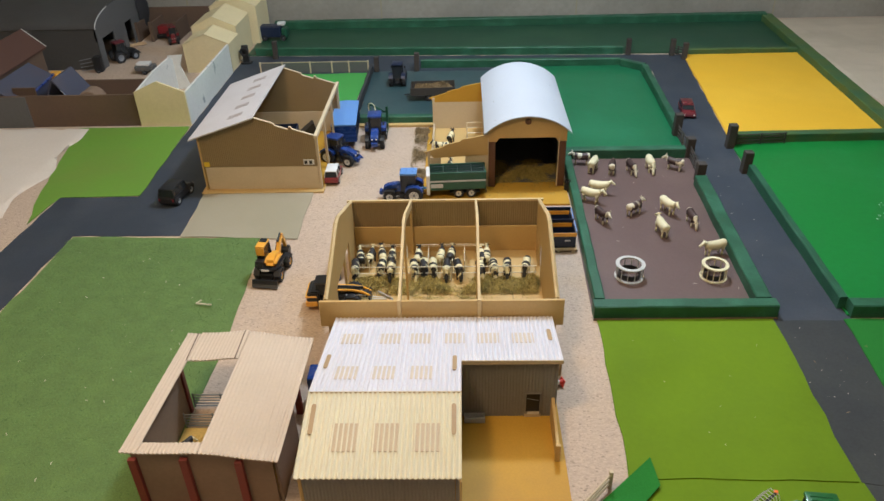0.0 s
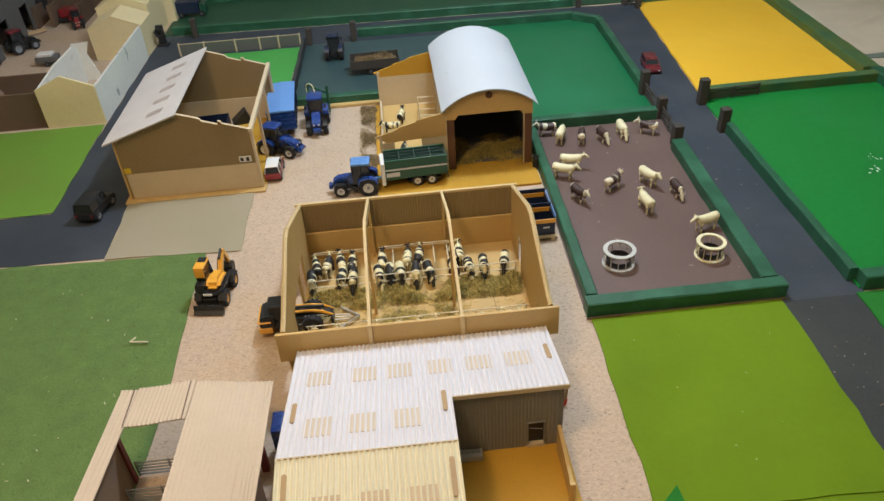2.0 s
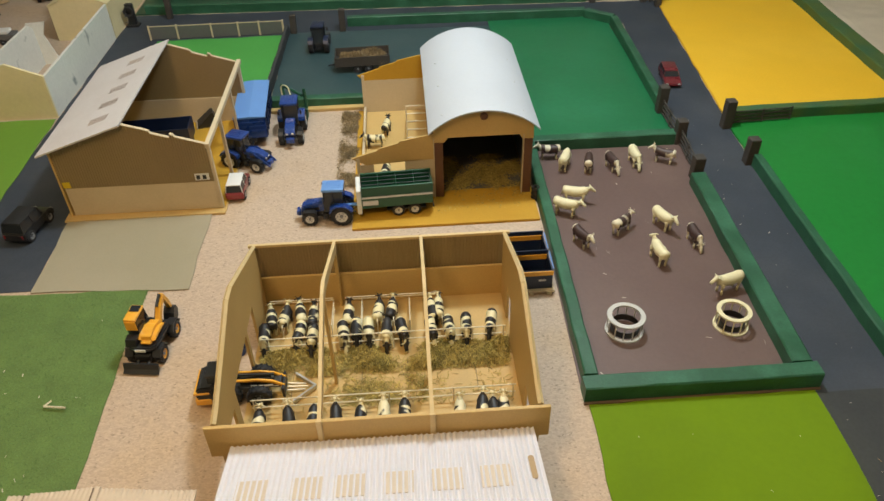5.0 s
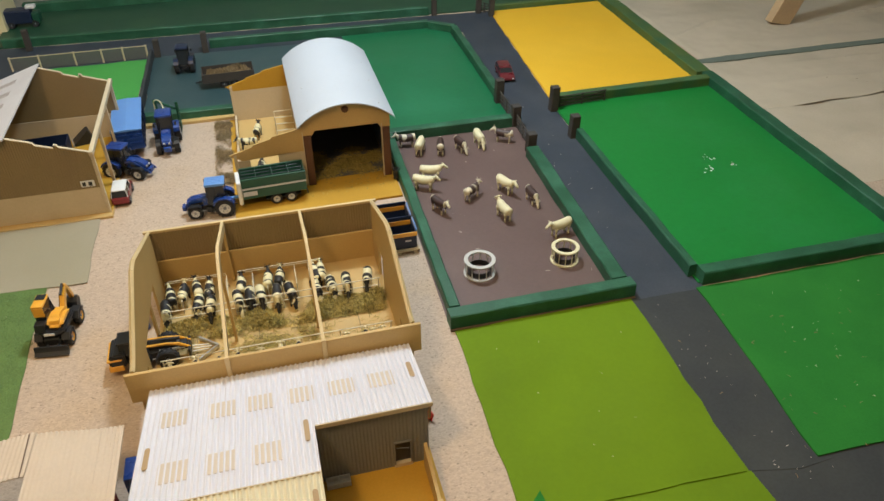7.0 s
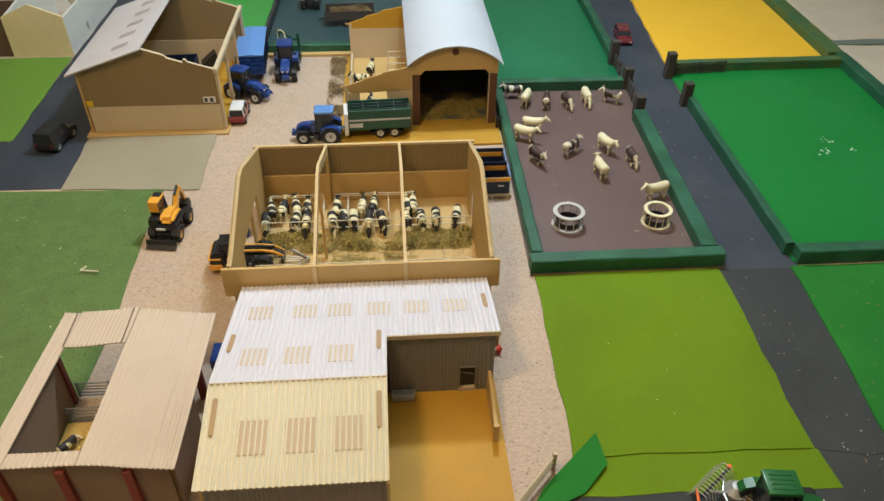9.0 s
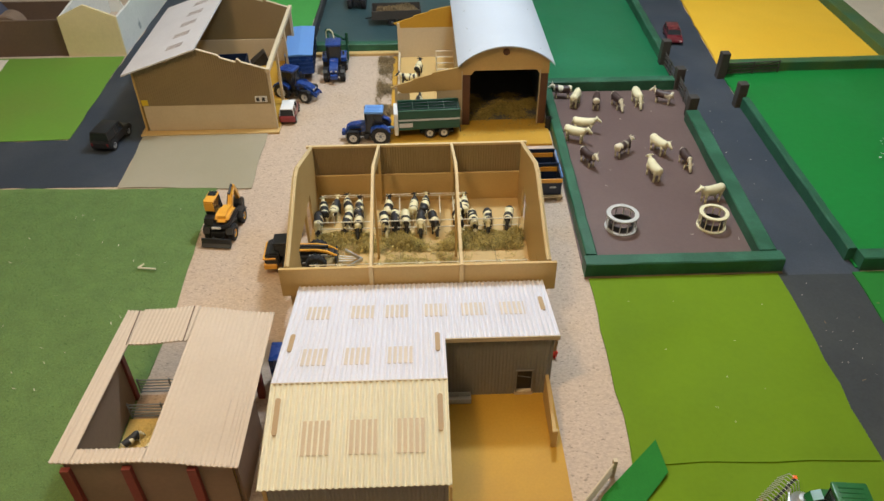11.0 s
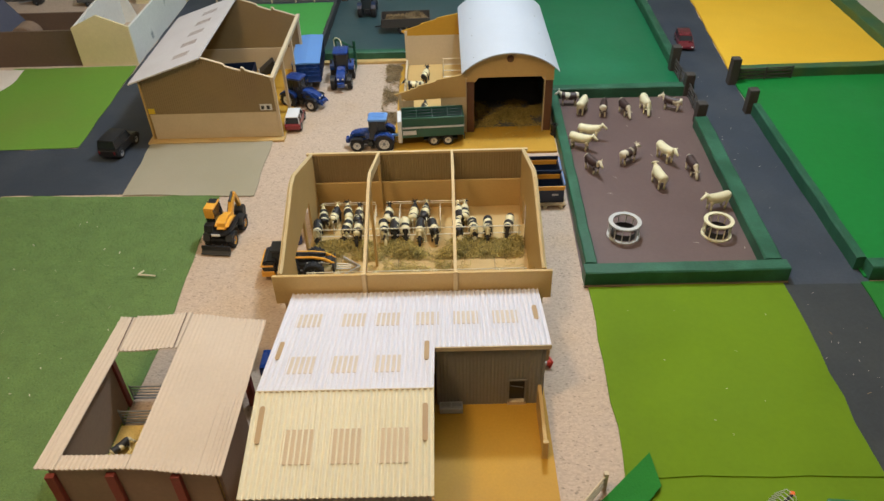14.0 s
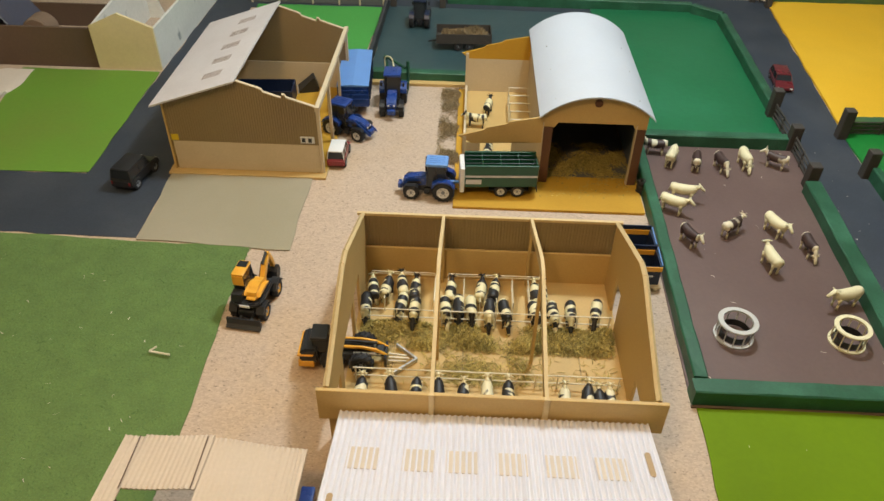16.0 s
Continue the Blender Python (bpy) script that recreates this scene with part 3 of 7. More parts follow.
# corrugated cattle building in front
def front_building():
    t = thing("farm_building", "cream corrugated roofed farm building with open yard", "building")
    L, M, Rr = -0.268, 0.051, 0.278
    z0, zr, zm, ze = 0.131, 0.206, 0.190, 0.170
    yb, ym, yr, ye = -0.012, -0.233, -0.362, -0.556
    n1 = Vector((0, (zr - z0), (yb - yr))).normalized()
    pitch = 0.0102
    bm = bm_new()
    wavy(bm, (L, yb, z0), (1, 0, 0), (0, yr - yb, zr - z0), M - L, pitch, 0.0035, 0.003, n1)
    part("roof_upper", bm, ROOFWHITE, t, "white corrugated roof sheet")
    zmm = z0 + (zr - z0) * (ym - yb) / (yr - yb)
    bm = bm_new()
    wavy(bm, (M, yb, z0), (1, 0, 0), (0, ym - yb, zmm - z0), Rr - M, pitch, 0.0035, 0.003, n1)
    part("roof_wing", bm, ROOFWHITE, t, "white corrugated roof sheet")
    n2 = Vector((0, -(zr - ze), (yr - ye))).normalized()
    bm = bm_new()
    wavy(bm, (L, yr - 0.0006, zr - 0.0004), (1, 0, 0), (0, ye - yr, ze - zr), M - L, pitch, 0.0042, 0.003, n2)
    part("roof_lower", bm, ROOFCREAM, t, "cream corrugated roof sheet")
    bpart("ridge_seam", (L, M, yr - 0.0012, yr + 0.0008, zr - 0.003, zr + 0.0017), MDFPALE, t)

    def on_up(y):
        return z0 + (zr - z0) * (y - yb) / (yr - yb)

    def on_low(y):
        return zr + (ze - zr) * (y - yr) / (ye - yr)

    def skylight(x, ya, yc, f, material):
        """A tan panel lying in the troughs, the white ribs standing through it."""
        x0 = L + round((x - L) / pitch - 2.5) * pitch
        bm = bm_new()
        prism(bm, [(x0, ya), (x0 + 5 * pitch, ya), (x0 + 5 * pitch, yc), (x0, yc)], "z", -0.0008, 0.0006)
        for v in bm.verts:
            v.co.z += f(v.co.y)
        part("skylight", bm, material, t, "tan skylight panel between the roof ribs")

    def slot(x, ya, yc, f):
        bm = bm_new()
        out = []
        for k in range(7):
            a = math.pi * k / 6
            out.append((x + 0.0048 * math.cos(a), ya - 0.0048 + 0.0048 * math.sin(a)))
        for k in range(7):
            a = math.pi + math.pi * k / 6
            out.append((x + 0.0048 * math.cos(a), yc + 0.0048 + 0.0048 * math.sin(a)))
        prism(bm, out, "z", 0, 0.0022)
        for v in bm.verts:
            v.co.z += f(v.co.y) + 0.0002
        part("roof_slot", bm, SLOTTAN, t, "long tan slot in the roof")
    for x in (-0.207, -0.124, -0.045, 0.037, 0.115, 0.195):
        skylight(x, -0.101, -0.150, on_up, SKYLIGHTPALE)
    for x in (-0.205, -0.123, -0.042):
        skylight(x, -0.256, -0.310, on_up, SKYLIGHTPALE)
    for x in (-0.185, -0.103, -0.022):
        skylight(x, -0.437, -0.500, on_low, SKYLIGHT)
    for x, a, c, f in ((-0.250, -0.205, -0.265, on_up), (0.036, -0.212, -0.275, on_up), (0.260, -0.085, -0.14, on_up), (-0.250, -0.392, -0.463, on_low), (0.036, -0.392, -0.463, on_low)):
        slot(x, a, c, f)
    bpart("fascia", (M + 0.001, Rr + 0.001, ym - 0.003, ym - 0.0002, zmm - 0.010, zmm + 0.0012), MDFPALE, t, 0.0005, "pale straight fascia under the roof edge")
    # walls
    bpart("rear_wall", (L + 0.008, Rr - 0.008, -0.034, -0.028, 0.004, z0 - 0.004), MDF, t)
    bm = bm_new(); prism(bm, [(-0.036, 0.004), (-0.036, on_up(-0.036) - 0.008), (yr, zr - 0.008), (-0.55, on_low(-0.55) - 0.008), (-0.55, 0.004)], "x", L + 0.006, L + 0.012); part("side_wall", bm, MDF, t)
    bm = bm_new(); prism(bm, [(-0.252, 0.004), (-0.252, on_up(-0.25) - 0.008), (yr, zr - 0.008), (-0.55, on_low(-0.55) - 0.008), (-0.55, 0.004)], "x", M - 0.012, M - 0.006); part("side_wall", bm, RIBDARK, t)
    bm = ribbed_wall(L + 0.013, M - 0.013, -0.549, 0.004, lambda x: on_low(-0.549) - 0.006, 0.006, -1); part("front_wall", bm, RIBDARK, t, "dull ribbed front wall")
    bm = bm_new(); prism(bm, [(-0.036, 0.004), (-0.036, on_up(-0.036) - 0.008), (-0.229, on_up(-0.229) - 0.008), (-0.229, 0.004)], "x", Rr - 0.014, Rr - 0.008); part("side_wall", bm, RIBDARK, t)
    bm = ribbed_wall(M, 0.199, -0.229, 0.004, lambda x: on_up(-0.229) - 0.006, 0.006, -1); part("yard_wall", bm, RIBDARK, t, "grey-brown ribbed wall facing the yard")
    bm = ribbed_wall(0.199, 0.232, -0.229, 0.076, lambda x: on_up(-0.229) - 0.006, 0.006, -1); part("yard_wall", bm, RIBDARK, t)
    bm = ribbed_wall(0.232, Rr - 0.015, -0.229, 0.004, lambda x: on_up(-0.229) - 0.006, 0.006, -1); part("yard_wall", bm, RIBDARK, t)
    # Black panel fills the door hole in place of the shade inside.
    bpart("door_dark_panel", (0.199, 0.232, -0.224, -0.221, 0.012, 0.076), BLACK, t, label="black panel standing in for the unlit inside of the doorway")
    bpart("door_sill", (0.197, 0.235, -0.233, -0.220, 0.004, 0.013), MDFPALE, t)
    for xx in (0.1975, 0.2315):
        bpart("door_frame", (xx, xx + 0.0025, -0.2335, -0.2308, 0.0132, 0.076), RIBDARK, t)
    bpart("door_frame", (0.1975, 0.234, -0.2335, -0.2308, 0.0762, 0.079), RIBDARK, t)
    bm = bm_new(); rod(bm, (0.203, -0.2285, 0.058), (0.229, -0.2285, 0.052), 0.0009, 6); part("door_rail", bm, GREYRAIL, t)
    bpart("yard_floor", (M - 0.30, Rr, -0.62, -0.03, 0.0, 0.004), MDFORANGE, t, label="orange-brown yard board")
    bm = bm_new(); prism(bm, [(-0.243, 0.004), (-0.243, 0.075), (-0.362, 0.046), (-0.362, 0.004)], "x", 0.256, 0.263); part("low_wall", bm, MDF, t)
    bpart("low_wall_post", (0.254, 0.265, -0.369, -0.361, 0.004, 0.052), MDF, t, 0.001)
    for yy in (M + 0.0, ):
        bm = bm_new(); prism(bm, [(-0.56, 0.10), (-0.56, 0.165), (-0.549, 0.167), (-0.549, 0.12)], "x", yy - 0.004, yy); part("bracket", bm, MDF, t)
    bm = bm_new(); prism(bm, [(-0.2305, 0.13), (-0.238, 0.168), (-0.2305, 0.17)], "x", Rr - 0.008, Rr - 0.003); part("bracket", bm, RIB, t)
    return t


front_building()
t = thing("water_trough", "small grey metal trough against the wall", "trough")
bm = bm_new(); box(bm, 0.056, 0.104, -0.253, -0.251, 0.004, 0.018); box(bm, 0.056, 0.104, -0.235, -0.233, 0.004, 0.018); box(bm, 0.056, 0.058, -0.251, -0.235, 0.004, 0.018); box(bm, 0.102, 0.104, -0.251, -0.235, 0.004, 0.018); box(bm, 0.079, 0.081, -0.251, -0.235, 0.006, 0.018); box(bm, 0.056, 0.104, -0.253, -0.233, 0.004, 0.006)
part("tank", bm, GALV, t)
t = thing("traffic_cone", "small red toy traffic cone tipped over by the wall", "cone", m=pose(0.300, -0.120, 0.009, 0, 72, 200))
bm = bm_new(); rod(bm, (0, 0, 0.003), (0, 0, 0.028), 0.0075, 12, 0.0016); part("cone_body", bm, CONE, t, smooth=True)
bm = bm_new(); box(bm, -0.010, 0.010, -0.010, 0.010, 0, 0.003, 0.001); part("cone_base", bm, CONE, t)
bm = bm_new(); rod(bm, (0, 0, 0.012), (0, 0, 0.017), 0.0059, 12, 0.0046); part("cone_band", bm, WHITE, t)


# left machinery shed, half roofed
def machinery_shed():
    t = thing("machinery_shed", "brown ribbed machinery shed with half its white roof missing", "shed")
    L, Rr, F, B = -0.893, -0.473, 0.937, 1.478
    xm, zr, ze = -0.683, 0.292, 0.222

    def top(x):
        if x <= xm:
            return ze + (zr - ze) * (x - L) / (xm - L) - 0.004
        z = zr - (zr - ze) * (x - xm) / (Rr - xm)
        k = (x - xm) / (Rr - xm)
        return z - (0.003 if k < 0.3 else 0.010 if k < 0.58 else 0.004) + (0.006 if 0.30 <= k < 0.34 or 0.58 <= k < 0.62 else 0)
    for y, face in ((F, -1), (B, 1)):
        bm = ribbed_wall(L, Rr - 0.001, y, 0.10, top, 0.006, face)
        part("gable_wall", bm, RIB, t, "brown ribbed gable wall")
        bpart("gable_panel", (L + 0.004, Rr - 0.001, min(y, y - face * 0.007) , max(y, y - face * 0.007), 0.008, 0.0995), MDFPALE, t, 0.001, "pale lower wall panel")
        bm = bm_new()
        n = 110
        for i in range(55, n):
            x0, x1 = L + (Rr - L) * i / n, L + (Rr - L) * (i + 1) / n
            prism(bm, [(x0, top(x0)), (x1, top(x1 - 0.0001)), (x1, top(x1 - 0.0001) + 0.0028), (x0, top(x0) + 0.0028)], "y", y - (0.003 if face < 0 else 0.0065), y + (0.0065 if face < 0 else 0.003))
        bmesh.ops.remove_doubles(bm, verts=bm.verts, dist=0.0008)
        part("verge", bm, MDFPALE, t)
    bpart("left_wall", (L - 0.006, L - 0.0005, F - 0.003, B + 0.003, 0.008, ze - 0.006), MDF, t)
    bpart("base_board", (L - 0.02, Rr + 0.015, F - 0.025, B + 0.01, 0, 0.0078), MDF, t, 0.0015)
    # roof panel on the left slope
    n = Vector((-(zr - ze), 0, xm - L)).normalized()
    bm = bm_new()
    o = 0.03
    sl = (zr - ze) / (xm - L)
    x0, x1 = L - o, xm + 0.004
    prism(bm, [(x0, ze - o * sl + 0.001), (x1, zr + 0.004 * sl + 0.001), (x1, zr + 0.004 * sl + 0.006), (x0, ze - o * sl + 0.006)], "y", F - 0.022, B + 0.018)
    part("roof", bm, ROOFROSE, t, "off-white roof panel")
    for i in range(5):
        yc = 1.01 + i * 0.098
        bm = bm_new()
        for k in range(6):
            u = yc + (k - 2.5) * 0.0062
            xa, xb = -0.795, -0.74
            zs = lambda x: ze + sl * (x - L) + 0.0062
            vs = [bm.verts.new(p) for p in ((xa, u - 0.002, zs(xa)), (xb, u - 0.002, zs(xb)), (xb, u + 0.002, zs(xb)), (xa, u + 0.002, zs(xa)))]
            vt = [bm.verts.new(v.co + Vector((0, 0, 0.0006))) for v in vs]
            bm.faces.new(vs[::-1]), bm.faces.new(vt)
            for q in range(4):
                bm.faces.new((vs[q], vs[(q + 1) % 4], vt[(q + 1) % 4], vt[q]))
        part("skylight", bm, SKYLIGHTFAINT, t, "faint slatted skylight")
    for y in (F + 0.004, 1.11, 1.29, B - 0.006):
        bpart("post", (Rr, Rr + 0.009, y - 0.006, y + 0.006, 0.008, ze - 0.012), MDFPALE, t, 0.001)
    bpart("eaves_beam", (Rr - 0.001, Rr + 0.012, F - 0.01, B + 0.01, ze - 0.0118, ze + 0.002), MDFPALE, t, 0.001)
    bpart("shed_floor", (L, Rr + 0.012, F + 0.008, B - 0.008, 0.0079, 0.0105), MDFORANGE, t)
    # small notices on the front wall
    bpart("warning_sign", (-0.523, -0.484, F - 0.0045, F - 0.0018, 0.108, 0.128), WHITE, t, label="white notice with dark marks")
    for x in (-0.514, -0.496):
        bpart("sign_mark", (x - 0.005, x + 0.005, F - 0.0053, F - 0.0046, 0.111, 0.124), BLACK, t)
    bpart("warning_sign", (-0.889, -0.869, F - 0.0045, F - 0.0018, 0.104, 0.122), YRIM, t, label="small yellow notice")
    return t


machinery_shed()


t = thing("grain_bucket", "black wedge-shaped toy bucket on the shed floor", "bucket", m=pose(-0.606, 1.456, 0.0105, 0, 0, 15))
bm = bm_new(); prism(bm, [(-0.035, 0), (0.03, 0), (0.034, 0.012), (0.022, 0.05), (0.016, 0.05), (-0.035, 0.006)], "y", -0.03, 0.03); part("shell", bm, BLACK, t)
bm = bm_new(); box(bm, -0.04, -0.0352, -0.032, 0.032, 0.0, 0.004, 0.0005); part("lip", bm, STEEL, t)


# round-roofed barn with lean-to
def round_barn():
    t = thing("round_barn", "tan board hay barn with a curved white roof", "barn")
    L, Rr, F, B = 0.148, 0.428, 0.935, 1.488
    zc, za = 0.218, 0.282
    xc = (L + Rr) / 2

    def arc(x):
        w = (Rr - L) / 2 + 0.014
        k = (x - xc) / w
        r = (w * w + (za - zc) ** 2) / (2 * (za - zc))
        return za - r + math.sqrt(max(0, r * r - (x - xc) ** 2))
    bm = bm_new()
    n = 28
    x0, x1 = L - 0.014, Rr + 0.014
    lo = [(x0 + (x1 - x0) * i / n, arc(x0 + (x1 - x0) * i / n) + 0.0035) for i in range(n + 1)]
    prism(bm, lo + [(x, z + 0.004) for x, z in lo[::-1]], "y", F - 0.022, B + 0.014)
    part("roof", bm, ROOFPALE, t, "curved white roof sheet", smooth=True)
    for i, (x, y) in enumerate(((0.175, 0.96), (0.40, 0.96), (0.175, 1.14), (0.40, 1.14), (0.175, 1.3), (0.40, 1.3))):
        bm = bm_new(); rod(bm, (x, y, arc(x) + 0.006), (x, y, arc(x) + 0.0092), 0.0022, 8); part("roof_screw", bm, STEEL, t)
    for y, d in ((F, 0.006), (B - 0.006, 0.006)):
        xs = [L + (Rr - L) * i / 24 for i in range(25)]
        door = y == F
        low = [(Rr, 0.185 if door else 0.008), (0.398, 0.185 if door else 0.008)] + ([(0.388, 0.2), (0.188, 0.2), (0.178, 0.185)] if door else []) + [(L, 0.185 if door else 0.008)]
        bm = bm_new(); prism(bm, [(x, arc(x) + 0.0025) for x in xs] + low, "y", y, y + d)
        part("gable", bm, MDF, t, "tan arched gable board")
    bm = bm_new(); rod(bm, (xc, F - 0.004, 0.262), (xc, F, 0.262), 0.011, 14); rod(bm, (xc, F - 0.006, 0.262), (xc, F - 0.004, 0.262), 0.007, 14); part("gable_badge", bm, OAKPOST, t)
    for x in (0.150, 0.402):
        bpart("door_post", (x, x + 0.024, F - 0.004, F + 0.016, 0.008, 0.186), OAKPOST, t, 0.0015, "red-brown stained door post")
        bpart("post_edge", (x - 0.003, x - 0.0005, F - 0.005, F + 0.012, 0.008, 0.2), MDFPALE, t)
    # Side walls and back lining are dark blue-grey, unlike the tan gables.
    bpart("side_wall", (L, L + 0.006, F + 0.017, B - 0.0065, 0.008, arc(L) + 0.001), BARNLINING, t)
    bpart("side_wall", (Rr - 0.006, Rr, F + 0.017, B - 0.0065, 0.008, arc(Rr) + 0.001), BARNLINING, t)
    bpart("barn_floor", (L + 0.007, Rr - 0.007, F + 0.03, B - 0.0125, 0.0078, 0.0088), SLATEWALL, t)
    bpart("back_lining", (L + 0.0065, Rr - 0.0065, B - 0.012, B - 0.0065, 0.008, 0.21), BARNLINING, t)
    bpart("base_board", (-0.09, Rr + 0.006, 0.797, B + 0.01, 0, 0.0078), MDFORANGE, t, 0.001, "orange-brown base board")
    # lean-to on the west side, with no roof
    for y, d in ((F, 0.006), (B - 0.006, 0.006)):
        bm = bm_new()
        pts = [(-0.083, 0.148), (-0.01, 0.170), (-0.005, 0.176), (0.05, 0.190), (0.055, 0.196), (L, 0.214), (L, 0.135), (-0.045, 0.126)] if y == F else [(-0.083, 0.146), (-0.01, 0.168), (-0.005, 0.174), (0.05, 0.188), (0.055, 0.194), (L, 0.212), (L, 0.128), (-0.06, 0.128)]
        prism(bm, pts, "y", y, y + d)
        part("lean_to_gable", bm, MDFORANGE if y != F else MDF, t, "tan sloping gable board")
    bpart("lean_to_back", (-0.063, L - 0.0005, B - 0.006, B - 0.001, 0.008, 0.1278), MDFPALE, t)
    bpart("lean_to_lining", (L - 0.005, L - 0.0005, F + 0.0065, B - 0.0065, 0.008, 0.20), MDFPALE, t)
    bpart("lean_to_front", (0.066, L - 0.001, F, F + 0.005, 0.008, 0.1345), MDFPALE, t)
    bpart("lean_to_front", (-0.06, -0.022, F, F + 0.005, 0.008, 0.1255), MDFPALE, t)
    bpart("lean_to_front", (-0.022, 0.066, F, F + 0.005, 0.008, 0.052), MDFPALE, t)
    bpart("lean_to_floor", (-0.06, L - 0.006, F + 0.007, B - 0.007, 0.0078, 0.0095), MDF, t)
    bpart("lean_to_side", (-0.069, -0.0612, F + 0.0095, B - 0.0125, 0.008, 0.034), MDFPALE, t, 0.001)
    bpart("corner_post", (-0.07, -0.0605, F - 0.001, F + 0.009, 0.008, 0.148), MDFPALE, t)
    bpart("corner_post", (-0.07, -0.0605, B - 0.012, B - 0.001, 0.008, 0.148), MDFPALE, t)
    return t


round_barn()
rail_set("pale metal feed barrier with five hoops", [((0.075, 1.17 + 0.053 * i, 0.075), (0.139, 1.17 + 0.053 * i, 0.075)) for i in range(5)] + [((0.075, 1.17, 0.04), (0.075, 1.382, 0.04))], [((0.075, 1.17 + 0.053 * i), 0.076) for i in range(5)], 0.002)


# cardboard calf house at the front
def card_house():
    t = thing("calf_house", "corrugated cardboard roofed calf house with red posts", "shed")
    L, Rr, F, B = -0.618, -0.312, -0.492, -0.105

    def zr(x, y):
        k = (x - L) / (Rr - L)
        return 0.160 - 0.016 * max(0, (k - 0.45) / 0.55) ** 1.5 - 0.004 * math.sin(k * 9) * (0.6 if y < -0.3 else 1.0)

    def skew(x, y):
        """The roof is wider at the front: its west edge runs outwards."""
        u, v = (x - L) / (Rr - L), (y - F) / (B - F)
        left, right = -0.633 + 0.023 * v, -0.313 + 0.006 * v
        return left + (right - left) * u, y + 0.010 * (1 - u) * (1 - v)

    def panel(x0, x1, y0, y1, dz=0.0, name="roof_card"):
        bm = bm_new()
        n = max(6, int((x1 - x0) / 0.0015))
        rows = []
        for i in range(n + 1):
            x = x0 + (x1 - x0) * i / n
            top, low = [], []
            for y, amp in ((y0, 0.0013), (y0 + 0.012, 0.0003), (y1 - 0.012, 0.0003), (y1, 0.0013)):
                h = zr(x, y) + dz + amp * math.sin(2 * math.pi * x / 0.0085) + 0.0012 * noise.noise(Vector((x * 16, y * 16, 3)))
                top.append(bm.verts.new((*skew(x, y), h)))
                low.append(bm.verts.new((*skew(x, y), h - 0.003)))
            rows.append(top + low[::-1])
        for a, b in zip(rows, rows[1:]):
            for q in range(8):
                bm.faces.new((a[q], b[q], b[(q + 1) % 8], a[(q + 1) % 8]))
        bm.faces.new(rows[0][::-1]), bm.faces.new(rows[-1])
        part(name, bm, CARD, t, "fluted cardboard roof sheet")
    panel(-0.465, Rr, F, B)
    panel(L, -0.585, F, B, 0.0006)
    panel(-0.584, -0.466, B - 0.10, B + 0.004, 0.0012)
    panel(-0.584, -0.466, F, -0.462, 0.0)
    for x in (-0.585, -0.47):
        bpart("roof_seam", (x - 0.001, x + 0.001, B - 0.1, B, zr(x, 0) + 0.0025, zr(x, 0) + 0.0032), BROWNWALL, t)
    bpart("left_wall", (-0.611, -0.604, F + 0.02, B - 0.11, 0.0, 0.145), CARDBROWN, t)
    bm = bm_new(); prism(bm, [(-0.612, 0.0), (-0.612, 0.153), (-0.47, 0.152), (-0.33, 0.139), (-0.33, 0.0)], "y", F + 0.012, F + 0.018); part("front_wall", bm, CARDBROWN, t, "brown front board")
    bpart("right_wall", (-0.329, -0.323, F + 0.02, B - 0.2, 0.0, 0.135), CARDBROWN, t)
    for x in (-0.609, -0.505, -0.395):
        bpart("front_post", (x - 0.008, x + 0.008, F + 0.001, F + 0.0115, 0, 0.145 if x < -0.45 else 0.138), REDPOST, t, 0.001, "oxide red post")
    bpart("rear_post", (-0.611, -0.599, B - 0.1095, B - 0.096, 0, 0.15), REDPOST, t, 0.001, "oxide red post")
    bpart("rear_post", (-0.345, -0.331, B - 0.115, B - 0.1, 0, 0.14), REDPOST, t, 0.001, "oxide red post")
    # creases where the liner has lifted along the east edge
    for x in (-0.320, -0.326, -0.332, -0.339, -0.352, -0.612, -0.606):
        bm = bm_new()
        n = 14
        w = 0.0006
        rows = []
        for i in range(n + 1):
            y = F + 0.004 + (B - F - 0.008) * i / n
            p, q = skew(x, y)
            h = zr(x, y) + 0.0012 * noise.noise(Vector((x * 16, y * 16, 3)))
            rows.append([bm.verts.new((p - w, q, h)), bm.verts.new((p, q, h + 0.0011)), bm.verts.new((p + w, q, h))])
        for c, d in zip(rows, rows[1:]):
            bm.faces.new((c[0], d[0], d[1], c[1])), bm.faces.new((c[1], d[1], d[2], c[2])), bm.faces.new((c[2], d[2], d[0], c[0]))
        bm.faces.new(rows[0]), bm.faces.new(rows[-1][::-1])
        part("crease", bm, CARD, t)
    bpart("straw_bed", (-0.60, -0.34, -0.455, -0.268, 0.001, 0.006), STRAWMAT, t, label="yellow straw bedding")
    return t


card_house()
for y, z in ((-0.262, 0.035), (-0.196, 0.035)):
    rail_set("grey toy sheep hurdle", [((-0.597, y, 0.008 + z * i / 4), (-0.46, y, 0.008 + z * i / 4)) for i in range(5)], [((x, y), z + 0.012) for x in (-0.597, -0.53, -0.46)], 0.0018, GREYRAIL)


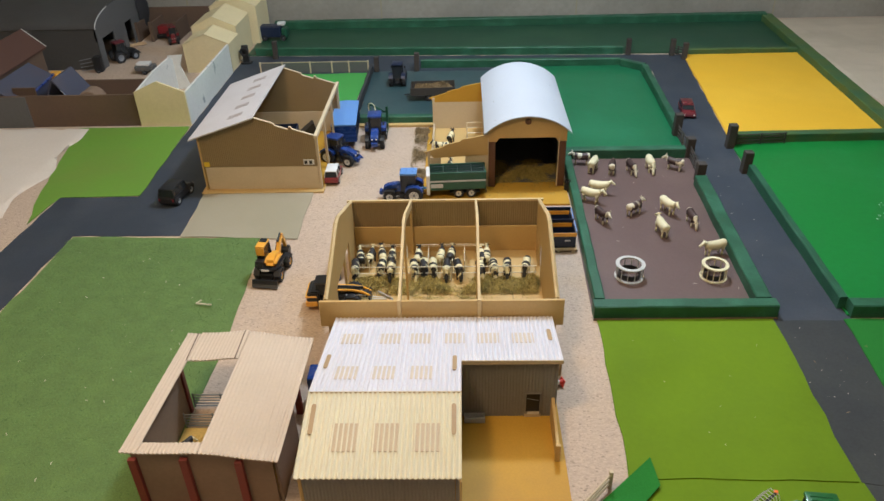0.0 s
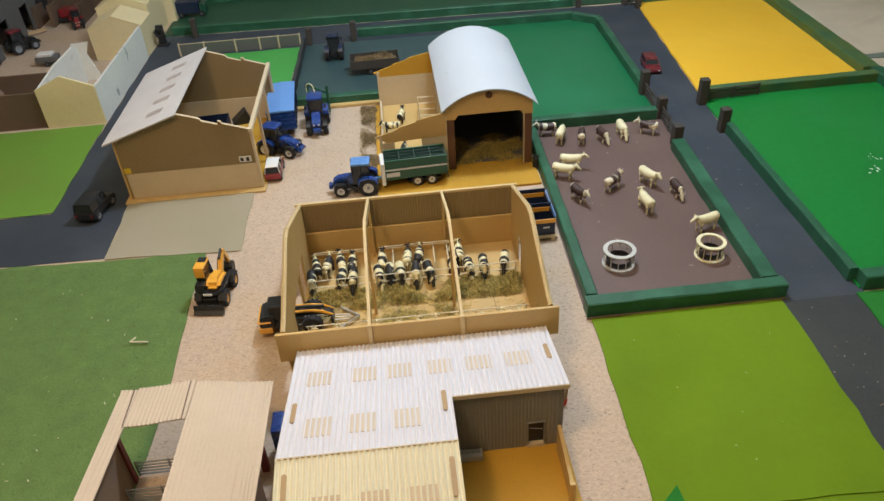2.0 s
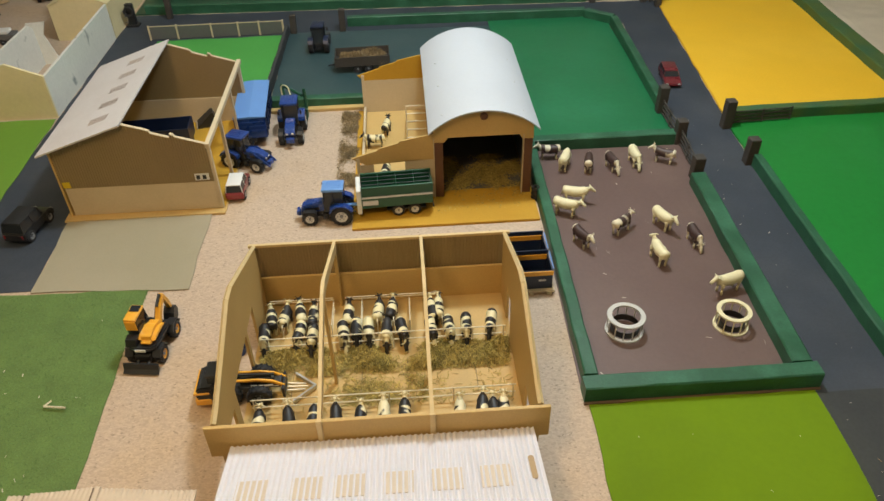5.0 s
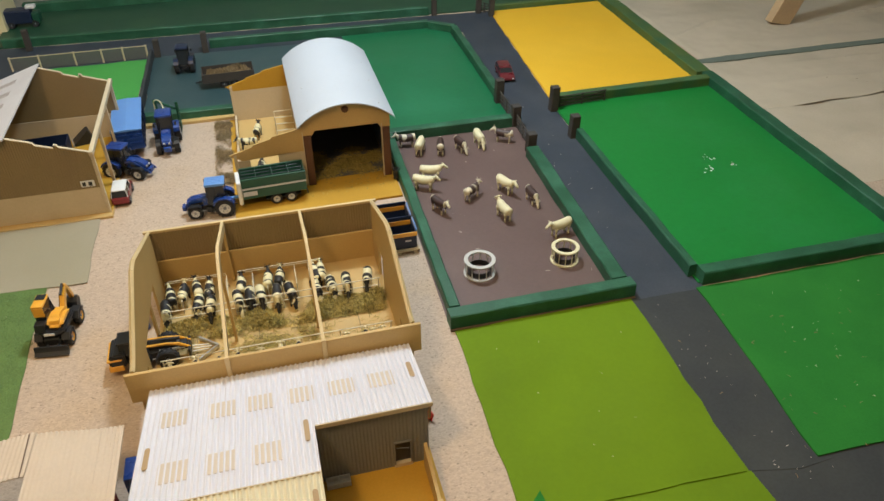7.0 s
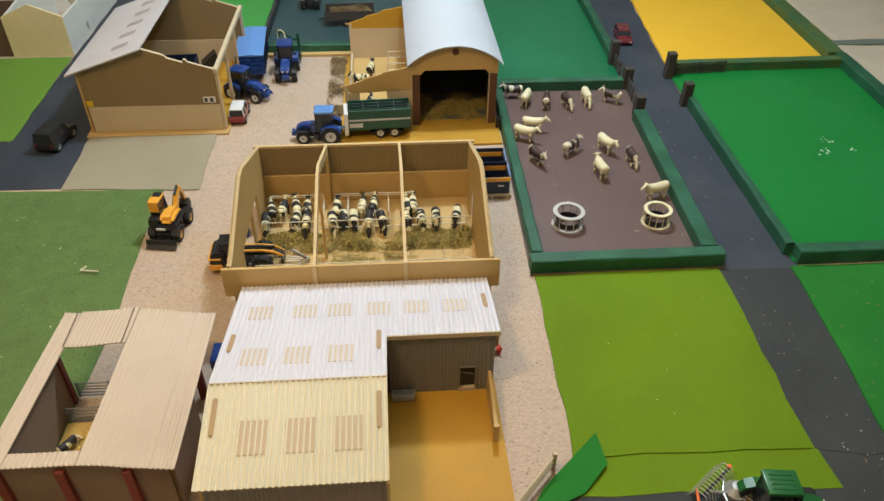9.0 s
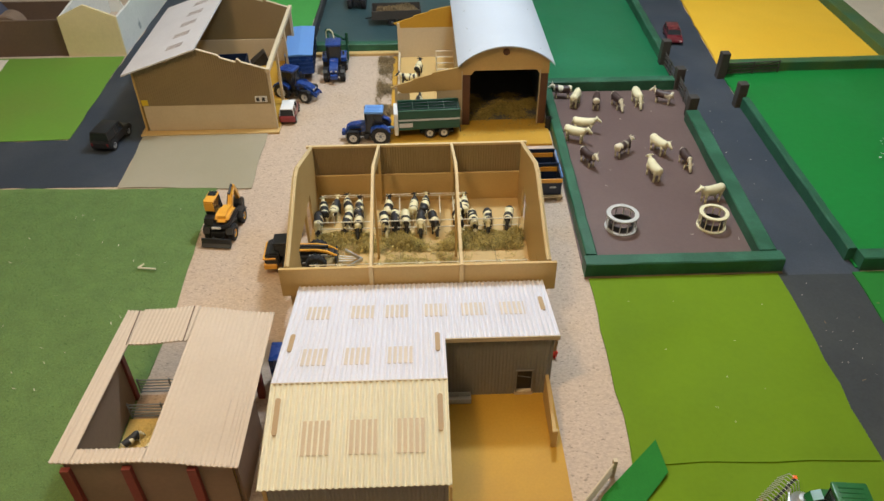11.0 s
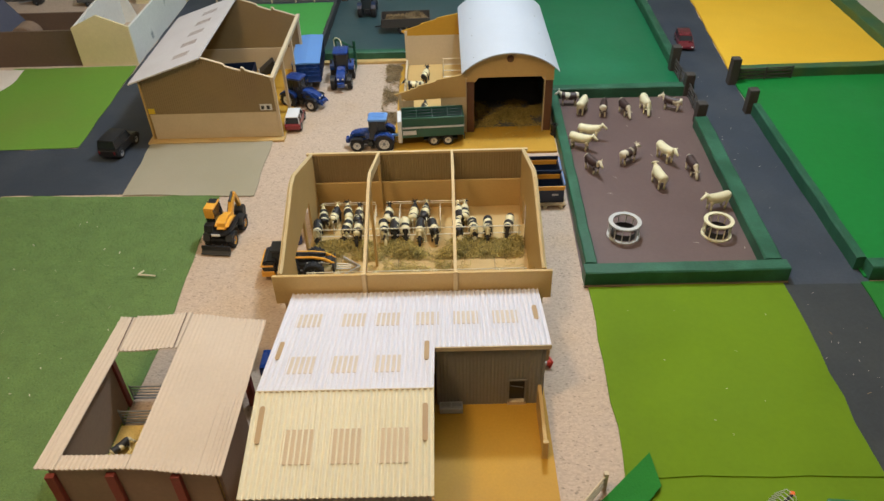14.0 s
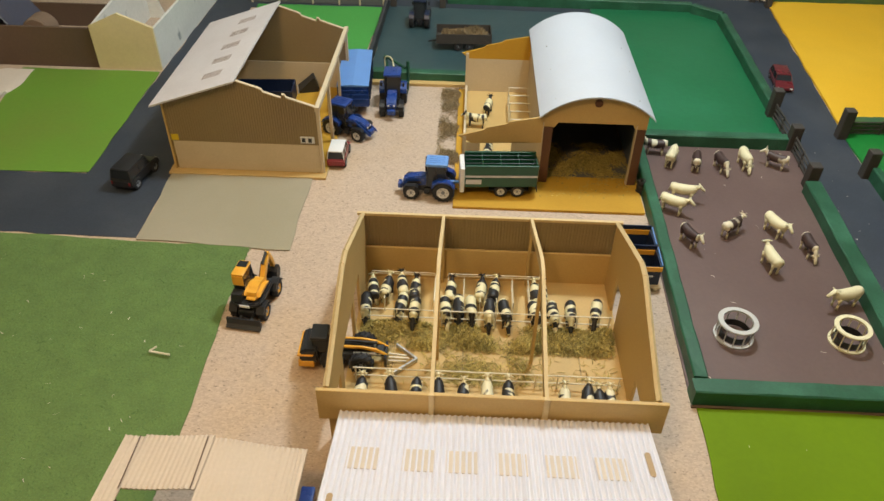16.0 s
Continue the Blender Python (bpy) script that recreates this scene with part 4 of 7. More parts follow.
def wheel(t, x, y, r, w, rim_mat, lugs=0, side=1):
    bm = bm_new()
    lathe(bm, [(r * 0.58, -w * 0.5), (r * 0.9, -w * 0.5), (r, -w * 0.32), (r, w * 0.32), (r * 0.9, w * 0.5), (r * 0.58, w * 0.5)], (x, y, r), "y", 22)
    if lugs:
        for i in range(lugs):
            a = 2 * math.pi * i / lugs
            for s in (-1, 1):
                m = Matrix.Translation((x, y, r)) @ Matrix.Rotation(a + (0.09 if s > 0 else 0), 4, "Y") @ Matrix.Translation((0, s * w * 0.23, r)) @ Matrix.Rotation(s * 0.6, 4, "Z")
                box(bm, -0.0011, 0.0011, -w * 0.26, w * 0.26, -0.001, 0.0014, 0, m)
    tyre = part("wheel", bm, RUBBER, t, "black treaded tyre", smooth=True)
    bm = bm_new()
    h = w * 0.5
    lathe(bm, [(0.0001, -h * 0.5), (r * 0.3, -h * 0.55), (r * 0.5, -h * 0.8), (r * 0.6, -h * 0.92), (r * 0.6, h * 0.92), (r * 0.5, h * 0.8), (r * 0.3, h * 0.55), (0.0001, h * 0.5)], (x, y, r), "y", 18)
    part("rim", bm, rim_mat, tyre, smooth=True)
    bm = bm_new()
    for s in (-1, 1):
        rod(bm, (x, y + s * h * 0.5, r), (x, y + s * h * 0.85, r), r * 0.17, 10)
        for k in range(6):
            a = math.pi * k / 3
            rod(bm, (x + r * 0.36 * math.cos(a), y + s * h * 0.5, r + r * 0.36 * math.sin(a)), (x + r * 0.36 * math.cos(a), y + s * h * 0.78, r + r * 0.36 * math.sin(a)), r * 0.06, 5)
    part("hub", bm, GREYRAIL, tyre, smooth=True)
    return tyre


# ---------- far corner farmstead ----------
def far_gable(x0, x1, y0, y1, h, ridge, label):
    """A plain cream cottage with a flush roof, gables to north and south."""
    t = thing("farm_cottage", label, "building", "far farmstead")
    xm = (x0 + x1) / 2
    for y in (y0, y1 - 0.008):
        bm = bm_new(); prism(bm, [(x0, 0), (x0, h), (xm, ridge), (x1, h), (x1, 0)], "y", y, y + 0.008); part("gable_wall", bm, CREAMWALL, t)
    for x in (x0, x1 - 0.008):
        bpart("side_wall", (x, x + 0.008, y0 + 0.0085, y1 - 0.0085, 0, h), CREAMWALL, t)
    for p, q, a, b in ((x0 - 0.003, xm, h, ridge), (xm, x1 + 0.003, ridge, h)):
        bm = bm_new()
        prism(bm, [(p, a + 0.0005), (q, b + 0.0005), (q, b + 0.0035), (p, a + 0.0035)], "y", y0 - 0.002, y1 + 0.002)
        part("roof", bm, CREAMWALL, t)
    return t


t = thing("open_cottage", "cream gabled wall building with mouldy white sides and no roof", "building", "far farmstead")
bm = bm_new(); prism(bm, [(-1.385, 0), (-1.385, 0.16), (-1.275, 0.207), (-1.160, 0.158), (-1.160, 0)], "y", 1.575, 1.585); part("gable_wall", bm, CREAMWALL, t, "cream painted gable wall")
bpart("side_wall", (-1.170, -1.160, 1.5855, 2.296, 0, 0.152), WHITEWALL, t, label="white wall with dark mould spots")
bm = bm_new(); prism(bm, [(1.5855, 0), (1.5855, 0.158), (1.80, 0.175), (2.03, 0.172), (2.06, 0.15), (2.06, 0)], "x", -1.385, -1.375); part("side_wall", bm, WHITEWALL, t, "white wall with dark mould spots")
bm = bm_new(); prism(bm, [(-1.40, 0), (-1.40, 0.168), (-1.325, 0.172), (-1.345, 0.12), (-1.31, 0)], "y", 2.061, 2.069); part("inner_wall", bm, WHITEWALL, t)
far_gable(-1.405, -1.160, 2.305, 2.485, 0.148, 0.200, "small cream painted cottage")
far_gable(-1.412, -1.170, 2.50, 2.78, 0.185, 0.240, "mid-sized cream painted cottage")
far_gable(-1.395, -1.128, 2.80, 3.07, 0.215, 0.285, "tall cream painted cottage")
far_gable(-3.05, -2.70, 2.62, 2.98, 0.15, 0.27, "cream painted cottage beyond the dark barn")
t = thing("walled_yard", "low brown board yard wall", "wall", "far farmstead")
bpart("front_wall", (-2.75, -1.387, 1.585, 1.595, 0, 0.146), BROWNWALL, t)
bpart("cross_wall", (-1.90, -1.41, 1.95, 1.96, 0, 0.09), BROWNWALL, t)
bpart("side_return", (-1.42, -1.41, 1.596, 1.949, 0, 0.12), SLATEBLUE, t)
bpart("grey_sheet_wall", (-2.75, -1.88, 1.579, 1.5845, 0, 0.143), SLATEWALL, t, label="grey sheeted stretch of wall")
t = thing("slate_lean_to", "blue-grey sloping sheet shelter", "shed", "far farmstead")
bm = bm_new(); prism(bm, [(-2.045, 0), (-2.045, 0.172), (-1.95, 0.115), (-1.95, 0)], "y", 1.62, 1.96); part("body", bm, SLATEBLUE, t)
bm = bm_new(); prism(bm, [(-2.047, 0.1735), (-1.940, 0.110), (-1.940, 0.114), (-2.047, 0.1775)], "y", 1.612, 1.968); part("roof", bm, SLATEBLUE, t)
t = thing("folded_sheet", "blue-grey sheet folded to a ridge in the walled yard", "sheet", "far farmstead")
bm = bm_new(); prism(bm, [(-1.92, 0.0), (-1.835, 0.163), (-1.825, 0.163), (-1.715, 0.0), (-1.722, 0.0), (-1.83, 0.157), (-1.912, 0.0)], "y", 1.74, 1.94); part("cover", bm, SLATEBLUE, t)
for k in range(5):
    bm = bm_new(); rod(bm, (-1.80 + k * 0.012, 1.737, 0.118 - k * 0.02), (-1.775 + k * 0.012, 1.737, 0.09 - k * 0.02), 0.0018, 5); part("strap", bm, GREYRAIL, t)
t = thing("hay_bale", "dull brown round bale beside the folded sheet", "bale", "far farmstead")
bm = bm_new(); lathe(bm, [(0.0001, -0.04), (0.048, -0.04), (0.053, -0.034), (0.053, 0.034), (0.048, 0.04), (0.0001, 0.04)], (-1.685, 1.79, 0.053), "y", 22); part("bale", bm, CARDBROWN, t, smooth=True)
t = thing("standing_board", "reddish brown board standing in the walled yard", "board", "far farmstead")
bpart("board", (-1.975, -1.87, 1.66, 1.668, 0, 0.158), BROWNWALL, t, 0.001)
t = thing("toy_machine", "yellow and blue toy machine behind the wall", "machine", "far farmstead", m=pose(-2.0, 1.985, 0))
bm = bm_new(); box(bm, 0.03, 0.075, -0.02, 0.03, 0.01, 0.12, 0.004); part("body", bm, AMBER, t)
bm = bm_new(); rod(bm, (0.09, -0.30, 0.115), (0.06, -0.02, 0.118), 0.006, 6); part("arm", bm, BLUE, t)
for s in (-1, 1):
    wheel(t, 0.052, s * 0.03, 0.018, 0.01, BLACK)
t = thing("brown_roofed_shed", "rust brown roofed shed", "shed", "far farmstead")
for pts in ([(-2.36, 0.178), (-2.14, 0.282), (-2.14, 0.290), (-2.36, 0.186)], [(-2.1395, 0.282), (-2.040, 0.192), (-2.040, 0.200), (-2.1395, 0.290)]):
    bm = bm_new(); prism(bm, pts, "y", 1.61, 2.15); part("roof", bm, RUSTROOF, t)
bm = bm_new(); prism(bm, [(-2.34, 0), (-2.34, 0.185), (-2.14, 0.279), (-2.055, 0.203), (-2.055, 0)], "y", 1.63, 2.13); part("body", bm, BROWNWALL, t)
bm = bm_new(); rod(bm, (-2.139, 2.152, 0.290), (-2.040, 2.152, 0.200), 0.003, 6); part("verge", bm, GALV, t)
t = thing("dark_grey_barn", "large dark grey sheeted barn with a curved roof", "barn", "far farmstead")
Y0, Y1, X0, X1, EV, RISE = 2.385, 2.97, -2.56, -1.89, 0.212, 0.078
ym, hw = (Y0 + Y1) / 2, (Y1 - Y0) / 2
bpart("side_wall", (X0, X1, Y0, Y0 + 0.008, 0, EV), DARKSHEET, t)
bpart("side_wall", (X0, X1, Y1 - 0.008, Y1, 0, EV), DARKSHEET, t)
bow = [(ym - hw * math.cos(math.pi * i / 18), EV + RISE * math.sin(math.pi * i / 18)) for i in range(19)]
for x, doors in ((X0, False), (X1 - 0.008, True)):
    bm = bm_new()
    if doors:
        prism(bm, bow + [(Y1, 0.15), (Y0, 0.15)], "x", x, x + 0.008)
        for y0, y1 in ((Y0 + 0.0085, 2.45), (2.60, 2.76), (2.86, Y1 - 0.0085)):
            prism(bm, [(y0, 0), (y0, 0.1495), (y1, 0.1495), (y1, 0)], "x", x, x + 0.008)
    else:
        prism(bm, bow + [(Y1 - 0.009, 0), (Y0 + 0.009, 0)], "x", x, x + 0.008)
    part("gable_wall", bm, SLATEWALL if doors else DARKSHEET, t)
bm = bm_new()
prism(bm, [(y, z + 0.001) for y, z in bow] + [(ym + (y - ym) * 1.012, z + 0.007) for y, z in bow[::-1]], "x", X0 - 0.01, X1 + 0.004)
part("roof", bm, DARKSHEET, t, "dark curved roof sheet", smooth=True)
bm = bm_new()
for (ya, za), (yb, zb) in zip(bow[:7], bow[1:8]):
    rod(bm, (X1 + 0.005, ya, za + 0.003), (X1 + 0.005, yb, zb + 0.003), 0.003, 5)
part("verge", bm, GALV, t, "pale verge trim")
for x, y, r, h in ((-2.63, 3.03, 0.13, 0.19), (-2.45, 3.04, 0.11, 0.27), (-1.93, 3.05, 0.07, 0.30)):
    bm = bm_new()
    bmesh.ops.create_icosphere(bm, subdivisions=4, radius=1.0)
    for v in bm.verts:
        k = 1 + 0.10 * noise.noise(v.co * 2.5 + Vector((x, 0, 0))) + 0.05 * noise.noise(v.co * 9)
        v.co = Vector((x + v.co.x * r * k, y + v.co.y * 0.07 * k, max(0.0, h * 0.55 + v.co.z * h * 0.5 * k)))
    lo = [v for v in bm.verts if v.co.z < h * 0.25]
    for v in lo:
        v.co.z = 0.0 if v.co.z < h * 0.12 else v.co.z
    solid("dark_heap", bm, RUBBER, "dark rounded heap against the wall", "heap", "dark heaps", smooth=True)
t = thing("storage_bays", "brown board storage bays against the wall", "shed", "far farmstead")
for x in (-1.885, -1.80, -1.65, -1.50):
    bpart("bay_divider", (x - 0.006, x + 0.006, 2.90, 3.098, 0, 0.105), BROWNWALL, t)
    bpart("bay_post", (x - 0.008, x + 0.008, 2.885, 2.8995, 0, 0.115), BROWNWALL, t)
bpart("bay_back", (-1.90, -1.42, 3.10, 3.112, 0, 0.15), BROWNWALL, t)
t = thing("seed_harrow", "black toy harrow with pale tines against the barn", "implement", "far farmstead", m=pose(-1.905, 2.345, 0))
bm = bm_new(); box(bm, -0.012, 0.03, -0.02, 0.02, 0.004, 0.085, 0.003); part("frame", bm, BLACK, t)
for k in range(4):
    bm = bm_new(); rod(bm, (-0.012, -0.012, 0.02 + k * 0.02), (-0.085, -0.012, 0.012 + k * 0.018), 0.0018, 5); part("tine", bm, GREYRAIL, t)
for s in (-1, 1):
    wheel(t, 0.01, s * 0.024, 0.012, 0.007, BLACK)
t = thing("disc_harrow", "pale tan toy harrow in front of the bays", "implement", "far farmstead", m=pose(-1.865, 2.80, 0, 0, 0, 35))
for k in range(3):
    bm = bm_new(); rod(bm, (-0.05, -0.02 + k * 0.02, 0.012), (0.05, -0.02 + k * 0.02, 0.014), 0.0035, 6); part("bar", bm, TIMBER, t)
for k in range(5):
    bm = bm_new(); rod(bm, (-0.044 + k * 0.022, -0.024, 0.013), (-0.044 + k * 0.022, 0.024, 0.013), 0.0025, 6); rod(bm, (-0.044 + k * 0.022, 0.02, 0.0), (-0.044 + k * 0.022, 0.02, 0.016), 0.0025, 6); part("cross_bar", bm, TIMBER, t)
t = thing("wheel_rack", "dark upright toy rack with a spare wheel on the lane", "implement", "far farmstead", m=pose(-1.118, 2.44, 0.0015))
bm = bm_new(); box(bm, -0.02, 0.014, -0.012, 0.012, 0, 0.10, 0.004); box(bm, -0.03, 0.024, -0.02, 0.02, 0, 0.01, 0.002); part("rack", bm, BLACK, t)
bm = bm_new(); lathe(bm, [(0.012, -0.006), (0.022, -0.007), (0.024, 0.0), (0.022, 0.007), (0.012, 0.006)], (-0.003, -0.022, 0.07), "y", 20); part("wheel", bm, RUBBER, t, smooth=True)
for k in range(3):
    bm = bm_new(); rod(bm, (-0.02, -0.004, 0.02 + 0.025 * k), (-0.036, -0.006, 0.018 + 0.025 * k), 0.002, 5); part("peg", bm, GREYRAIL, t)

# ---------- posts, gates and fences ----------
def gate_post(x, y, h, w=0.016, label="dark wooden gate post"):
    bm = bm_new(); box(bm, x - w, x + w, y - w, y + w, 0, h, 0.003)
    for v in bm.verts:
        if v.co.z > h * 0.5:
            v.co.x += 0.002
    return solid("gate_post", bm, POSTDARK, label, "post", "gate posts")


for x, y, h in ((0.928, 0.965, 0.078), (0.944, 1.175, 0.085), (0.948, 1.385, 0.10), (1.131, 1.262, 0.10), (1.119, 1.035, 0.088), (0.955, 2.475, 0.09), (1.185, 2.45, 0.09), (1.235, 2.385, 0.09), (-0.18, 2.26, 0.10), (-0.39, 2.26, 0.085), (-0.976, 2.513, 0.10)):
    gate_post(x, y, h, 0.013 if y > 2 else 0.016)


def field_gate(a, b, h=0.055, rails=4, lean=0.0):
    t = thing("field_gate", "dark slatted toy field gate", "gate", "field gates")
    a, b = Vector(a), Vector(b)
    for i in range(rails):
        z = 0.012 + (h - 0.012) * i / (rails - 1)
        bm = bm_new(); rod(bm, (a.x, a.y, z), (b.x, b.y, z), 0.0026, 6); part("rail", bm, POSTDARK, t)
    for k in (0.02, 0.5, 0.98):
        p = a.lerp(b, k)
        bm = bm_new(); rod(bm, (p.x, p.y, 0.0), (p.x, p.y, h + 0.004), 0.003, 6); part("stile", bm, POSTDARK, t)
    bm = bm_new(); rod(bm, (a.x, a.y, 0.012), (b.x, b.y, h), 0.002, 6); part("brace", bm, POSTDARK, t)


field_gate((0.932, 0.985), (0.943, 1.155))
field_gate((0.945, 1.195), (0.948, 1.365))
field_gate((1.155, 1.272), (1.36, 1.285), 0.05)
field_gate((1.19, 2.47), (1.24, 2.41), 0.05)
t = thing("lawn_fence", "pale panelled fence behind the lawn", "fence")
POSTS = (-1.0, -0.883, -0.738, -0.624, -0.535, -0.434)
for i, x in enumerate(POSTS):
    bpart("fence_post", (x - 0.0035, x + 0.0035, 2.256, 2.266, 0, 0.064), MDFPALE, t, 0.001)
    if i < 5:
        bpart("fence_panel", (x + 0.004, POSTS[i + 1] - 0.004, 2.259, 2.262, 0.004, 0.058), SLATEWALL, t, label="dull grey mesh panel")
        bpart("fence_rail", (x + 0.004, POSTS[i + 1] - 0.004, 2.2585, 2.2625, 0.0582, 0.061), MDFPALE, t)

# ---------- dust sheets, timber ----------
def cloth(name, x0, x1, y0, y1, z, material, label, seed, amp=0.008, edge=0.02, n=130, folds=(), lip=0.0):
    """A crumpled sheet; lip is the height by which its near edge stands up."""
    bm = bm_new()
    g = {}
    ny = max(8, int(n * (y1 - y0) / (x1 - x0)))
    for i in range(n + 1):
        for j in range(ny + 1):
            x, y = x0 + (x1 - x0) * i / n, y0 + (y1 - y0) * j / ny
            w = Vector((x * 3 + seed, y * 3, 0))
            h = amp * (0.6 + noise.noise(w)) + amp * 0.5 * abs(noise.noise(w * 3.1)) + amp * 0.25 * noise.noise(w * 9) + amp * 1.2 * max(0, noise.noise(Vector((x * 1.1, y * 7, seed))) - 0.25)
            for ax, ay, bx, by, fh in folds:
                d = Vector((bx - ax, by - ay)); p = Vector((x - ax, y - ay))
                s = p.dot(d) / d.length_squared
                if -0.05 < s < 1.05:
                    off = (p.x * d.y - p.y * d.x) / d.length + 0.012 * noise.noise(Vector((s * 6, seed, 4)))
                    h += fh * math.exp(-(off / 0.014) ** 2) * min(1, 4 * max(0, s + 0.05), 4 * max(0, 1.05 - s))
            e = 0
            if i in (0, n):
                x += edge * noise.noise(Vector((y * 5, seed, 1)))
                e = 1
            if j in (0, ny):
                y += edge * noise.noise(Vector((x * 5, seed, 2)))
                e = 1
            rise = lip * min(1, max(0, x - x0 - 0.1) * 8) * math.exp(-(y - y0) / 0.05) if lip else 0
            g[i, j] = bm.verts.new((x, y, z + (0.001 if e else max(0.0012, h)) + rise * (1 + 0.6 * noise.noise(Vector((x * 5, 0, seed))))))
    for i in range(n):
        for j in range(ny):
            bm.faces.new((g[i, j], g[i + 1, j], g[i + 1, j + 1], g[i, j + 1]))
    ext = bmesh.ops.extrude_face_region(bm, geom=bm.faces[:])
    for v in ext["geom"]:
        if isinstance(v, bmesh.types.BMVert):
            v.co.z -= 0.001
    return solid(name, bm, material, label, "cloth", smooth=True)


cloth("dust_sheet", 1.875, 4.05, 1.045, 1.52, 0.001, CLOTH, "crumpled beige dust sheet with a lifted torn edge", 3, 0.007, 0.03, folds=((2.3, 1.42, 3.0, 1.38, 0.010), (2.1, 1.25, 2.8, 1.2, 0.006)), lip=0.008)
cloth("dust_sheet", 1.850, 4.05, 0.480, 1.058, 0.0, CLOTH, "crumpled beige dust sheet on the floor", 4, 0.007, 0.012, folds=((2.0, 0.75, 2.4, 0.8, 0.006), (2.2, 0.62, 2.9, 0.9, 0.008)), lip=0.004)
cloth("dust_sheet", 1.95, 4.05, 1.57, 3.1, 0.0, CLOTH, "crumpled beige dust sheet on the floor", 5, folds=((2.0, 1.85, 2.3, 2.0, 0.012), (2.6, 1.8, 3.3, 1.95, 0.016), (2.15, 2.4, 2.9, 2.2, 0.015)))
cloth("paper_sheet", -2.9, -1.60, 0.75, 1.56, 0.0, PAPER, "crumpled off-white paper sheet on the floor", 7, 0.012, 0.05, 60)
cloth("paper_sheet", -2.9, -1.66, -0.3, 0.79, 0.001, PAPER, "crumpled off-white paper sheet on the floor", 8, 0.008, 0.04, 60)
bm = bm_new()
xs = [1.90 + 2.15 * i / 60 for i in range(61)]
near = [(x, 1.520 + 0.008 * noise.noise(Vector((x * 5, 0, 0))) + 0.003 * noise.noise(Vector((x * 22, 1, 0)))) for x in xs]
far = [(x, 1.566 + 0.008 * noise.noise(Vector((x * 4, 7, 0))) + 0.004 * noise.noise(Vector((x * 18, 3, 0)))) for x in xs]
prism(bm, near + far[::-1], "z", 0.0, 0.007)
solid("floor_batten", bm, TEAL, "dusty slate teal batten between the dust sheets", "batten")
t = thing("wooden_roof_strut", "pale pine timber strut rising from the floor", "timber")
bm = bm_new(); box(bm, -0.06, 0.06, -0.025, 0.025, 0, 2.65, 0.004)
bmesh.ops.transform(bm, matrix=Matrix.Translation((2.55, 1.88, 0.0)) @ Matrix.Rotation(radians(22), 4, "Y"), verts=bm.verts)
for v in bm.verts:
    v.co.z = max(v.co.z, 0.0)
part("beam", bm, TIMBER, t)

# artificial grass mat
sheet("grass_mat", [(-1.265, 0.613), (-0.60, 0.595), (-0.595, 0.15), (-0.61, -1.6), (-1.9, -1.6), (-1.29, 0.18)], 0.0, 0.003, GRASSBED, "backing of the artificial grass mat", "grass", seed=21, edge=0.006)
rnd = random.Random(5)
verts, faces = [], []
for _ in range(85000):
    y = -0.75 + 1.343 * rnd.random() ** 0.8
    x0 = -1.27 if y > 0.18 else -1.29 + (y - 0.18) * 0.3427
    x = x0 + (-0.598 - x0) * rnd.random() + rnd.gauss(0, 0.003)
    a, h, w = rnd.uniform(0, 6.28), rnd.uniform(0.0015, 0.0046), rnd.uniform(0.0006, 0.0012)
    l = rnd.uniform(0.002, 0.008)
    b = rnd.uniform(0, 6.28)
    k = len(verts)
    verts += [(x - w * math.cos(a), y - w * math.sin(a), 0.002), (x + w * math.cos(a), y + w * math.sin(a), 0.002), (x + l * math.cos(b), y + l * math.sin(b), 0.002 + h)]
    faces.append((k, k + 1, k + 2))
me = bpy.data.meshes.new("grass"); me.from_pydata(verts, [], faces); me.materials.append(GRASS)
tagged(new("grass", me), "short green artificial grass fibres", "grass", "", "stuff")


# ---------- vehicles ----------
def cab_shape(bm, x0, x1, w0, w1, z0, z1, rake=0.006):
    """A tapered glazed cab body."""
    lo = [(x0, -w0), (x1, -w0), (x1, w0), (x0, w0)]
    hi = [(x0 + rake * 0.4, -w1), (x1 - rake, -w1), (x1 - rake, w1), (x0 + rake * 0.4, w1)]
    a, b = [bm.verts.new((*p, z0)) for p in lo], [bm.verts.new((*p, z1)) for p in hi]
    bm.faces.new(a[::-1]), bm.faces.new(b)
    for i in range(4):
        bm.faces.new((a[i], a[(i + 1) % 4], b[(i + 1) % 4], b[i]))


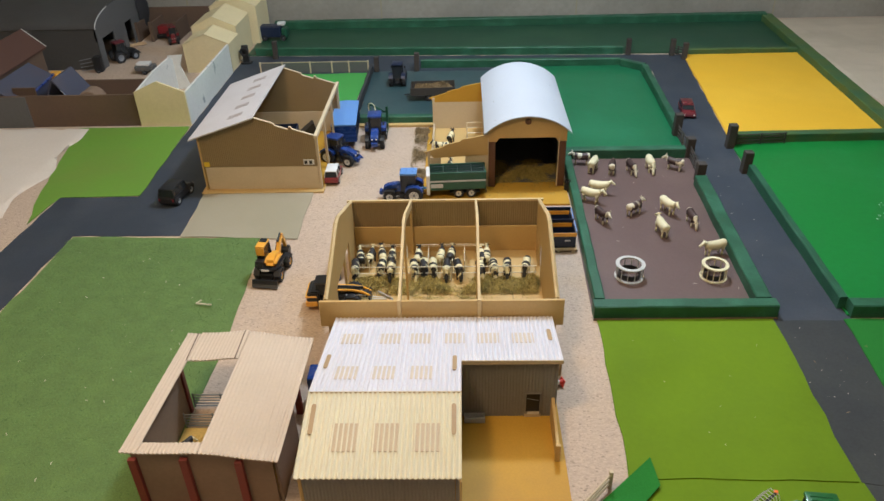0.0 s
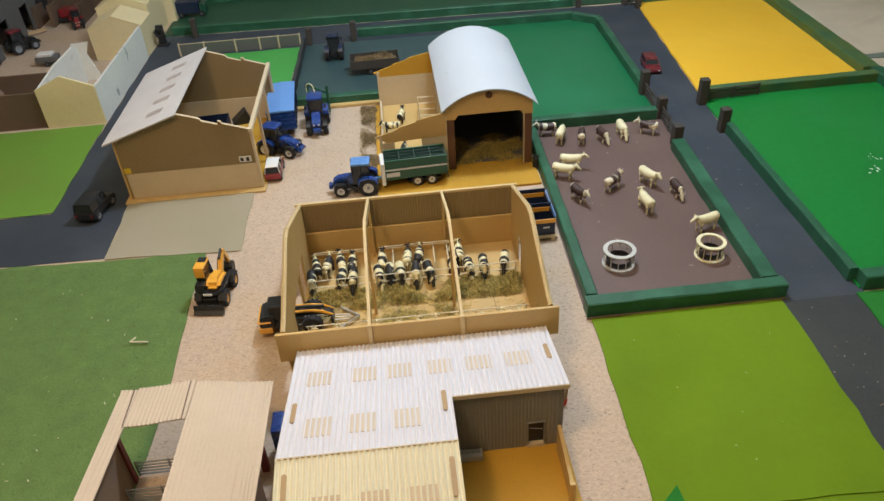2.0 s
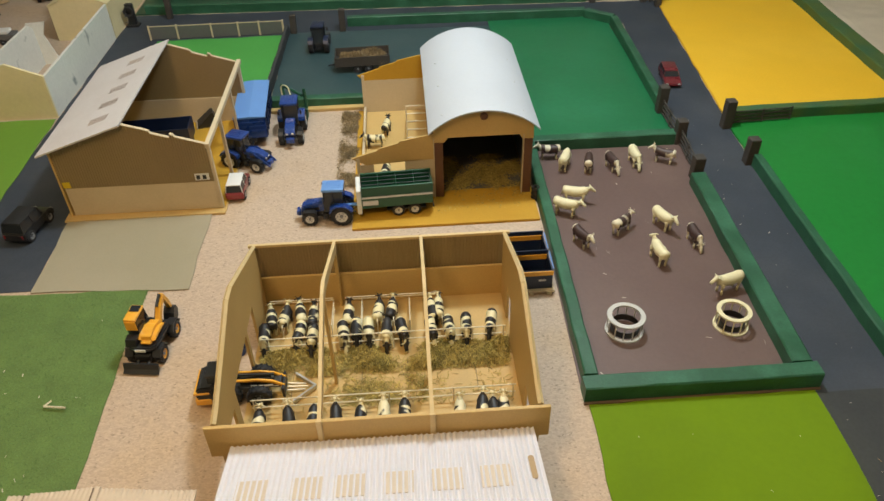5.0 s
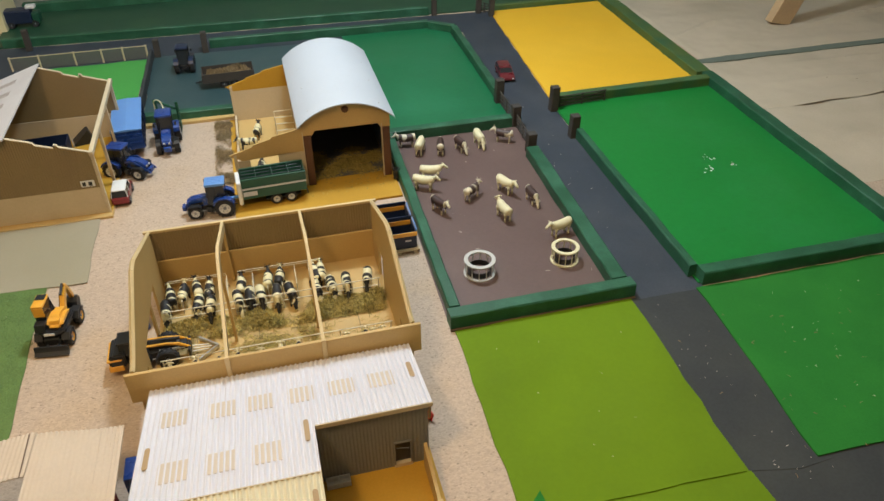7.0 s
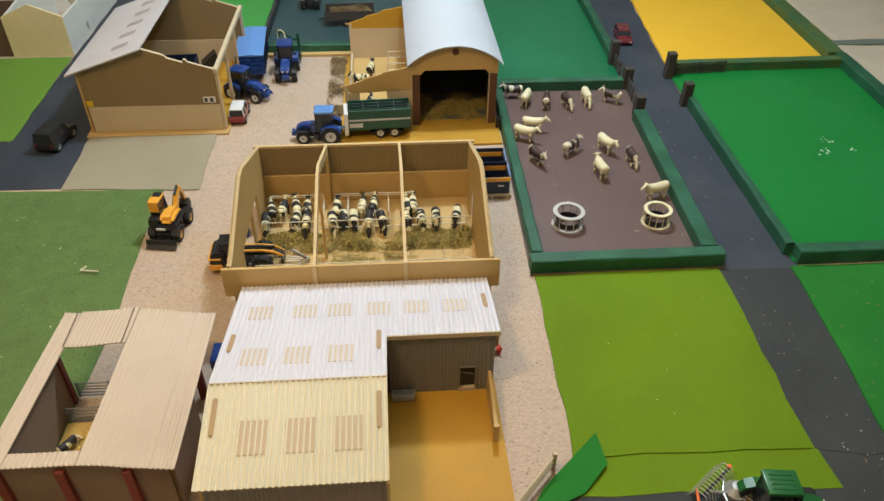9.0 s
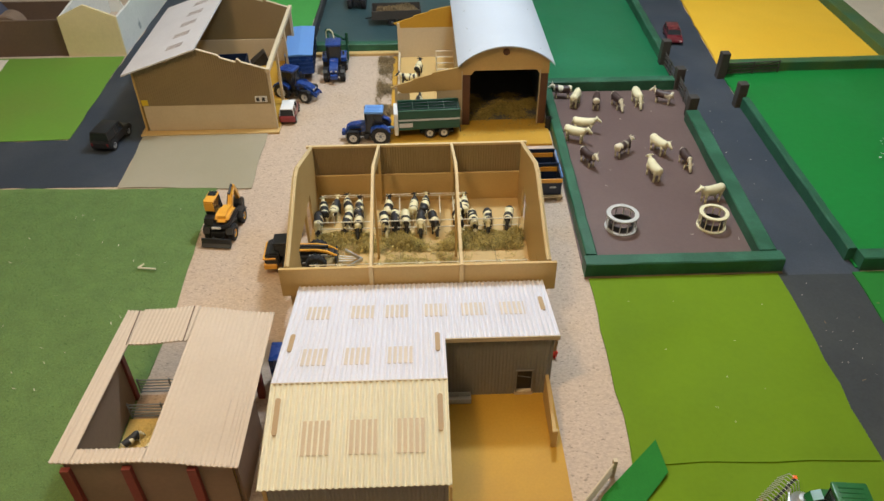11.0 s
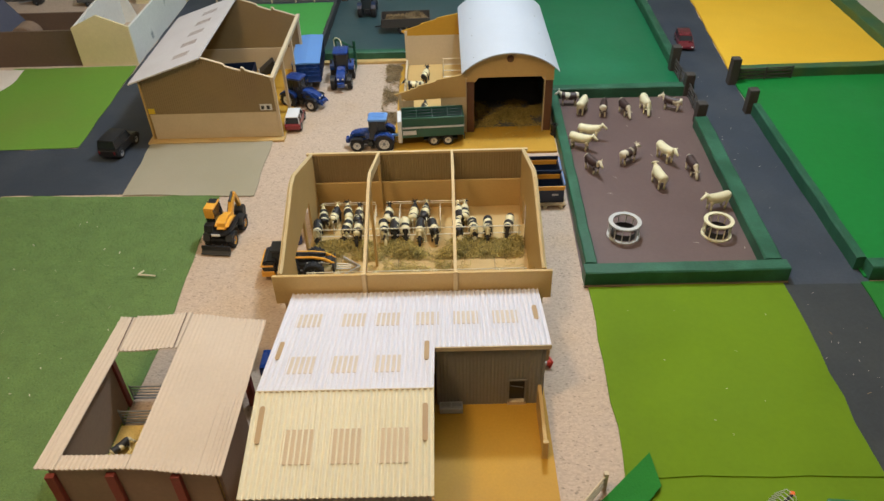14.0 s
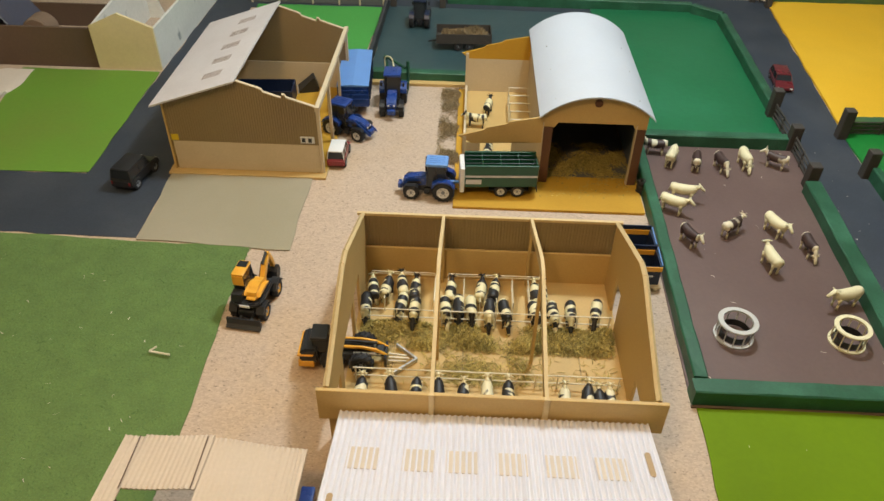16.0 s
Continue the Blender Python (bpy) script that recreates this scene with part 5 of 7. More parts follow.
def tractor(label, m, paint, roof, rim, group="toy tractors", loader=False):
    """Nose towards +x, 155 mm long."""
    t = thing("toy_tractor", label, "tractor", group, m=m)
    for s in (-1, 1):
        wheel(t, -0.042, s * 0.031, 0.030, 0.020, rim, 16)
        wheel(t, 0.047, s * 0.028, 0.0215, 0.016, rim, 14)
    bm = bm_new(); box(bm, -0.055, 0.06, -0.011, 0.011, 0.016, 0.036, 0.002); box(bm, 0.04, 0.054, -0.02, 0.02, 0.017, 0.026, 0.002); box(bm, -0.048, -0.036, -0.021, 0.021, 0.024, 0.036, 0.002)
    part("chassis", bm, BLACK, t)
    bm = bm_new()
    prism(bm, [(0.003, 0.037), (0.003, 0.063), (0.02, 0.064), (0.052, 0.059), (0.069, 0.050), (0.072, 0.040), (0.066, 0.032), (0.01, 0.034)], "y", -0.0145, 0.0145)
    bmesh.ops.bevel(bm, geom=bm.edges[:], offset=0.0025, segments=2, affect="EDGES")
    part("bonnet", bm, paint, t, smooth=True)
    for s in (-1, 1):
        bm = bm_new(); prism(bm, [(0.02, 0.040), (0.02, 0.049), (0.058, 0.046), (0.062, 0.038)], "y", s * 0.0147, s * 0.0155); part("grille", bm, BLACK, t)
        bm = bm_new()
        prism(bm, [(-0.074, 0.046), (-0.066, 0.058), (-0.05, 0.065), (-0.028, 0.065), (-0.012, 0.056), (-0.010, 0.044), (-0.014, 0.044), (-0.018, 0.053), (-0.03, 0.061), (-0.05, 0.061), (-0.063, 0.054), (-0.07, 0.045)], "y", s * 0.021, s * 0.041)
        part("rear_mudguard", bm, paint, t)
        bm = bm_new(); prism(bm, [(0.026, 0.040), (0.034, 0.0455), (0.060, 0.0455), (0.068, 0.038), (0.066, 0.037), (0.059, 0.0435), (0.035, 0.0435), (0.028, 0.039)], "y", s * 0.021, s * 0.036); part("front_mudguard", bm, BLACK, t)
        bm = bm_new(); box(bm, -0.004, 0.012, s * 0.021 - 0.004, s * 0.021 + 0.004, 0.014, 0.032, 0.002); part("fuel_tank", bm, BLACK, t)
        bm = bm_new(); rod(bm, (0.004, s * 0.022, 0.085), (0.006, s * 0.033, 0.083), 0.0008, 5); box(bm, 0.003, 0.005, s * 0.033 - 0.003, s * 0.033 + 0.003, 0.073, 0.086, 0.0006); part("mirror", bm, BLACK, t)
        bm = bm_new(); box(bm, 0.0715, 0.0735, s * 0.008 - 0.003, s * 0.008 + 0.003, 0.042, 0.047, 0.0005); part("headlight", bm, WHITE, t)
    bm = bm_new(); cab_shape(bm, -0.050, 0.006, 0.021, 0.023, 0.037, 0.102); part("cab", bm, GLASS, t, "dark glazed cab")
    for s in (-1, 1):
        for x0, x1 in ((-0.050, -0.0476), (0.006, 0.0), (-0.022, -0.022)):
            bm = bm_new(); rod(bm, (x0, s * 0.0215, 0.037), (x1, s * 0.0235, 0.103), 0.0013, 6); part("cab_pillar", bm, BLACK, t)
    bm = bm_new(); box(bm, -0.053, 0.008, -0.026, 0.026, 0.102, 0.112, 0.004)
    r = part("cab_roof", bm, roof, t, smooth=True)
    bm = bm_new()
    for k in range(4):
        box(bm, -0.045, -0.002, -0.0165 + k * 0.0095, -0.0125 + k * 0.0095, 0.1115, 0.1132, 0.0006)
    part("roof_rib", bm, roof, r)
    bm = bm_new(); rod(bm, (0.009, -0.0185, 0.045), (0.009, -0.0185, 0.108), 0.002, 8); rod(bm, (0.009, -0.0185, 0.062), (0.009, -0.0185, 0.09), 0.003, 8); part("exhaust", bm, BLACK, t, smooth=True)
    bm = bm_new(); box(bm, 0.0735, 0.086, -0.0125, 0.0125, 0.020, 0.036, 0.003); box(bm, 0.06, 0.076, -0.004, 0.004, 0.022, 0.03); part("front_weight", bm, paint, t)
    bm = bm_new(); rod(bm, (-0.055, -0.01, 0.028), (-0.073, -0.012, 0.02), 0.002, 6); rod(bm, (-0.055, 0.01, 0.028), (-0.073, 0.012, 0.02), 0.002, 6); rod(bm, (-0.055, 0, 0.022), (-0.08, 0, 0.02), 0.0022, 6); part("hitch", bm, BLACK, t)
    if loader:
        for s in (-1, 1):
            bm = bm_new(); prism(bm, [(-0.005, 0.06), (0.03, 0.066), (0.085, 0.03), (0.09, 0.022), (0.083, 0.022), (0.028, 0.058), (-0.005, 0.052)], "y", s * 0.019 - 0.0015, s * 0.019 + 0.0015); part("loader_arm", bm, paint, t)
    return t


tractor("blue toy tractor coupled to a green trailer", pose(-0.159, 0.866, 0, 0, 0, 178), BLUE, SKYBLUE, RIM)
tractor("blue toy tractor parked beside the machinery shed", pose(-0.428, 1.178, 0.0, 0, 0, -22), BLUE, BLUE, RIM, loader=True)
tractor("blue toy tractor with a hedge trimmer facing the yard", pose(-0.307, 1.358, 0, 0, 0, -88) @ Matrix.Scale(1.1, 4), BLUE, BLUE, RIM)
tractor("dark blue toy tractor on the blue-grey yard", pose(-0.262, 2.08, 0.0045, 0, 0, 88), NAVY, NAVY, BLACK)
tractor("green toy tractor carrying a rake", pose(0.752, -0.568, 0.0015, 0, 0, -6), JGREEN, JGREEN, YRIM)
tractor("dark toy tractor with red trim outside the dark barn", pose(-1.835, 2.545, 0, 0, 0, 50), BLACK, MAROON, GREYRAIL, loader=True)
tractor("red toy tractor in the far storage bay", pose(-1.665, 2.865, 0, 0, 0, -70) @ Matrix.Scale(0.85, 4), RED, MAROON, GREYRAIL)


def hedge_trimmer():
    t = thing("hedge_trimmer", "dark green hedge trimmer arm with a pale hose", "implement")
    bm = bm_new(); box(bm, -0.345, -0.26, 1.44, 1.47, 0.02, 0.05, 0.004); box(bm, -0.34, -0.265, 1.455, 1.50, 0, 0.03, 0.004); part("base", bm, DGREEN, t)
    bm = bm_new(); rod(bm, (-0.33, 1.46, 0.05), (-0.345, 1.50, 0.12), 0.006, 6); rod(bm, (-0.345, 1.50, 0.12), (-0.27, 1.44, 0.105), 0.005, 6); rod(bm, (-0.262, 1.44, 0.06), (-0.262, 1.44, 0.13), 0.006, 6); part("arm", bm, DGREEN, t)
    pts = [(-0.342, 1.475, 0.07), (-0.343, 1.475, 0.115)]
    pts += [(-0.328 - 0.015 * math.cos(math.pi * i / 8), 1.475 - 0.003 * i, 0.118 + 0.017 * math.sin(math.pi * i / 8)) for i in range(9)]
    pts += [(-0.309, 1.44, 0.108), (-0.298, 1.425, 0.094)]
    bm = bm_new()
    for a, b in zip(pts, pts[1:]):
        rod(bm, a, b, 0.0022, 6)
    part("hose", bm, IVORY, t)


hedge_trimmer()


def grain_trailer():
    t = thing("toy_trailer", "dark green twin-axle toy trailer with grey trim", "trailer", "toy trailers", m=pose(0.037, 0.884, 0.0078, 0, 0, 3))
    L, W, z0, z1 = 0.098, 0.038, 0.034, 0.098
    bm = bm_new()
    prism(bm, [(-L, z0), (L, z0 + 0.004), (L + 0.003, z1), (-L, z1)], "y", -W, -W + 0.003)
    prism(bm, [(-L, z0), (L, z0 + 0.004), (L + 0.003, z1), (-L, z1)], "y", W - 0.003, W)
    box(bm, L - 0.001, L + 0.002, -W + 0.003, W - 0.003, z0 + 0.004, z1)
    box(bm, -L, L, -W + 0.003, W - 0.003, z0, z0 + 0.003)
    part("body", bm, DGREEN, t)
    bm = bm_new(); box(bm, -L - 0.014, -L - 0.001, -W - 0.001, W + 0.001, 0.016, z1 - 0.004, 0.003); part("front_wall", bm, WHITE, t, "pale grey front wall")
    for s in (-1, 1):
        bm = bm_new(); box(bm, -L, L + 0.002, s * (W + 0.0012) - 0.0012, s * (W + 0.0012) + 0.0012, 0.067, 0.073, 0.0005); part("side_stripe", bm, STEEL, t)
        bm = bm_new(); box(bm, -L, L + 0.003, s * (W - 0.0015) - 0.003, s * (W - 0.0015) + 0.003, z1, z1 + 0.005, 0.001); part("top_rail", bm, DGREEN, t)
        bm = bm_new(); box(bm, -L + 0.002, -L + 0.045, s * (W + 0.001) - 0.001, s * (W + 0.001) + 0.001, 0.045, 0.060, 0.0005); part("name_plate", bm, STEEL, t)
        for x in (0.002, 0.048):
            wheel(t, x, s * 0.03, 0.0185, 0.014, RIM, 0)
    bm = bm_new()
    for k in range(3):
        rod(bm, (-L, -W + 0.018 + k * 0.02, z1 + 0.002), (L, -W + 0.018 + k * 0.02, z1 + 0.002), 0.0009, 6)
    part("cover_bar", bm, BLACK, t)
    for x in (-0.05, 0.0, 0.05):
        bm = bm_new(); rod(bm, (x, -W + 0.002, z1 + 0.0015), (x, W - 0.002, z1 + 0.0015), 0.0011, 6); part("cross_tie", bm, DGREEN, t)
    bm = bm_new(); box(bm, -L, L, -0.012, 0.012, 0.02, z0 - 0.0005, 0.002); box(bm, -0.03, 0.08, -0.03, 0.03, 0.017, 0.021); part("chassis", bm, BLACK, t)
    bm = bm_new(); box(bm, -L - 0.046, -L - 0.0145, -0.005, 0.005, 0.024, 0.030, 0.001); part("drawbar", bm, SKYBLUE, t, "pale blue drawbar")
    bm = bm_new(); rod(bm, (L + 0.003, W - 0.002, 0.06), (L + 0.003, W - 0.002, 0.064), 0.002, 6); box(bm, L + 0.002, L + 0.004, -W, W, 0.02, 0.03); part("tail_light_bar", bm, BLACK, t)


grain_trailer()


def silage_trailer():
    t = thing("toy_trailer", "blue high-sided toy trailer with a pale blue cover", "trailer", "toy trailers", m=pose(-0.436, 1.425, 0, 0, 0, 94))
    L, W = 0.135, 0.049
    bm = bm_new()
    for s in (-1, 1):
        prism(bm, [(-L, 0.036), (L, 0.036), (L, 0.106), (-L, 0.106)], "y", s * W, s * (W - 0.003))
    box(bm, -L, -L + 0.003, -W + 0.003, W - 0.003, 0.036, 0.106); box(bm, L - 0.003, L, -W + 0.003, W - 0.003, 0.036, 0.106); box(bm, -L + 0.003, L - 0.003, -W + 0.003, W - 0.003, 0.036, 0.04)
    part("body", bm, BLUE, t)
    for s in (-1, 1):
        for k in range(7):
            bm = bm_new(); box(bm, -L + 0.012 + k * 0.038, -L + 0.017 + k * 0.038, s * (W + 0.0015) - 0.0015, s * (W + 0.0015) + 0.0015, 0.036, 0.105, 0.0005); part("side_rib", bm, NAVY, t)
        for x in (0.02, 0.07):
            wheel(t, x, s * 0.034, 0.02, 0.015, RIM)
    for z in (0.09, 0.075, 0.06):
        bm = bm_new(); box(bm, -L - 0.002, -L - 0.0002, -W + 0.004, W - 0.004, z, z + 0.004, 0.0004); part("front_rib", bm, BLUE, t)
    bm = bm_new(); prism(bm, [(-W - 0.002, 0.1065), (-W - 0.002, 0.110), (0, 0.1135), (W + 0.002, 0.110), (W + 0.002, 0.1065)], "x", -L - 0.002, L + 0.002); part("cover", bm, SKYBLUE, t, "pale blue cover sheet")
    bm = bm_new(); box(bm, -L, L, -0.012, 0.012, 0.02, 0.0355, 0.002); rod(bm, (-L, 0, 0.025), (-L - 0.03, 0, 0.02), 0.003, 6); part("chassis", bm, BLACK, t)


silage_trailer()


def box_trailer(label, m, L, W, h, paint, stripe=None, load=False):
    t = thing("toy_trailer", label, "trailer", "toy trailers", m=m)
    bm = bm_new()
    for s in (-1, 1):
        box(bm, -L, L, min(s * W, s * (W - 0.003)), max(s * W, s * (W - 0.003)), 0.03, h)
    box(bm, -L, -L + 0.003, -W + 0.003, W - 0.003, 0.03, h); box(bm, L - 0.003, L, -W + 0.003, W - 0.003, 0.03, h); box(bm, -L + 0.003, L - 0.003, -W + 0.003, W - 0.003, 0.03, 0.033)
    part("body", bm, paint, t)
    if stripe:
        for s in (-1, 1):
            bm = bm_new(); box(bm, -L - 0.001, L + 0.001, s * (W + 0.001) - 0.001, s * (W + 0.001) + 0.001, h - 0.016, h - 0.006); part("stripe", bm, stripe, t)
            bm = bm_new(); box(bm, s * (L + 0.001) - 0.001, s * (L + 0.001) + 0.001, -W, W, h - 0.016, h - 0.006); part("stripe", bm, stripe, t)
    for s in (-1, 1):
        for x in (-0.02, 0.022):
            wheel(t, x, s * (W - 0.008), 0.017, 0.012, BLACK)
    bm = bm_new(); box(bm, -L, L, -0.01, 0.01, 0.018, 0.0295, 0.001); rod(bm, (-L, 0, 0.022), (-L - 0.03, 0, 0.018), 0.003, 6); part("chassis", bm, BLACK, t)
    return t


box_trailer("dark blue toy trailer stored inside the shed", pose(-0.73, 1.30, 0.0105, 0, 0, 4), 0.11, 0.045, 0.085, NAVY)
box_trailer("dark toy trailer loaded with old hay", pose(-0.083, 1.865, 0.0045, 0, 0, 2), 0.105, 0.05, 0.066, POSTDARK)


def tipping_bodies():
    """Two low navy bodies with amber bands, one behind the other, on a pale pallet."""
    for y, lab in ((0.615, "navy blue toy trailer body with amber bands"), (0.535, "navy blue toy trailer body with amber bands and tailboard")):
        t = thing("trailer_body", lab, "trailer body", "stacked trailer bodies")
        bm = bm_new()
        x0, x1 = 0.312, 0.412
        z0, z1 = 0.012, 0.066
        box(bm, x0, x1, y - 0.036, y - 0.033, z0, z1); box(bm, x0, x1, y + 0.033, y + 0.036, z0, z1 + 0.01); box(bm, x0, x0 + 0.003, y - 0.033, y + 0.033, z0, z1); box(bm, x1 - 0.003, x1, y - 0.033, y + 0.033, z0, z1); box(bm, x0 + 0.003, x1 - 0.003, y - 0.033, y + 0.033, z0, z0 + 0.003)
        part("body", bm, NAVY, t)
        bm = bm_new(); box(bm, x0 - 0.001, x1 + 0.001, y - 0.0385, y - 0.0362, z1 - 0.012, z1 + 0.001, 0.0004); part("band", bm, AMBER, t, "amber band")
        bm = bm_new(); box(bm, x0 + 0.004, x1 - 0.004, y + 0.030, y + 0.0328, z1 - 0.016, z1 - 0.002, 0.0004); part("band", bm, AMBER, t, "amber band")
        bm = bm_new(); box(bm, x0 + 0.066, x0 + 0.084, y - 0.0375, y - 0.0362, 0.036, 0.041); part("badge", bm, STEEL, t)
        bm = bm_new(); rod(bm, (x1 + 0.002, y - 0.03, z1 + 0.002), (x1 + 0.002, y + 0.033, z1 + 0.006), 0.0018, 6); part("side_bar", bm, SKYBLUE, t)
    t = thing("pallet", "pale slatted wooden pallet under the trailer bodies", "pallet")
    for k in range(7):
        bpart("slat", (0.308, 0.418, 0.488 + k * 0.025, 0.506 + k * 0.025, 0.008, 0.012), MDFPALE, t)
    for x in (0.315, 0.36, 0.405):
        bpart("bearer", (x - 0.005, x + 0.005, 0.486, 0.66, 0, 0.008), MDFPALE, t)


tipping_bodies()


def car(name, label, m, L, W, H, paint, roof=None, cat="car"):
    """Nose towards +x."""
    t = thing(name, label, cat, "toy cars", m=m)
    bm = bm_new()
    r = H * 0.22
    prism(bm, [(-L, r * 0.9), (-L, H * 0.55), (-L * 0.9, H * 0.6), (L * 0.35, H * 0.6), (L * 0.9, H * 0.5), (L, H * 0.42), (L, r * 0.9)], "y", -W, W)
    bmesh.ops.bevel(bm, geom=bm.edges[:], offset=H * 0.05, segments=2, affect="EDGES")
    part("body", bm, paint, t, smooth=True)
    bm = bm_new()
    a, b = -L * 0.93, L * 0.40
    cab_shape(bm, a, b, W * 0.94, W * 0.8, H * 0.58, H * 0.95, L * 0.16)
    part("windows", bm, GLASS, t)
    bm = bm_new(); box(bm, a + L * 0.05, b - L * 0.15, -W * 0.82, W * 0.82, H * 0.93, H, H * 0.03); part("roof", bm, roof or paint, t, smooth=True)
    for s in (-1, 1):
        for x0, x1 in ((a, a + L * 0.06), (b, b - L * 0.16), ((a + b) / 2, (a + b) / 2 - 0.002)):
            bm = bm_new(); rod(bm, (x0, s * W * 0.94, H * 0.58), (x1, s * W * 0.81, H * 0.95), H * 0.022, 5); part("pillar", bm, roof or paint, t)
    for s in (-1, 1):
        for x in (-L * 0.62, L * 0.62):
            wheel(t, x, s * (W - 0.003), H * 0.24, 0.009, STEEL)
        bm = bm_new(); box(bm, L - 0.001, L + 0.0012, s * W * 0.7 - 0.004, s * W * 0.7 + 0.004, H * 0.33, H * 0.43, 0.0005); part("headlight", bm, WHITE, t)
        bm = bm_new(); box(bm, -L - 0.0012, -L + 0.001, s * W * 0.8 - 0.003, s * W * 0.8 + 0.003, H * 0.36, H * 0.5, 0.0005); part("tail_light", bm, RED, t)
    return t


car("toy_van", "red toy van with a white roof", pose(-0.437, 1.03, 0, 0, 0, 90), 0.062, 0.026, 0.058, RED, WHITE, cat="van")
car("toy_car", "black toy off-road car on the lane", pose(-0.995, 0.885, 0.0015, 0, 0, 80), 0.074, 0.033, 0.070, BLACK)
car("toy_car", "dark red toy car on the hedged lane", pose(1.055, 1.63, 0.0017, 0, 0, -97), 0.072, 0.030, 0.046, MAROON)


def excavator():
    t = thing("toy_excavator", "yellow wheeled toy excavator with a black blade", "excavator", m=pose(-0.530, 0.385, 0, 0, 0, 83))
    for s in (-1, 1):
        for x in (-0.035, 0.045):
            wheel(t, x, s * 0.032, 0.020, 0.017, AMBER, 14)
            bm = bm_new(); prism(bm, [(x - 0.024, 0.03), (x - 0.012, 0.044), (x + 0.012, 0.044), (x + 0.024, 0.03), (x + 0.02, 0.028), (x + 0.01, 0.0415), (x - 0.01, 0.0415), (x - 0.02, 0.028)], "y", s * 0.022, s * 0.041); part("mudguard", bm, BLACK, t)
    bm = bm_new(); box(bm, -0.06, 0.06, -0.019, 0.019, 0.016, 0.036, 0.003); rod(bm, (0, 0, 0.036), (0, 0, 0.043), 0.022, 18); part("chassis", bm, BLACK, t)
    bm = bm_new(); prism(bm, [(-0.083, 0.004), (-0.074, 0.012), (-0.072, 0.026), (-0.076, 0.026), (-0.079, 0.013), (-0.087, 0.006)], "y", -0.040, 0.040); rod(bm, (-0.075, 0.015, 0.014), (-0.05, 0.01, 0.022), 0.004, 6); rod(bm, (-0.075, -0.015, 0.014), (-0.05, -0.01, 0.022), 0.004, 6); part("blade", bm, BLACK, t)
    bm = bm_new()
    out = [(-0.055, -0.022), (-0.059, 0.0), (-0.055, 0.022), (-0.045, 0.034), (0.02, 0.034), (0.03, 0.02), (0.03, -0.034), (-0.045, -0.034)]
    prism(bm, out, "z", 0.043, 0.055)
    bmesh.ops.bevel(bm, geom=bm.edges[:], offset=0.003, segments=2, affect="EDGES")
    part("turntable", bm, BLACK, t, smooth=True)
    bm = bm_new()
    prism(bm, [(-0.050, 0.056), (-0.046, 0.070), (-0.03, 0.080), (0.005, 0.080), (0.026, 0.070), (0.028, 0.056)], "y", -0.031, 0.008)
    bmesh.ops.bevel(bm, geom=bm.edges[:], offset=0.009, segments=4, affect="EDGES")
    part("engine_cover", bm, AMBER, t, "rounded yellow engine cover", smooth=True)
    bm = bm_new(); prism(bm, [(-0.054, 0.056), (-0.048, 0.072), (-0.03, 0.073), (-0.03, 0.056)], "y", 0.0085, 0.033); part("counterweight", bm, BLACK, t, smooth=True)
    bm = bm_new(); box(bm, -0.0605, -0.0585, -0.012, 0.012, 0.047, 0.054, 0.0005); part("badge", bm, WHITE, t)
    bm = bm_new(); cab_shape(bm, -0.026, 0.03, 0.013, 0.012, 0.056, 0.108, 0.008)
    bmesh.ops.translate(bm, vec=(0, 0.021, 0), verts=bm.verts); part("cab", bm, GLASS, t, "dark glazed cab")
    bm = bm_new(); box(bm, -0.0275, 0.024, 0.0072, 0.0352, 0.106, 0.113, 0.003); r = part("cab_roof", bm, AMBER, t, smooth=True)
    bm = bm_new(); box(bm, 0.0, 0.02, 0.010, 0.032, 0.1132, 0.1142); part("roof_hatch", bm, GLASS, r)
    bm = bm_new(); box(bm, -0.0285, -0.0262, 0.008, 0.034, 0.082, 0.107, 0.001); part("rear_cab_panel", bm, AMBER, t)
    bm = bm_new()
    prism(bm, [(0.024, 0.060), (0.046, 0.088), (0.068, 0.100), (0.075, 0.096), (0.054, 0.078), (0.034, 0.056)], "y", -0.017, -0.005); part("boom", bm, AMBER, t)
    bm = bm_new(); prism(bm, [(0.066, 0.104), (0.075, 0.103), (0.090, 0.072), (0.096, 0.045), (0.089, 0.045), (0.080, 0.070)], "y", -0.016, -0.006); part("stick", bm, AMBER, t)
    bm = bm_new(); rod(bm, (0.040, -0.011, 0.093), (0.067, -0.011, 0.107), 0.0035, 8); rod(bm, (0.03, -0.004, 0.06), (0.055, -0.004, 0.088), 0.003, 8); part("ram", bm, BLACK, t)
    bm = bm_new(); prism(bm, [(0.098, 0.046), (0.103, 0.032), (0.096, 0.016), (0.078, 0.012), (0.072, 0.02), (0.08, 0.036), (0.09, 0.046)], "y", -0.024, 0.002); part("bucket", bm, BLACK, t)


excavator()


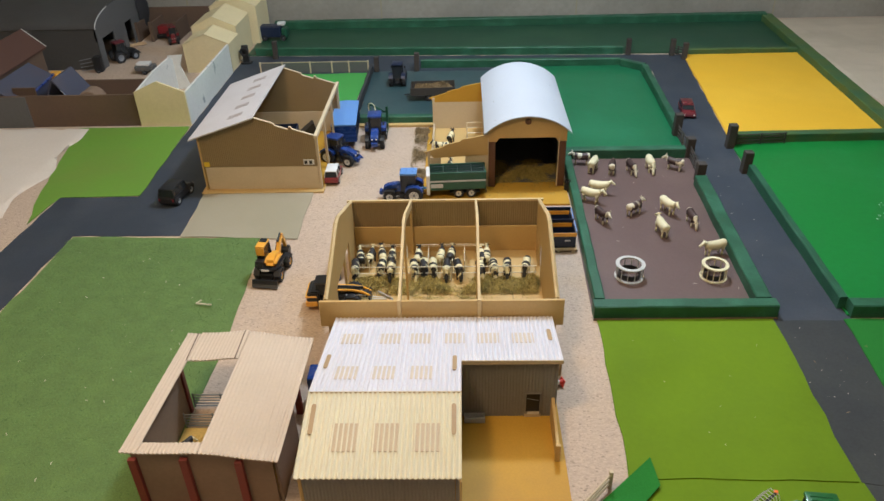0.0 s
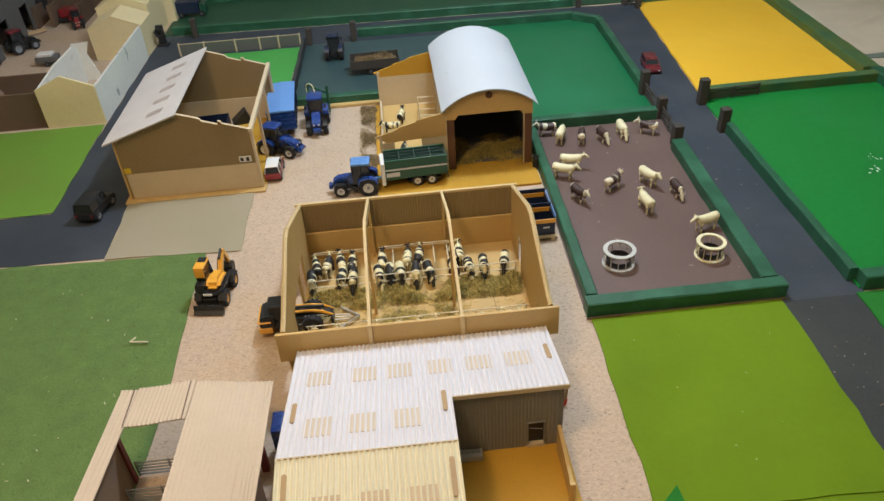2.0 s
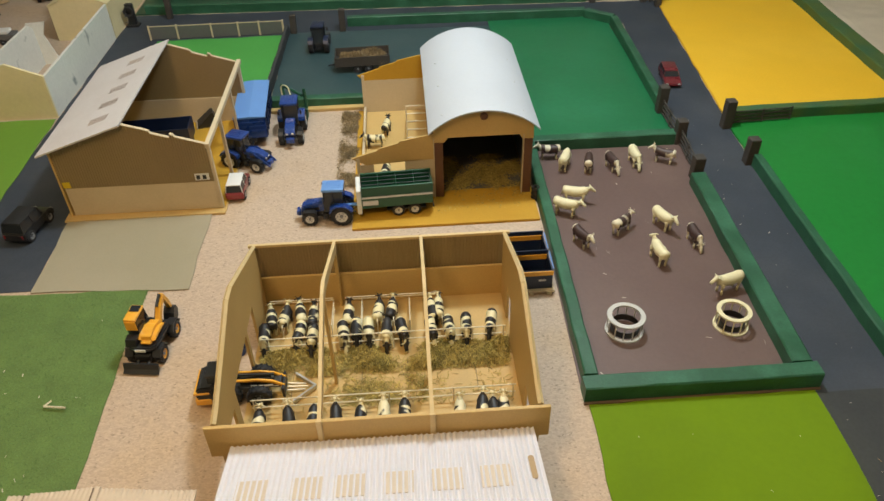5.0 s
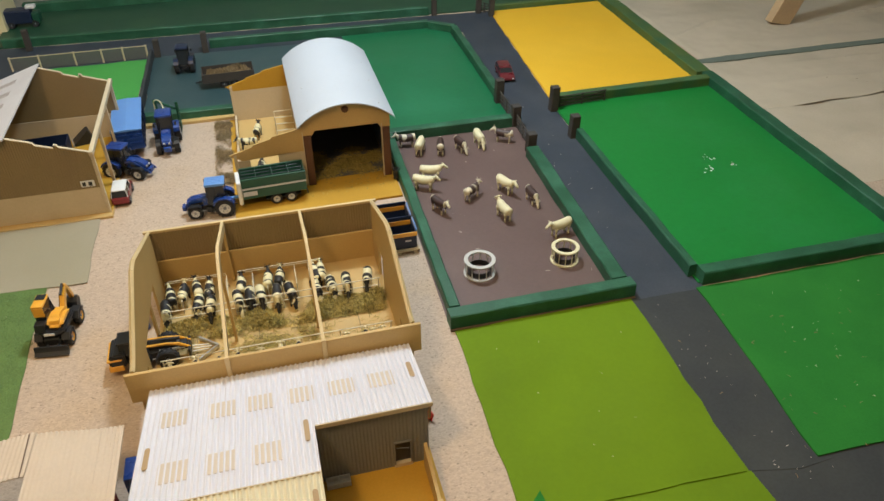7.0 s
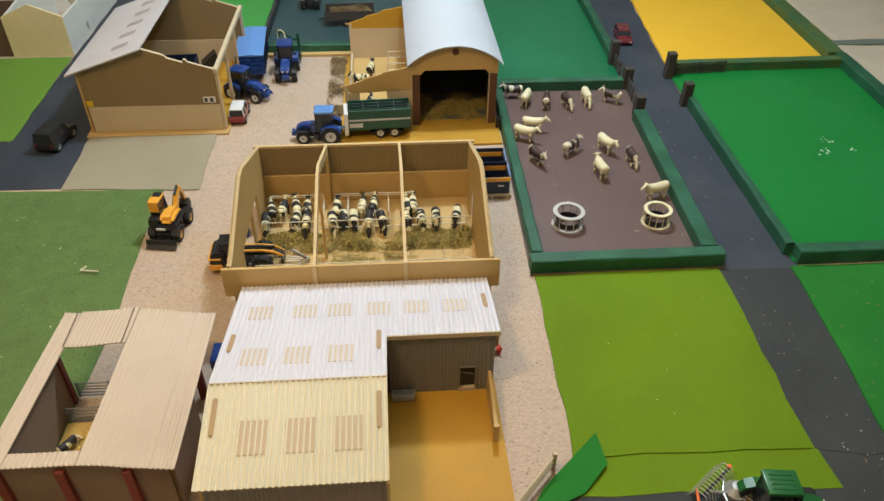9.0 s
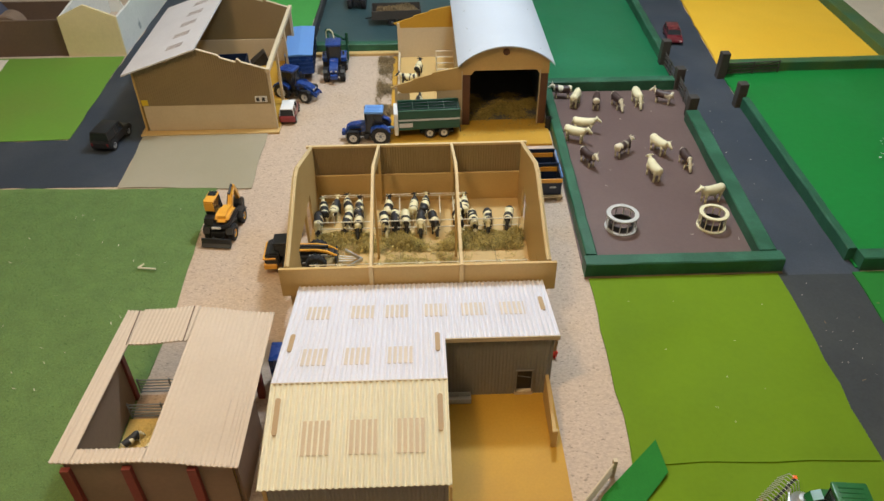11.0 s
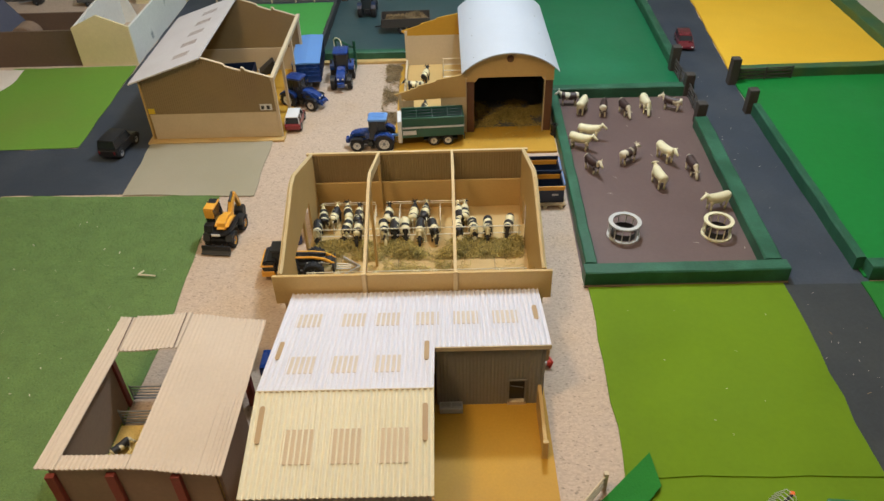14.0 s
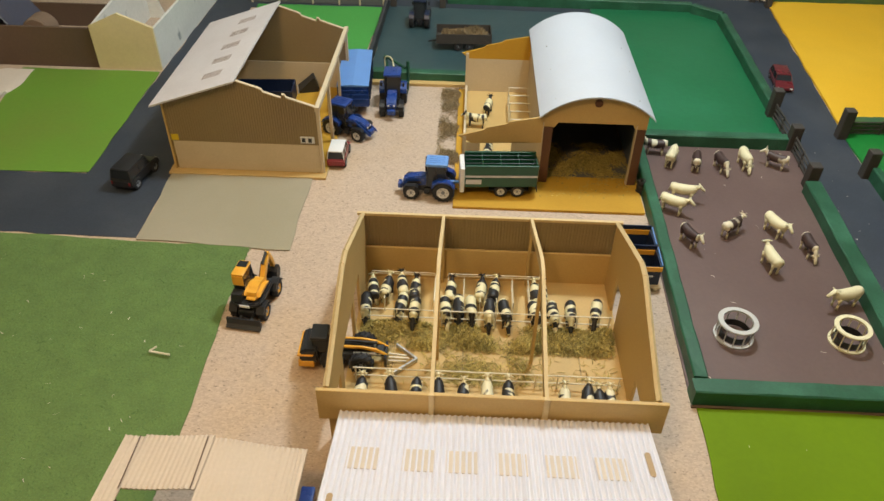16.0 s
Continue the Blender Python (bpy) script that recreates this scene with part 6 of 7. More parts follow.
def telehandler():
    t = thing("toy_loader", "yellow and black toy loader reaching into the shed", "loader", m=pose(-0.33, 0.223, 0.004, 0, 0, 1))
    for s in (-1, 1):
        for x, w in ((0.006, 0.022), (0.068, 0.031)):
            wheel(t, x, s * w, 0.025, 0.018, BLACK, 14)
    bm = bm_new(); box(bm, -0.055, 0.085, -0.016, 0.016, 0.016, 0.036, 0.004); part("chassis", bm, BLACK, t, smooth=True)
    bm = bm_new(); prism(bm, [(-0.061, 0.018), (-0.059, 0.054), (-0.050, 0.062), (-0.022, 0.062), (-0.022, 0.024)], "y", -0.034, 0.034)
    bmesh.ops.bevel(bm, geom=bm.edges[:], offset=0.004, segments=2, affect="EDGES"); part("engine_cover", bm, BLACK, t, smooth=True)
    for z, d in ((0.014, 0.017), (0.044, 0.006)):
        bm = bm_new(); prism(bm, [(-0.0635, z), (-0.0628, z + d), (-0.03, z + d), (-0.03, z)], "y", -0.0355, 0.0355)
        bmesh.ops.bevel(bm, geom=bm.edges[:], offset=0.0015, segments=1, affect="EDGES"); part("amber_band", bm, AMBER, t)
    bm = bm_new(); box(bm, -0.0645, -0.057, -0.018, 0.018, 0.036, 0.043, 0.001); part("grille", bm, GREYRAIL, t)
    bm = bm_new(); cab_shape(bm, -0.034, 0.004, 0.022, 0.019, 0.045, 0.080, 0.005); part("cab", bm, GLASS, t)
    bm = bm_new(); box(bm, -0.036, 0.0, -0.022, 0.022, 0.079, 0.086, 0.003); part("cab_roof", bm, BLACK, t)
    for s in (-1, 1):
        bm = bm_new(); prism(bm, [(0.012, 0.058), (0.07, 0.056), (0.098, 0.050), (0.122, 0.034), (0.118, 0.031), (0.094, 0.0455), (0.068, 0.0515), (0.012, 0.0535)], "y", s * 0.012 - 0.0025, s * 0.012 + 0.0025)
        bmesh.ops.bevel(bm, geom=bm.edges[:], offset=0.0008, segments=1, affect="EDGES"); part("loader_arm", bm, AMBER, t, "yellow lifting arm")
        bm = bm_new(); rod(bm, (0.05, s * 0.012, 0.036), (0.108, s * 0.012, 0.034), 0.003, 8); part("ram", bm, STEEL, t)
    bm = bm_new(); box(bm, 0.028, 0.092, -0.0075, 0.0075, 0.036, 0.052, 0.002); part("mast", bm, BLACK, t)
    bm = bm_new(); rod(bm, (0.02, 0.0, 0.0605), (0.10, 0.0, 0.0555), 0.0032, 8); part("hose", bm, BLACK, t)
    bm = bm_new(); box(bm, 0.096, 0.114, -0.014, 0.014, 0.028, 0.041, 0.003); part("linkage", bm, BLACK, t)
    bm = bm_new(); box(bm, 0.1145, 0.120, -0.026, 0.026, 0.008, 0.036, 0.002); part("carriage", bm, BLACK, t)
    for s in (-1, 0, 1):
        bm = bm_new(); rod(bm, (0.122, s * 0.010, 0.014), (0.160 + 0.006 * (s == 0), s * 0.008, 0.011), 0.0020, 6); part("tine", bm, STEEL, t)
    for s in (-1, 1):
        bm = bm_new(); prism(bm, [(0.122, 0.003), (0.122, 0.013), (0.182, 0.013), (0.182, 0.003)], "y", -0.002, 0.002)
        bmesh.ops.transform(bm, matrix=Matrix.Translation((0.182, 0, 0)) @ Matrix.Rotation(s * 0.72, 4, "Z") @ Matrix.Translation((-0.182, 0, 0)), verts=bm.verts)
        part("blade", bm, STEEL, t)


telehandler()


def rake():
    t = thing("hay_rake", "grey tined hay rake with orange ends", "implement", m=pose(0.660, -0.526, 0.0023, 0, 0, -10) @ Matrix.Scale(0.85, 4))
    bm = bm_new(); rod(bm, (0.05, 0, 0.03), (-0.03, 0, 0.03), 0.004, 8); rod(bm, (0, 0, 0.03), (0.01, 0.055, 0.03), 0.003, 8); rod(bm, (0, 0, 0.03), (0.01, -0.05, 0.03), 0.003, 8); part("frame", bm, STEEL, t)
    bm = bm_new(); lathe(bm, [(0.004, 0.012), (0.024, 0.014), (0.026, 0.03), (0.012, 0.045), (0.004, 0.046)], (0.03, 0.01, 0)); part("gearbox", bm, STEEL, t, smooth=True)
    for i in range(22):
        k = (i % 11) / 10
        p = Vector((-0.048 + 0.07 * k, -0.018 + 0.078 * k, 0)) + (Vector((0.058, -0.050, 0)) if i > 10 else Vector())
        n = Vector((-0.74, 0.67, 0))
        bm = bm_new()
        for u, v in ((p - n * 0.020 + Vector((0, 0, 0.010)), p - n * 0.008 + Vector((0, 0, 0.040))), (p - n * 0.008 + Vector((0, 0, 0.040)), p + n * 0.014 + Vector((0, 0, 0.042))), (p + n * 0.014 + Vector((0, 0, 0.042)), p + n * 0.032 + Vector((0, 0, 0.006)))):
            rod(bm, u, v, 0.0010, 5)
        part("tine", bm, GALV, t)
    bm = bm_new(); rod(bm, (-0.05, -0.02, 0.038), (0.024, 0.062, 0.038), 0.0035, 6); rod(bm, (0.008, -0.07, 0.038), (0.082, 0.012, 0.038), 0.0035, 6); part("tine_bar", bm, BLACK, t)
    bm = bm_new(); box(bm, -0.056, -0.05, -0.06, 0.012, 0.014, 0.022, 0.002); part("end_bar", bm, ORANGE, t, "orange end bar")
    bm = bm_new(); box(bm, 0.018, 0.028, 0.058, 0.068, 0.034, 0.042, 0.002); part("end_cap", bm, ORANGE, t, "orange cap")
    bm = bm_new(); box(bm, 0.02, 0.03, -0.052, -0.042, 0.03, 0.04, 0.002); part("end_cap", bm, ORANGE, t, "orange cap")
    for i in range(8):
        bm = bm_new(); rod(bm, (-0.06, -0.056 + i * 0.009, 0.0), (-0.057, -0.056 + i * 0.009, 0.018), 0.0012, 5); part("tine", bm, BLACK, t)


rake()
# far dark vehicles
t = thing("toy_lorry", "dark green toy lorry with a white cab roof", "lorry", m=pose(-1.06, 2.87, 0.006))
bm = bm_new(); box(bm, -0.085, 0.05, -0.035, 0.035, 0.02, 0.085, 0.006); part("body", bm, NAVY, t)
bm = bm_new(); box(bm, 0.052, 0.085, -0.033, 0.033, 0.015, 0.07, 0.006); part("cab", bm, DGREEN, t)
bm = bm_new(); box(bm, 0.03, 0.075, -0.02, 0.02, 0.0855, 0.102, 0.004); part("cab_roof", bm, WHITE, t)
for s in (-1, 1):
    for x in (-0.05, 0.06):
        wheel(t, x, s * 0.03, 0.017, 0.012, BLACK)
t = thing("toy_harvester", "red toy harvesting machine in a storage bay", "machine", m=pose(-1.745, 2.985, 0) @ Matrix.Scale(0.85, 4))
bm = bm_new(); box(bm, -0.05, 0.05, -0.035, 0.04, 0.025, 0.085, 0.006); part("body", bm, RED, t)
bm = bm_new(); box(bm, -0.055, 0.055, -0.06, -0.036, 0.008, 0.035, 0.004); part("header", bm, BLACK, t)
for s in (-1, 1):
    wheel(t, s * 0.035, 0.0, 0.025, 0.014, RIM)
t = thing("toy_trailer", "white topped toy trailer in the walled yard", "trailer", "toy trailers", m=pose(-1.63, 2.31, 0.0))
bm = bm_new(); box(bm, -0.05, 0.05, -0.03, 0.03, 0.02, 0.045, 0.003); part("body", bm, SLATEWALL, t)
bm = bm_new(); box(bm, -0.04, 0.03, -0.025, 0.025, 0.0455, 0.06, 0.004); part("cover", bm, WHITE, t)
for s in (-1, 1):
    wheel(t, 0.0, s * 0.025, 0.014, 0.01, BLACK)


# ---------- toy cattle: plain figures, one mesh each ----------
def patch_mat(name, dark, light, scale, cut, stretch=(1.0, 0.45, 0.55), pied=False):
    m = bpy.data.materials.new(name)
    m.use_nodes = True
    n, l = m.node_tree.nodes, m.node_tree.links
    b = n["Principled BSDF"]; b.inputs["Roughness"].default_value = 0.5
    tc, oi = n.new("ShaderNodeTexCoord"), n.new("ShaderNodeObjectInfo")
    sc = n.new("ShaderNodeMath"); sc.operation = "MULTIPLY"; sc.inputs[1].default_value = 37.0
    l.new(oi.outputs["Random"], sc.inputs[0])
    add = n.new("ShaderNodeVectorMath"); add.operation = "ADD"
    l.new(tc.outputs["Object"], add.inputs[0]); l.new(sc.outputs[0], add.inputs[1])
    mp = n.new("ShaderNodeMapping"); mp.inputs["Scale"].default_value = stretch
    l.new(add.outputs[0], mp.inputs[0])
    nz = n.new("ShaderNodeTexNoise"); nz.inputs["Scale"].default_value, nz.inputs["Detail"].default_value = scale, 1.0
    l.new(mp.outputs[0], nz.inputs["Vector"])
    r = n.new("ShaderNodeMapRange"); r.inputs[1].default_value, r.inputs[2].default_value = cut - 0.012, cut + 0.012
    l.new(nz.outputs[0], r.inputs[0])
    mx = n.new("ShaderNodeMix"); mx.data_type = "RGBA"
    mx.inputs[6].default_value, mx.inputs[7].default_value = (*dark, 1), (*light, 1)
    fac = r.outputs[0]
    if pied:
        # pale head, rump and legs on a dark body
        sep = n.new("ShaderNodeSeparateXYZ"); l.new(tc.outputs["Object"], sep.inputs[0])
        wob = n.new("ShaderNodeMath"); wob.operation = "MULTIPLY_ADD"; wob.inputs[1].default_value, wob.inputs[2].default_value = 0.02, -0.01
        l.new(nz.outputs[0], wob.inputs[0])
        for axis, sign, limit in ((0, 1, 0.024), (0, -1, 0.029), (2, -1, -0.020)):
            k = n.new("ShaderNodeMath"); k.operation = "MULTIPLY_ADD"; k.inputs[1].default_value = sign
            l.new(sep.outputs[axis], k.inputs[0]); l.new(wob.outputs[0], k.inputs[2])
            g = n.new("ShaderNodeMath"); g.operation = "GREATER_THAN"; g.inputs[1].default_value = limit
            l.new(k.outputs[0], g.inputs[0])
            mxm = n.new("ShaderNodeMath"); mxm.operation = "MAXIMUM"
            l.new(fac, mxm.inputs[0]); l.new(g.outputs[0], mxm.inputs[1]); fac = mxm.outputs[0]
    l.new(fac, mx.inputs[0])
    l.new(mx.outputs[2], b.inputs["Base Color"])
    return m


# The shed's yellow bounce light is put into the white of these figures.
FRIESIAN = patch_mat("black_warmlit_white_figure", (0.018, 0.017, 0.018), (0.72, 0.65, 0.40), 62, 0.505, (1.0, 0.22, 0.3))
WHITEFACE = patch_mat("white_faced_figure", (0.018, 0.017, 0.018), (0.72, 0.65, 0.43), 40, 0.56, pied=True)
HEREFORD = patch_mat("brown_white_figure", (0.055, 0.030, 0.026), (0.70, 0.63, 0.46), 26, 0.66, pied=True)


def cow_mesh(name, material, graze, horns=True):
    """Nose towards +x, 76 mm long."""
    bm = bm_new()

    def loft(secs, seg=10):
        rings = []
        for x, y, z, ry, rz in secs:
            rings.append([bm.verts.new((x, y + ry * math.cos(2 * math.pi * i / seg), z + rz * math.sin(2 * math.pi * i / seg))) for i in range(seg)])
        for a, b in zip(rings, rings[1:]):
            for i in range(seg):
                bm.faces.new((a[i], b[i], b[(i + 1) % seg], a[(i + 1) % seg]))
        bm.faces.new(rings[0]), bm.faces.new(rings[-1][::-1])
    loft([(-0.035, 0, 0.036, 0.003, 0.004), (-0.0335, 0, 0.0355, 0.0095, 0.0095), (-0.027, 0, 0.034, 0.0128, 0.0125), (-0.018, 0, 0.0325, 0.0118, 0.0130), (-0.006, 0, 0.0310, 0.0136, 0.0138), (0.008, 0, 0.0320, 0.0120, 0.0132), (0.018, 0, 0.034, 0.0112, 0.0132), (0.024, 0, 0.0355, 0.0082, 0.0105), (0.028, 0, 0.037, 0.0055, 0.008)], 12)
    if graze:
        loft([(0.018, 0, 0.037, 0.006, 0.009), (0.03, 0, 0.031, 0.005, 0.007), (0.037, 0, 0.022, 0.0045, 0.006)])
        loft([(0.033, 0, 0.024, 0.003, 0.004), (0.036, 0, 0.022, 0.0055, 0.0055), (0.042, 0, 0.012, 0.0042, 0.0045), (0.045, 0, 0.006, 0.0035, 0.003)])
        hd = (0.037, 0.024)
    else:
        loft([(0.018, 0, 0.037, 0.006, 0.010), (0.029, 0, 0.042, 0.0048, 0.007), (0.034, 0, 0.046, 0.004, 0.0055)])
        loft([(0.029, 0, 0.048, 0.003, 0.004), (0.033, 0, 0.047, 0.0056, 0.0056), (0.041, 0, 0.041, 0.0042, 0.0045), (0.047, 0, 0.037, 0.0036, 0.003)])
        hd = (0.033, 0.050)
    for s in (-1, 1):
        rod(bm, (hd[0] - 0.001, s * 0.004, hd[1]), (hd[0] - 0.003, s * 0.011, hd[1] - 0.001), 0.0022, 6, 0.0008)
        if horns:
            rod(bm, (hd[0] - 0.001, s * 0.003, hd[1] + 0.003), (hd[0], s * 0.008, hd[1] + 0.007), 0.0012, 5, 0.0004)
        for x, dx in ((-0.025, 0.002), (0.018, -0.001)):
            rod(bm, (x, s * 0.008, 0.030), (x + dx * 0.5, s * 0.0075, 0.014), 0.0048, 7, 0.0026)
            rod(bm, (x + dx * 0.5, s * 0.0075, 0.014), (x + dx, s * 0.0075, 0.0), 0.0025, 7, 0.0028)
    rod(bm, (-0.033, 0, 0.041), (-0.0365, 0.001, 0.02), 0.0013, 5, 0.0016)
    bmesh.ops.create_icosphere(bm, subdivisions=1, radius=0.0042, matrix=Matrix.Translation((-0.017, 0, 0.021)))
    bmesh.ops.recalc_face_normals(bm, faces=bm.faces)
    me = bpy.data.meshes.new(name)
    bm.to_mesh(me); bm.free()
    me.materials.append(material)
    me.polygons.foreach_set("use_smooth", [True] * len(me.polygons))
    return me


FR_UP, FR_DOWN = cow_mesh("friesian_up", FRIESIAN, False), cow_mesh("friesian_down", FRIESIAN, True, False)
WF_UP, WF_DOWN = cow_mesh("white_faced_up", WHITEFACE, False), cow_mesh("white_faced_down", WHITEFACE, True)
CR_UP, CR_DOWN = cow_mesh("cream_up", IVORY, False, False), cow_mesh("cream_down", IVORY, True)
HE_UP, HE_DOWN = cow_mesh("hereford_up", HEREFORD, False), cow_mesh("hereford_down", HEREFORD, True)


def cow(me, x, y, z, turn, label, group, size=1.0):
    o = new("toy_cow", me)
    o.matrix_basis = pose(x, y, z, 0, 0, turn) @ Matrix.Scale(size, 4)
    return tagged(o, label, "toy cow", group)


BW, CRM, BRW = "black and white plastic toy cow", "cream plastic toy cow", "brown and white plastic toy cow"
field = (
    (HE_UP, 0.512, 1.118, 175, BW + " by the hedge"), (CR_DOWN, 0.553, 1.062, 65, CRM + " by the hedge"), (HE_DOWN, 0.622, 1.045, 76, BRW + " by the hedge"),
    (HE_DOWN, 0.694, 1.035, -78, BRW + " grazing the brown field"), (CR_DOWN, 0.768, 1.055, -88, CRM + " grazing the brown field"), (HE_UP, 0.858, 1.062, 150, BRW + " near the gate"),
    (CR_UP, 0.548, 0.870, -14, CRM + " standing on the brown field"), (CR_UP, 0.510, 0.812, -30, CRM + " standing on the brown field"), (HE_UP, 0.524, 0.672, -66, BRW + " standing on the brown field"),
    (HE_UP, 0.643, 0.722, 36, BRW + " standing on the brown field"), (CR_UP, 0.758, 0.728, -66, CRM + " standing on the brown field"), (CR_UP, 0.703, 0.590, 100, CRM + " standing on the brown field"),
    (HE_DOWN, 0.818, 0.648, -86, BRW + " standing on the brown field"), (CR_UP, 0.833, 0.458, 198, CRM + " near the ring feeder"),
)
for me, x, y, a, lab in field:
    cow(me, x, y, 0.005, a, lab, "cattle on the brown field", 1.14 if me in (CR_UP, CR_DOWN) else 1.04)
rnd = random.Random(12)
for x in (-0.272, -0.194, -0.162, -0.092, -0.063, -0.035, 0.006, 0.042, 0.108, 0.149, 0.188, 0.245):
    cow(FR_DOWN, x, 0.362 + rnd.uniform(-0.008, 0.008), 0.004, -90 + rnd.uniform(-12, 12), BW + " feeding at the straw", "cattle in the shed")
for x in (-0.262, -0.231, -0.196, -0.165, -0.083, -0.013, 0.018, 0.113, 0.128):
    cow(FR_UP, x, 0.428 + rnd.uniform(-0.008, 0.008), 0.004, 90 + rnd.uniform(-10, 10), BW + " in a cubicle", "cattle in the shed")
for x in (-0.253, -0.192, -0.143, -0.097, -0.048, 0.0, 0.042, 0.154, 0.2, 0.224, 0.243):
    cow(WF_UP if rnd.random() < 0.75 else FR_DOWN, x, 0.119 + rnd.uniform(-0.012, 0.006), 0.004, 90 + rnd.uniform(-10, 10), BW + " behind the feed rail", "cattle in the shed")
cow(FR_UP, -0.032, 1.235, 0.0095, 176, BW + " in the lean-to", "cattle in the lean-to")
cow(FR_UP, 0.008, 1.325, 0.0095, 78, BW + " in the lean-to", "cattle in the lean-to")
cow(FR_UP, 0.006, 1.045, 0.0095, 80, BW + " in the lean-to doorway", "cattle in the lean-to")
for x, y, a in ((-0.572, -0.335, 55), (-0.535, -0.365, 62)):
    o = cow(WF_DOWN, x, y, 0.006, a, "black and white toy calf on straw", "calves", 0.66)


# ---------- ring feeders ----------
def ring_feeder(x, y, material, label, size=1.0):
    t = thing("ring_feeder", label, "feeder", "ring feeders", m=pose(x, y, 0.005) @ Matrix.Diagonal((size, size, 0.92, 1)))
    R = 0.044
    bm = bm_new(); lathe(bm, [(R - 0.011, 0.046), (R, 0.046), (R + 0.001, 0.049), (R, 0.051), (R - 0.011, 0.051)], (0, 0, 0), "z", 40); part("top_ring", bm, material, t, smooth=True)
    bm = bm_new(); lathe(bm, [(R - 0.007, 0.0), (R + 0.001, 0.0), (R + 0.001, 0.004), (R - 0.007, 0.004)], (0, 0, 0), "z", 40); part("base_ring", bm, material, t, smooth=True)
    bm = bm_new(); lathe(bm, [(R - 0.012, 0.004), (R - 0.0105, 0.004), (R - 0.0105, 0.022), (R - 0.012, 0.022)], (0, 0, 0), "z", 32); part("skirt", bm, BLACK, t, smooth=True)
    for i in range(12):
        a = 2 * math.pi * i / 12 + 0.2
        bm = bm_new(); rod(bm, ((R - 0.004) * math.cos(a), (R - 0.004) * math.sin(a), 0.004), ((R - 0.004) * math.cos(a), (R - 0.004) * math.sin(a), 0.046), 0.0016, 6); part("bar", bm, material, t)


ring_feeder(0.553, 0.345, GALV, "grey plastic toy ring feeder on the brown field", 0.98)
ring_feeder(0.801, 0.340, IVORY, "cream toy ring feeder on the brown field", 0.88)


# ---------- straw and hay ----------
def straw(name, n, area, height, label, seed, material=None, length=0.016, bands=None):
    rnd = random.Random(seed)
    verts, faces = [], []
    x0, x1, y0, y1, z = area
    for _ in range(n):
        for _try in range(20):
            x, y = rnd.uniform(x0, x1), rnd.uniform(y0, y1)
            d = 0.5 + noise.noise(Vector((x * 14, y * 14, seed)))
            edge = min(1, min(x - x0, x1 - x, y - y0, y1 - y) / (0.2 * min(x1 - x0, y1 - y0)) + 0.15)
            if rnd.random() < d * d * 1.5 * edge:
                break
        top = height * max(0.1, d) * edge
        a, l = rnd.uniform(0, 6.28), length * rnd.uniform(0.4, 1.2)
        h0, h1, hm = z + rnd.random() * top, z + rnd.random() * top, z + rnd.random() * top * 1.15
        w = rnd.uniform(0.0004, 0.0008)
        dx, dy = math.cos(a), math.sin(a)
        b = rnd.uniform(-0.5, 0.5)
        p = [(x - dx * l / 2, y - dy * l / 2, h0), (x + b * dy * l * 0.3, y - b * dx * l * 0.3, hm), (x + dx * l / 2, y + dy * l / 2, h1)]
        k = len(verts)
        for q in p:
            verts += [(q[0] - dy * w, q[1] + dx * w, q[2]), (q[0] + dy * w, q[1] - dx * w, q[2] + w)]
        faces += [(k, k + 1, k + 3, k + 2), (k + 2, k + 3, k + 5, k + 4)]
    me = bpy.data.meshes.new(name)
    me.from_pydata(verts, [], faces)
    me.materials.append(material or STRAW)
    return tagged(new(name, me), label, "straw", "", "stuff")


straw("straw", 12500, (-0.28, 0.28, 0.258, 0.345, 0.0045), 0.026, "loose greenish straw along the feed passage", 31)
straw("straw", 1000, (-0.09, 0.09, 0.165, 0.262, 0.0045), 0.010, "thin patch of greenish straw on the passage floor", 32)
straw("straw", 420, (-0.27, 0.28, 0.16, 0.262, 0.0045), 0.004, "sparse straw on the passage floor", 42)
straw("hay", 5500, (0.16, 0.42, 0.955, 1.15, 0.009), 0.022, "heap of loose hay inside the barn", 33, length=0.022)
straw("hay", 260, (0.13, 0.42, 0.85, 1.0, 0.0085), 0.003, "thin scattered hay on the base board", 34, length=0.007)
straw("hay", 5200, (-0.150, -0.072, 1.00, 1.53, 0.0015), 0.014, "trail of loose brown hay beside the lean-to", 35, OLDHAY, 0.010)
straw("hay", 3500, (-0.175, 0.01, 1.822, 1.908, 0.0385), 0.055, "old hay piled on the far trailer", 36, OLDHAY)
straw("straw", 1500, (-0.60, -0.35, -0.45, -0.28, 0.0065), 0.004, "yellow straw on the calf house floor", 37, STRAWMAT)
straw("straw", 60, (0.92, 1.6, -0.5, 0.05, 0.0065), 0.002, "scattered straw scraps on the cards", 38, OLDHAY, 0.010)
straw("straw", 9, (0.45, 0.88, -0.4, 0.1, 0.0052), 0.0015, "pale scraps on the lime field", 41, PAPER, 0.006)
straw("straw", 14, (0.47, 0.88, 0.2, 1.1, 0.0052), 0.002, "scattered straw scraps on the brown field", 39, PAPER, 0.012)
straw("straw", 45, (-1.25, -0.62, -0.5, 0.58, 0.009), 0.003, "scattered pale scraps on the grass mat", 40, PAPER, 0.010)

